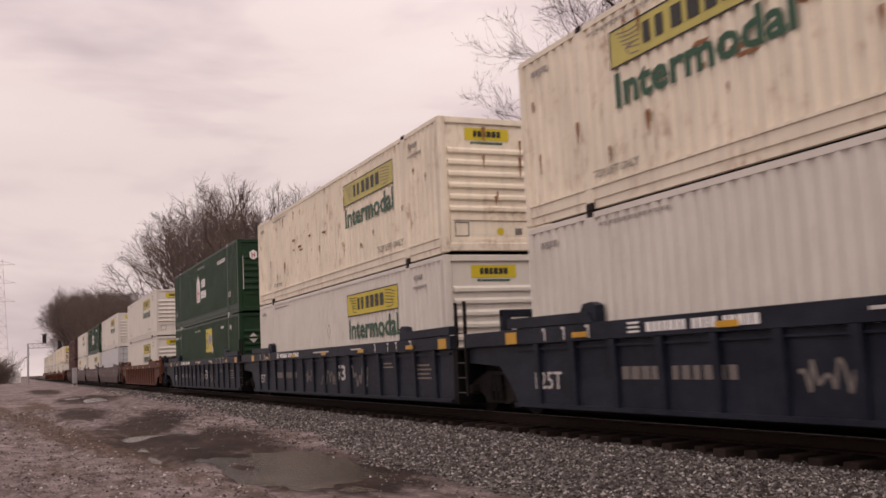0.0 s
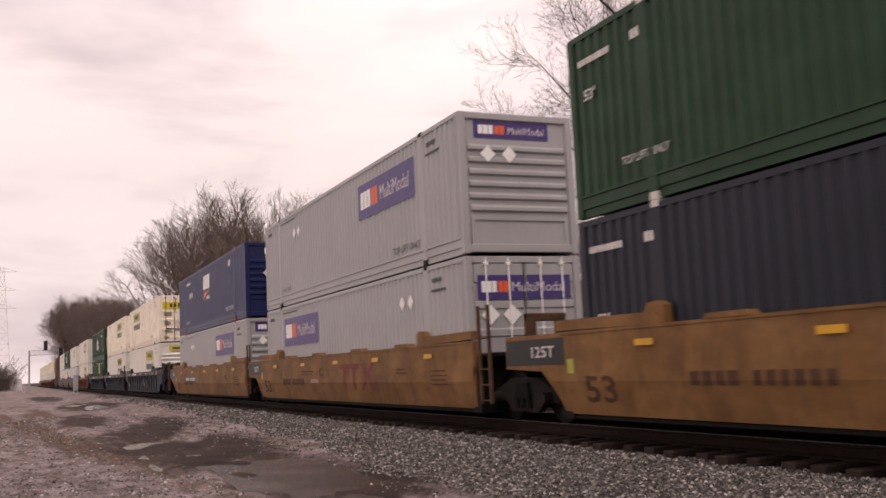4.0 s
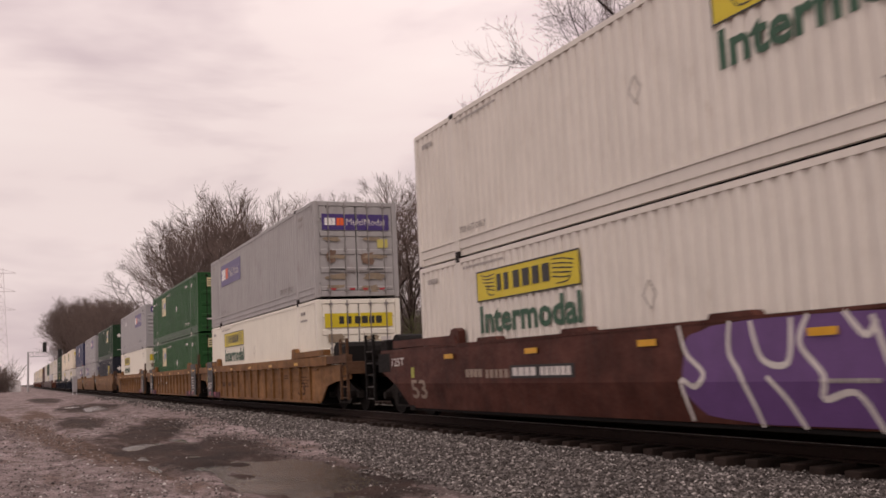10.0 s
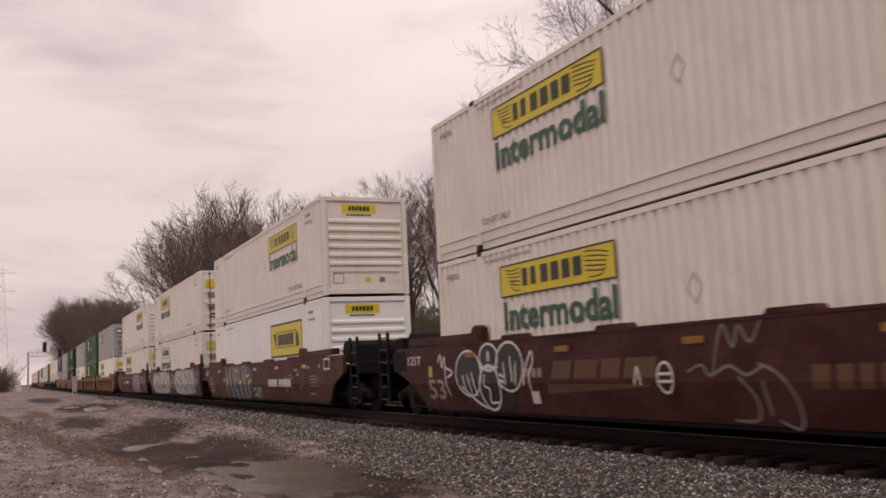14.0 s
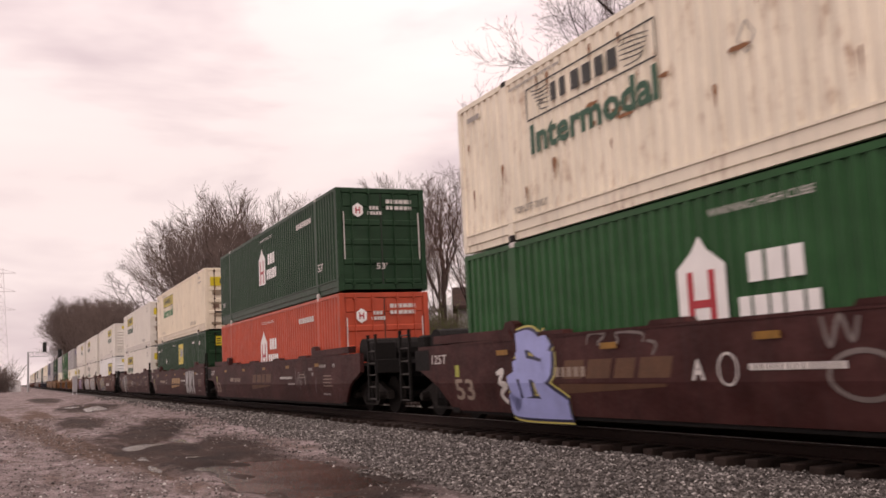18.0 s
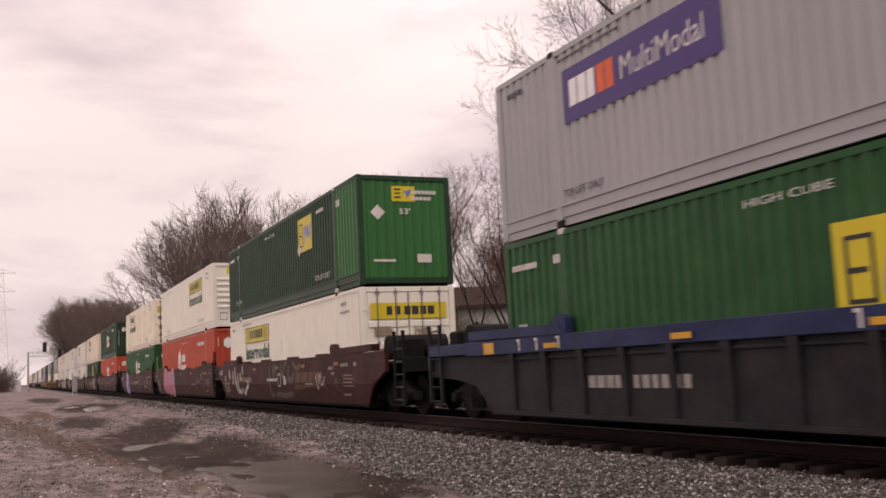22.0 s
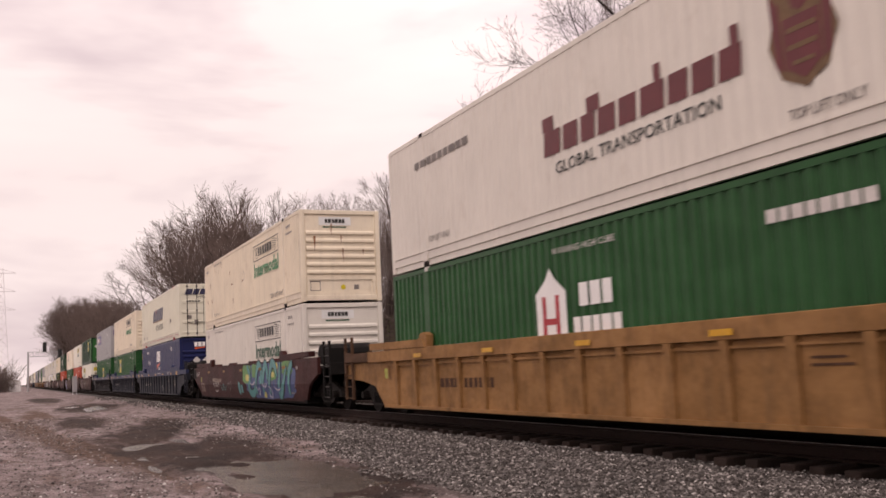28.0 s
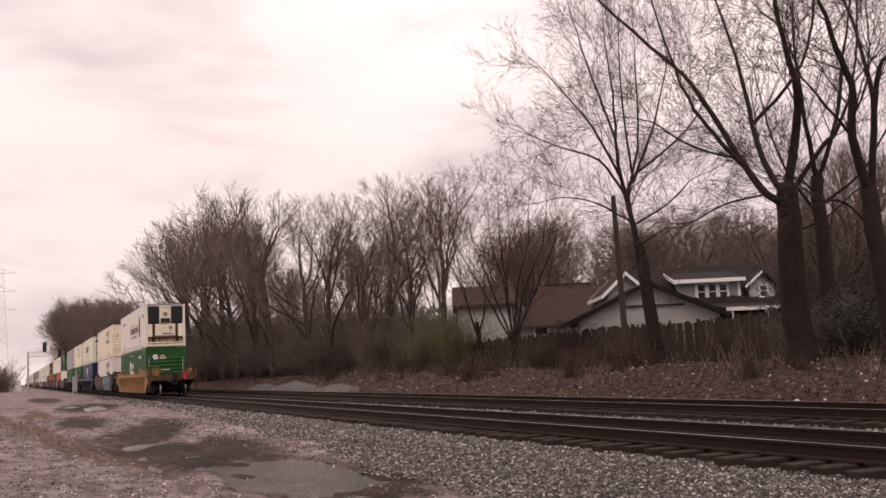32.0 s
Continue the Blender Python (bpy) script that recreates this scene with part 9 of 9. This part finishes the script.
def build_houses():
    z = 0.8
    turned, sideways = pose(0, 0, 0, 0, 0, -24.14), pose(0, 0, 0, 0, 0, 65.86)
    a = gable_house("grey house with a shingled roof and a shed dormer", 10.9, 18.6, 50.8, 57.0, z, 3.45, 5.75, "x", BEIGESIDING, SHINGLE)
    a.matrix_basis = turned
    d = part("dormer", Geo().prism([(51.4, 3.5), (54.2, 3.5), (54.2, 5.55), (51.4, 4.82)], "x", 12.5, 15.75), GREYSIDING, a)
    part("dormer_roof", Geo().prism([(51.0, 4.80), (54.4, 5.66), (54.4, 5.78), (51.0, 4.92)], "x", 12.2, 15.95), SHINGLE, d)
    part("dormer_fascia", Geo().box(12.2, 15.95, 50.96, 51.0, 4.78, 4.98), TRIMWHITE, d)
    part("dormer_rake", Geo().prism([(51.0, 4.74), (54.4, 5.60), (54.4, 5.80), (51.0, 4.94)], "x", 12.14, 12.2), TRIMWHITE, d)
    part("corner_board", Geo().box(15.6, 15.75, 51.36, 51.4, 3.7, 4.8), TRIMWHITE, d)
    part("window_surround", Geo().box(13.32, 15.16, 51.385, 51.4, 3.78, 4.78), TRIMWHITE, d)
    for x in (13.66, 14.24, 14.82):
        window(a, x, 51.38, 4.30, 0.38, 0.76, "y")
    d = part("gable_dormer", Geo().prism([(16.15, 3.5), (17.5, 3.5), (17.5, 4.55), (16.82, 5.1), (16.15, 4.55)], "y", 51.2, 53.6), SIDING, a)
    window(a, 16.9, 51.2, 4.2, 0.34, 0.56, "y")
    for e in (-1, 1):
        part("dormer_roof", Geo().prism([(16.82 + e * 0.95, 4.38), (16.82, 5.16), (16.82, 5.28), (16.82 + e * 0.95, 4.5)], "y", 50.9, 53.8), SHINGLE, d)
    part("dormer_rake", Geo().prism([(15.87, 4.36), (16.82, 5.14), (16.82, 5.28), (15.87, 4.5)], "y", 50.86, 50.9), TRIMWHITE, d)
    part("porch_roof", Geo().prism([(47.2, 3.12), (50.8, 3.5), (50.8, 3.6), (47.2, 3.22)], "x", 13.7, 17.4), SHINGLE, a)
    part("porch_fascia", Geo().box(13.7, 17.4, 47.14, 47.2, 3.06, 3.24), TRIMWHITE, a)
    for x in (14.0, 15.7, 17.2):
        part("porch_post", Geo().box(x - 0.06, x + 0.06, 47.25, 47.37, z, 3.14), TRIMWHITE, a)
    b = gable_house("white clapboard wing with a low gable and dark eaves", 6.4, 13.3, 47.0, 50.4, z, 2.95, 4.5, "y", SIDING, SHINGLE, 0.45)
    b.matrix_basis = turned
    for k in range(12):
        w = 3.4 if k < 9 else 3.4 - (k - 8) * 0.5
        part("clapboard", Geo().box(9.85 - w, 9.85 + w, 46.975, 47.0, 0.9 + 0.24 * k, 1.1 + 0.24 * k), SIDING, b)
    part("gable_beam", Geo().box(8.6, 11.6, 46.9, 46.96, 3.42, 3.54), BEIGESIDING, b)
    g = gable_house("grey upper gable with white barge boards", 8.75, 10.75, 52.0, 57.0, z, 4.55, 5.45, "y", GREYSIDING, SHINGLE, 0.3, TRIMWHITE)
    g.matrix_basis = turned
    c = hip_house("brown hipped-roof house behind the trees", 61.5, 65.0, -11.3, -4.7, z, 3.25, 6.0, SIDING, REDSHINGLE, 0.4)
    c.matrix_basis = sideways
    for y in (-10.0, -8.2, -6.0):
        window(c, 61.5, y, 2.7, 0.8, 1.1)
    e = hip_house("low red-brown roofed white outbuilding", 55.0, 58.6, -11.6, -7.2, z, 3.1, 4.3, SIDING, REDSHINGLE, 0.5)
    e.matrix_basis = sideways
    e = gable_house("plain white shed with a low brown roof", 0.8, 4.1, 60.0, 65.0, z, 4.7, 5.9, "x", SIDING, REDSHINGLE, 0.3)
    e.matrix_basis = turned
    f = gable_house("small dark cabin with white gable boards among the bushes", 28.6, 32.0, 81.4, 89.2, 0.6, 4.0, 4.85, "x", CABINWOOD, SHINGLE, 0.3, TRIMWHITE)
    for k, y in enumerate((74.9, 75.8, 77.6, 80.0, 84.0)):
        part("porch_post", Geo().box(27.9, 28.02, y - 0.06, y + 0.06, 0.5, 2.2), TRIMWHITE, f)
    part("porch_beam", Geo().box(27.86, 28.06, 74.6, 84.4, 2.2, 2.32), BEIGESIDING, f)
    part("porch_floor", Geo().box(27.8, 28.6, 74.6, 87.0, 0.3, 0.52), BEIGESIDING, f)
    for y0, y1, h in ((86.4, 91.0, 1.75), (78.6, 82.2, 1.6)):
        tagged(new("fence_panel", fixed(Geo().box(28.1, 28.2, y0, y1, 0.5, h, 0.02).mesh("fence_panel", SIDING))), "white wooden panel in front of the cabin", "fence panel", "white panels")
    gable_house("dark-roofed house beyond the trees", 40.0, 47.0, 24.0, 33.0, z, 3.0, 5.0, "y", BEIGESIDING, SHINGLE, 0.4)
    # fence
    fence = thing("fence", "weathered wooden privacy fence behind the bank", "fence", kind="structure")
    rnd = random.Random(2)
    boards = [fixed(Geo().box(-0.012, 0.012, -0.073, 0.073, 0.0, h).mesh("board", FENCEWOOD)) for h in (1.62, 1.68, 1.74, 1.58)]
    y = 17.0
    while y < 56:
        y += 0.148
        x = 25.3 + 0.15 * math.sin(y * 0.3)
        part("board", boards[rnd.randrange(4)], None, fence, m=pose(x, y, bank(x, y) + rnd.uniform(-0.03, 0.05), 0, rnd.gauss(0, 0.7), 0))
    for k in range(17):
        yy = 17.3 + k * 2.4
        xx = 25.3 + 0.15 * math.sin(yy * 0.3) + 0.07
        part("post", Geo().box(xx, xx + 0.1, yy - 0.05, yy + 0.05, bank(xx, yy) - 0.1, bank(xx, yy) + 1.75), FENCEWOOD, fence)
        if k < 16:
            part("rail", Geo().box(xx + 0.0, xx + 0.04, yy, yy + 2.4, bank(xx, yy) + 1.2, bank(xx, yy) + 1.29), FENCEWOOD, fence)
    # utility pole
    p = thing("utility_pole", "weathered wooden utility pole by the fence", "utility pole", pose(24.4, 35.4, bank(24.4, 35.4)))
    part("pole", Geo().rod((0, 0, -0.2), (-0.15, 0, 7.4), 0.15, 0.11, n=10), POLEWOOD, p)
    part("pole_cap", Geo().rod((-0.15, 0, 7.4), (-0.15, 0, 7.46), 0.11, 0.06, n=10), GALV, p)
    # stone piles beyond the second track
    for x, y, r, h in ((18.2, 67, 10.0, 0.86), (18.7, 78, 10.0, 0.7), (18.3, 57.5, 8.0, 0.66)):
        g = Geo()
        rings = []
        for k in range(6):
            q = k / 5
            rings.append([(x + (1 - q * 0.97) * 1.5 * math.cos(a) * (1 + 0.2 * noise.noise((a * 2, q * 3, y))), y + (1 - q * 0.97) * r * math.sin(a) * (1 + 0.15 * noise.noise((a * 2, q * 3, x))), -0.4 + h * (q ** 0.8) + 0.06 * noise.noise((a * 4, q * 5, y))) for a in [2 * math.pi * i / 26 for i in range(26)]])
        g.loft(rings)
        me = fixed(g.mesh("gravel_mound", PILE, True))
        tagged(new("gravel_mound", me), "low mound of grey crushed stone beside the track", "gravel mound", "gravel mounds")


def build_far_things():
    s = thing("signal_bridge", "cantilever railway signal with two dark signal heads", "railway signal", pose(2.8, 230, -0.4))
    part("mast", Geo().rod((0, 0, 0), (0, 0, 8.6), 0.22, 0.18, n=8), GALV, s)
    part("arm", Geo().box(-0.1, 7.0, -0.3, -0.22, 7.5, 7.62).box(-0.1, 7.0, 0.22, 0.3, 7.5, 7.62).box(-0.1, 7.0, -0.3, -0.22, 8.5, 8.6).box(-0.1, 7.0, 0.22, 0.3, 8.5, 8.6), GALV, s)
    for k in range(7):
        part("brace", Geo().rod((k, -0.26, 7.55), (k + 1, -0.26, 8.55), 0.05, n=5).rod((k + 1, -0.26, 7.55), (k + 1, -0.26, 8.55), 0.05, n=5), GALV, s)
    for x in (3.3, 6.4):
        hd = part("signal_head", Geo().box(x - 0.4, x + 0.4, -0.75, -0.55, 6.9 + (x < 4) * 1.6, 9.0 + (x < 4) * 1.6, 0.05), UNITBLACK, s)
        for z in (7.4, 8.4):
            part("visor", Geo().rod((x, -0.75, z + (x < 4) * 1.6), (x, -1.05, z + (x < 4) * 1.6), 0.2, n=10), UNITBLACK, hd)
    c = thing("relay_cabinet", "silver trackside signal cabinet on short legs", "signal cabinet", pose(6.5, 121.5, -0.35))
    part("cabinet", Geo().box(-0.26, 0.26, -0.25, 0.25, 0.35, 2.1, 0.03), GALV, c)
    part("cabinet_roof", Geo().box(-0.3, 0.3, -0.3, 0.3, 2.1, 2.18, 0.02), GALV, c)
    for s in (-0.2, 0.2):
        part("leg", Geo().box(s - 0.05, s + 0.05, -0.1, 0.1, 0.0, 0.35), GALV, c)
    part("cabinet_door", Geo().box(-0.22, 0.22, -0.27, -0.25, 0.45, 2.0), GALV, c)
    w = thing("storage_shed", "small white storage shed far across the lot", "shed", pose(0.2, 248, -0.42))
    part("shed_wall", Geo().box(-1.3, 1.3, -1.5, 1.5, 0.0, 2.3, 0.03), TRIMWHITE, w)
    part("shed_roof", Geo().prism([(-1.45, 2.3), (1.45, 2.3), (0, 2.9)], "y", -1.6, 1.6), OFFWHITE, w)
    # haze in front of the tower is put into its pale steel colour
    haze = surface("hazy_distant_steel", (0.62, 0.58, 0.59), 0.7, vary=0.05)
    t = thing("transmission_tower", "distant grey lattice power transmission tower", "transmission tower", pose(-4.6, 400, -0.4))
    leg = 3.2
    for sx in (-1, 1):
        for sy in (-1, 1):
            part("leg", Geo().rod((sx * leg, sy * leg, 0), (sx * 0.6, sy * 0.6, 46), 0.14, 0.1, n=4), haze, t)
    for k in range(11):
        z0, z1 = k * 4.1, (k + 1) * 4.1
        w0, w1 = leg + (0.6 - leg) * z0 / 46, leg + (0.6 - leg) * z1 / 46
        part("lattice_brace", Geo().rod((-w0, -w0, z0), (w1, -w1, z1), 0.07, n=4).rod((w0, -w0, z0), (-w1, -w1, z1), 0.07, n=4).rod((-w1, -w1, z1), (w1, -w1, z1), 0.07, n=4), haze, t)
    for z in (30, 37, 44):
        part("cross_arm", Geo().rod((-5.0, 0, z), (5.0, 0, z), 0.12, n=4).rod((-5.0, 0, z), (0, 0, z + 1.6), 0.08, n=4).rod((5.0, 0, z), (0, 0, z + 1.6), 0.08, n=4), haze, t)


build_ground()
line_near = build_track(MIDX, "track_near", "main line with rusty rails on wooden ties")
line_far = build_track(14.2, "track_far", "second line with rusty rails on wooden ties")
build_houses()
build_far_things()
build_trees()
build_brush()
build_train()
build_stones()
build_ties(line_near, MIDX, 1)
build_ties(line_far, 14.2, 2)
motions()
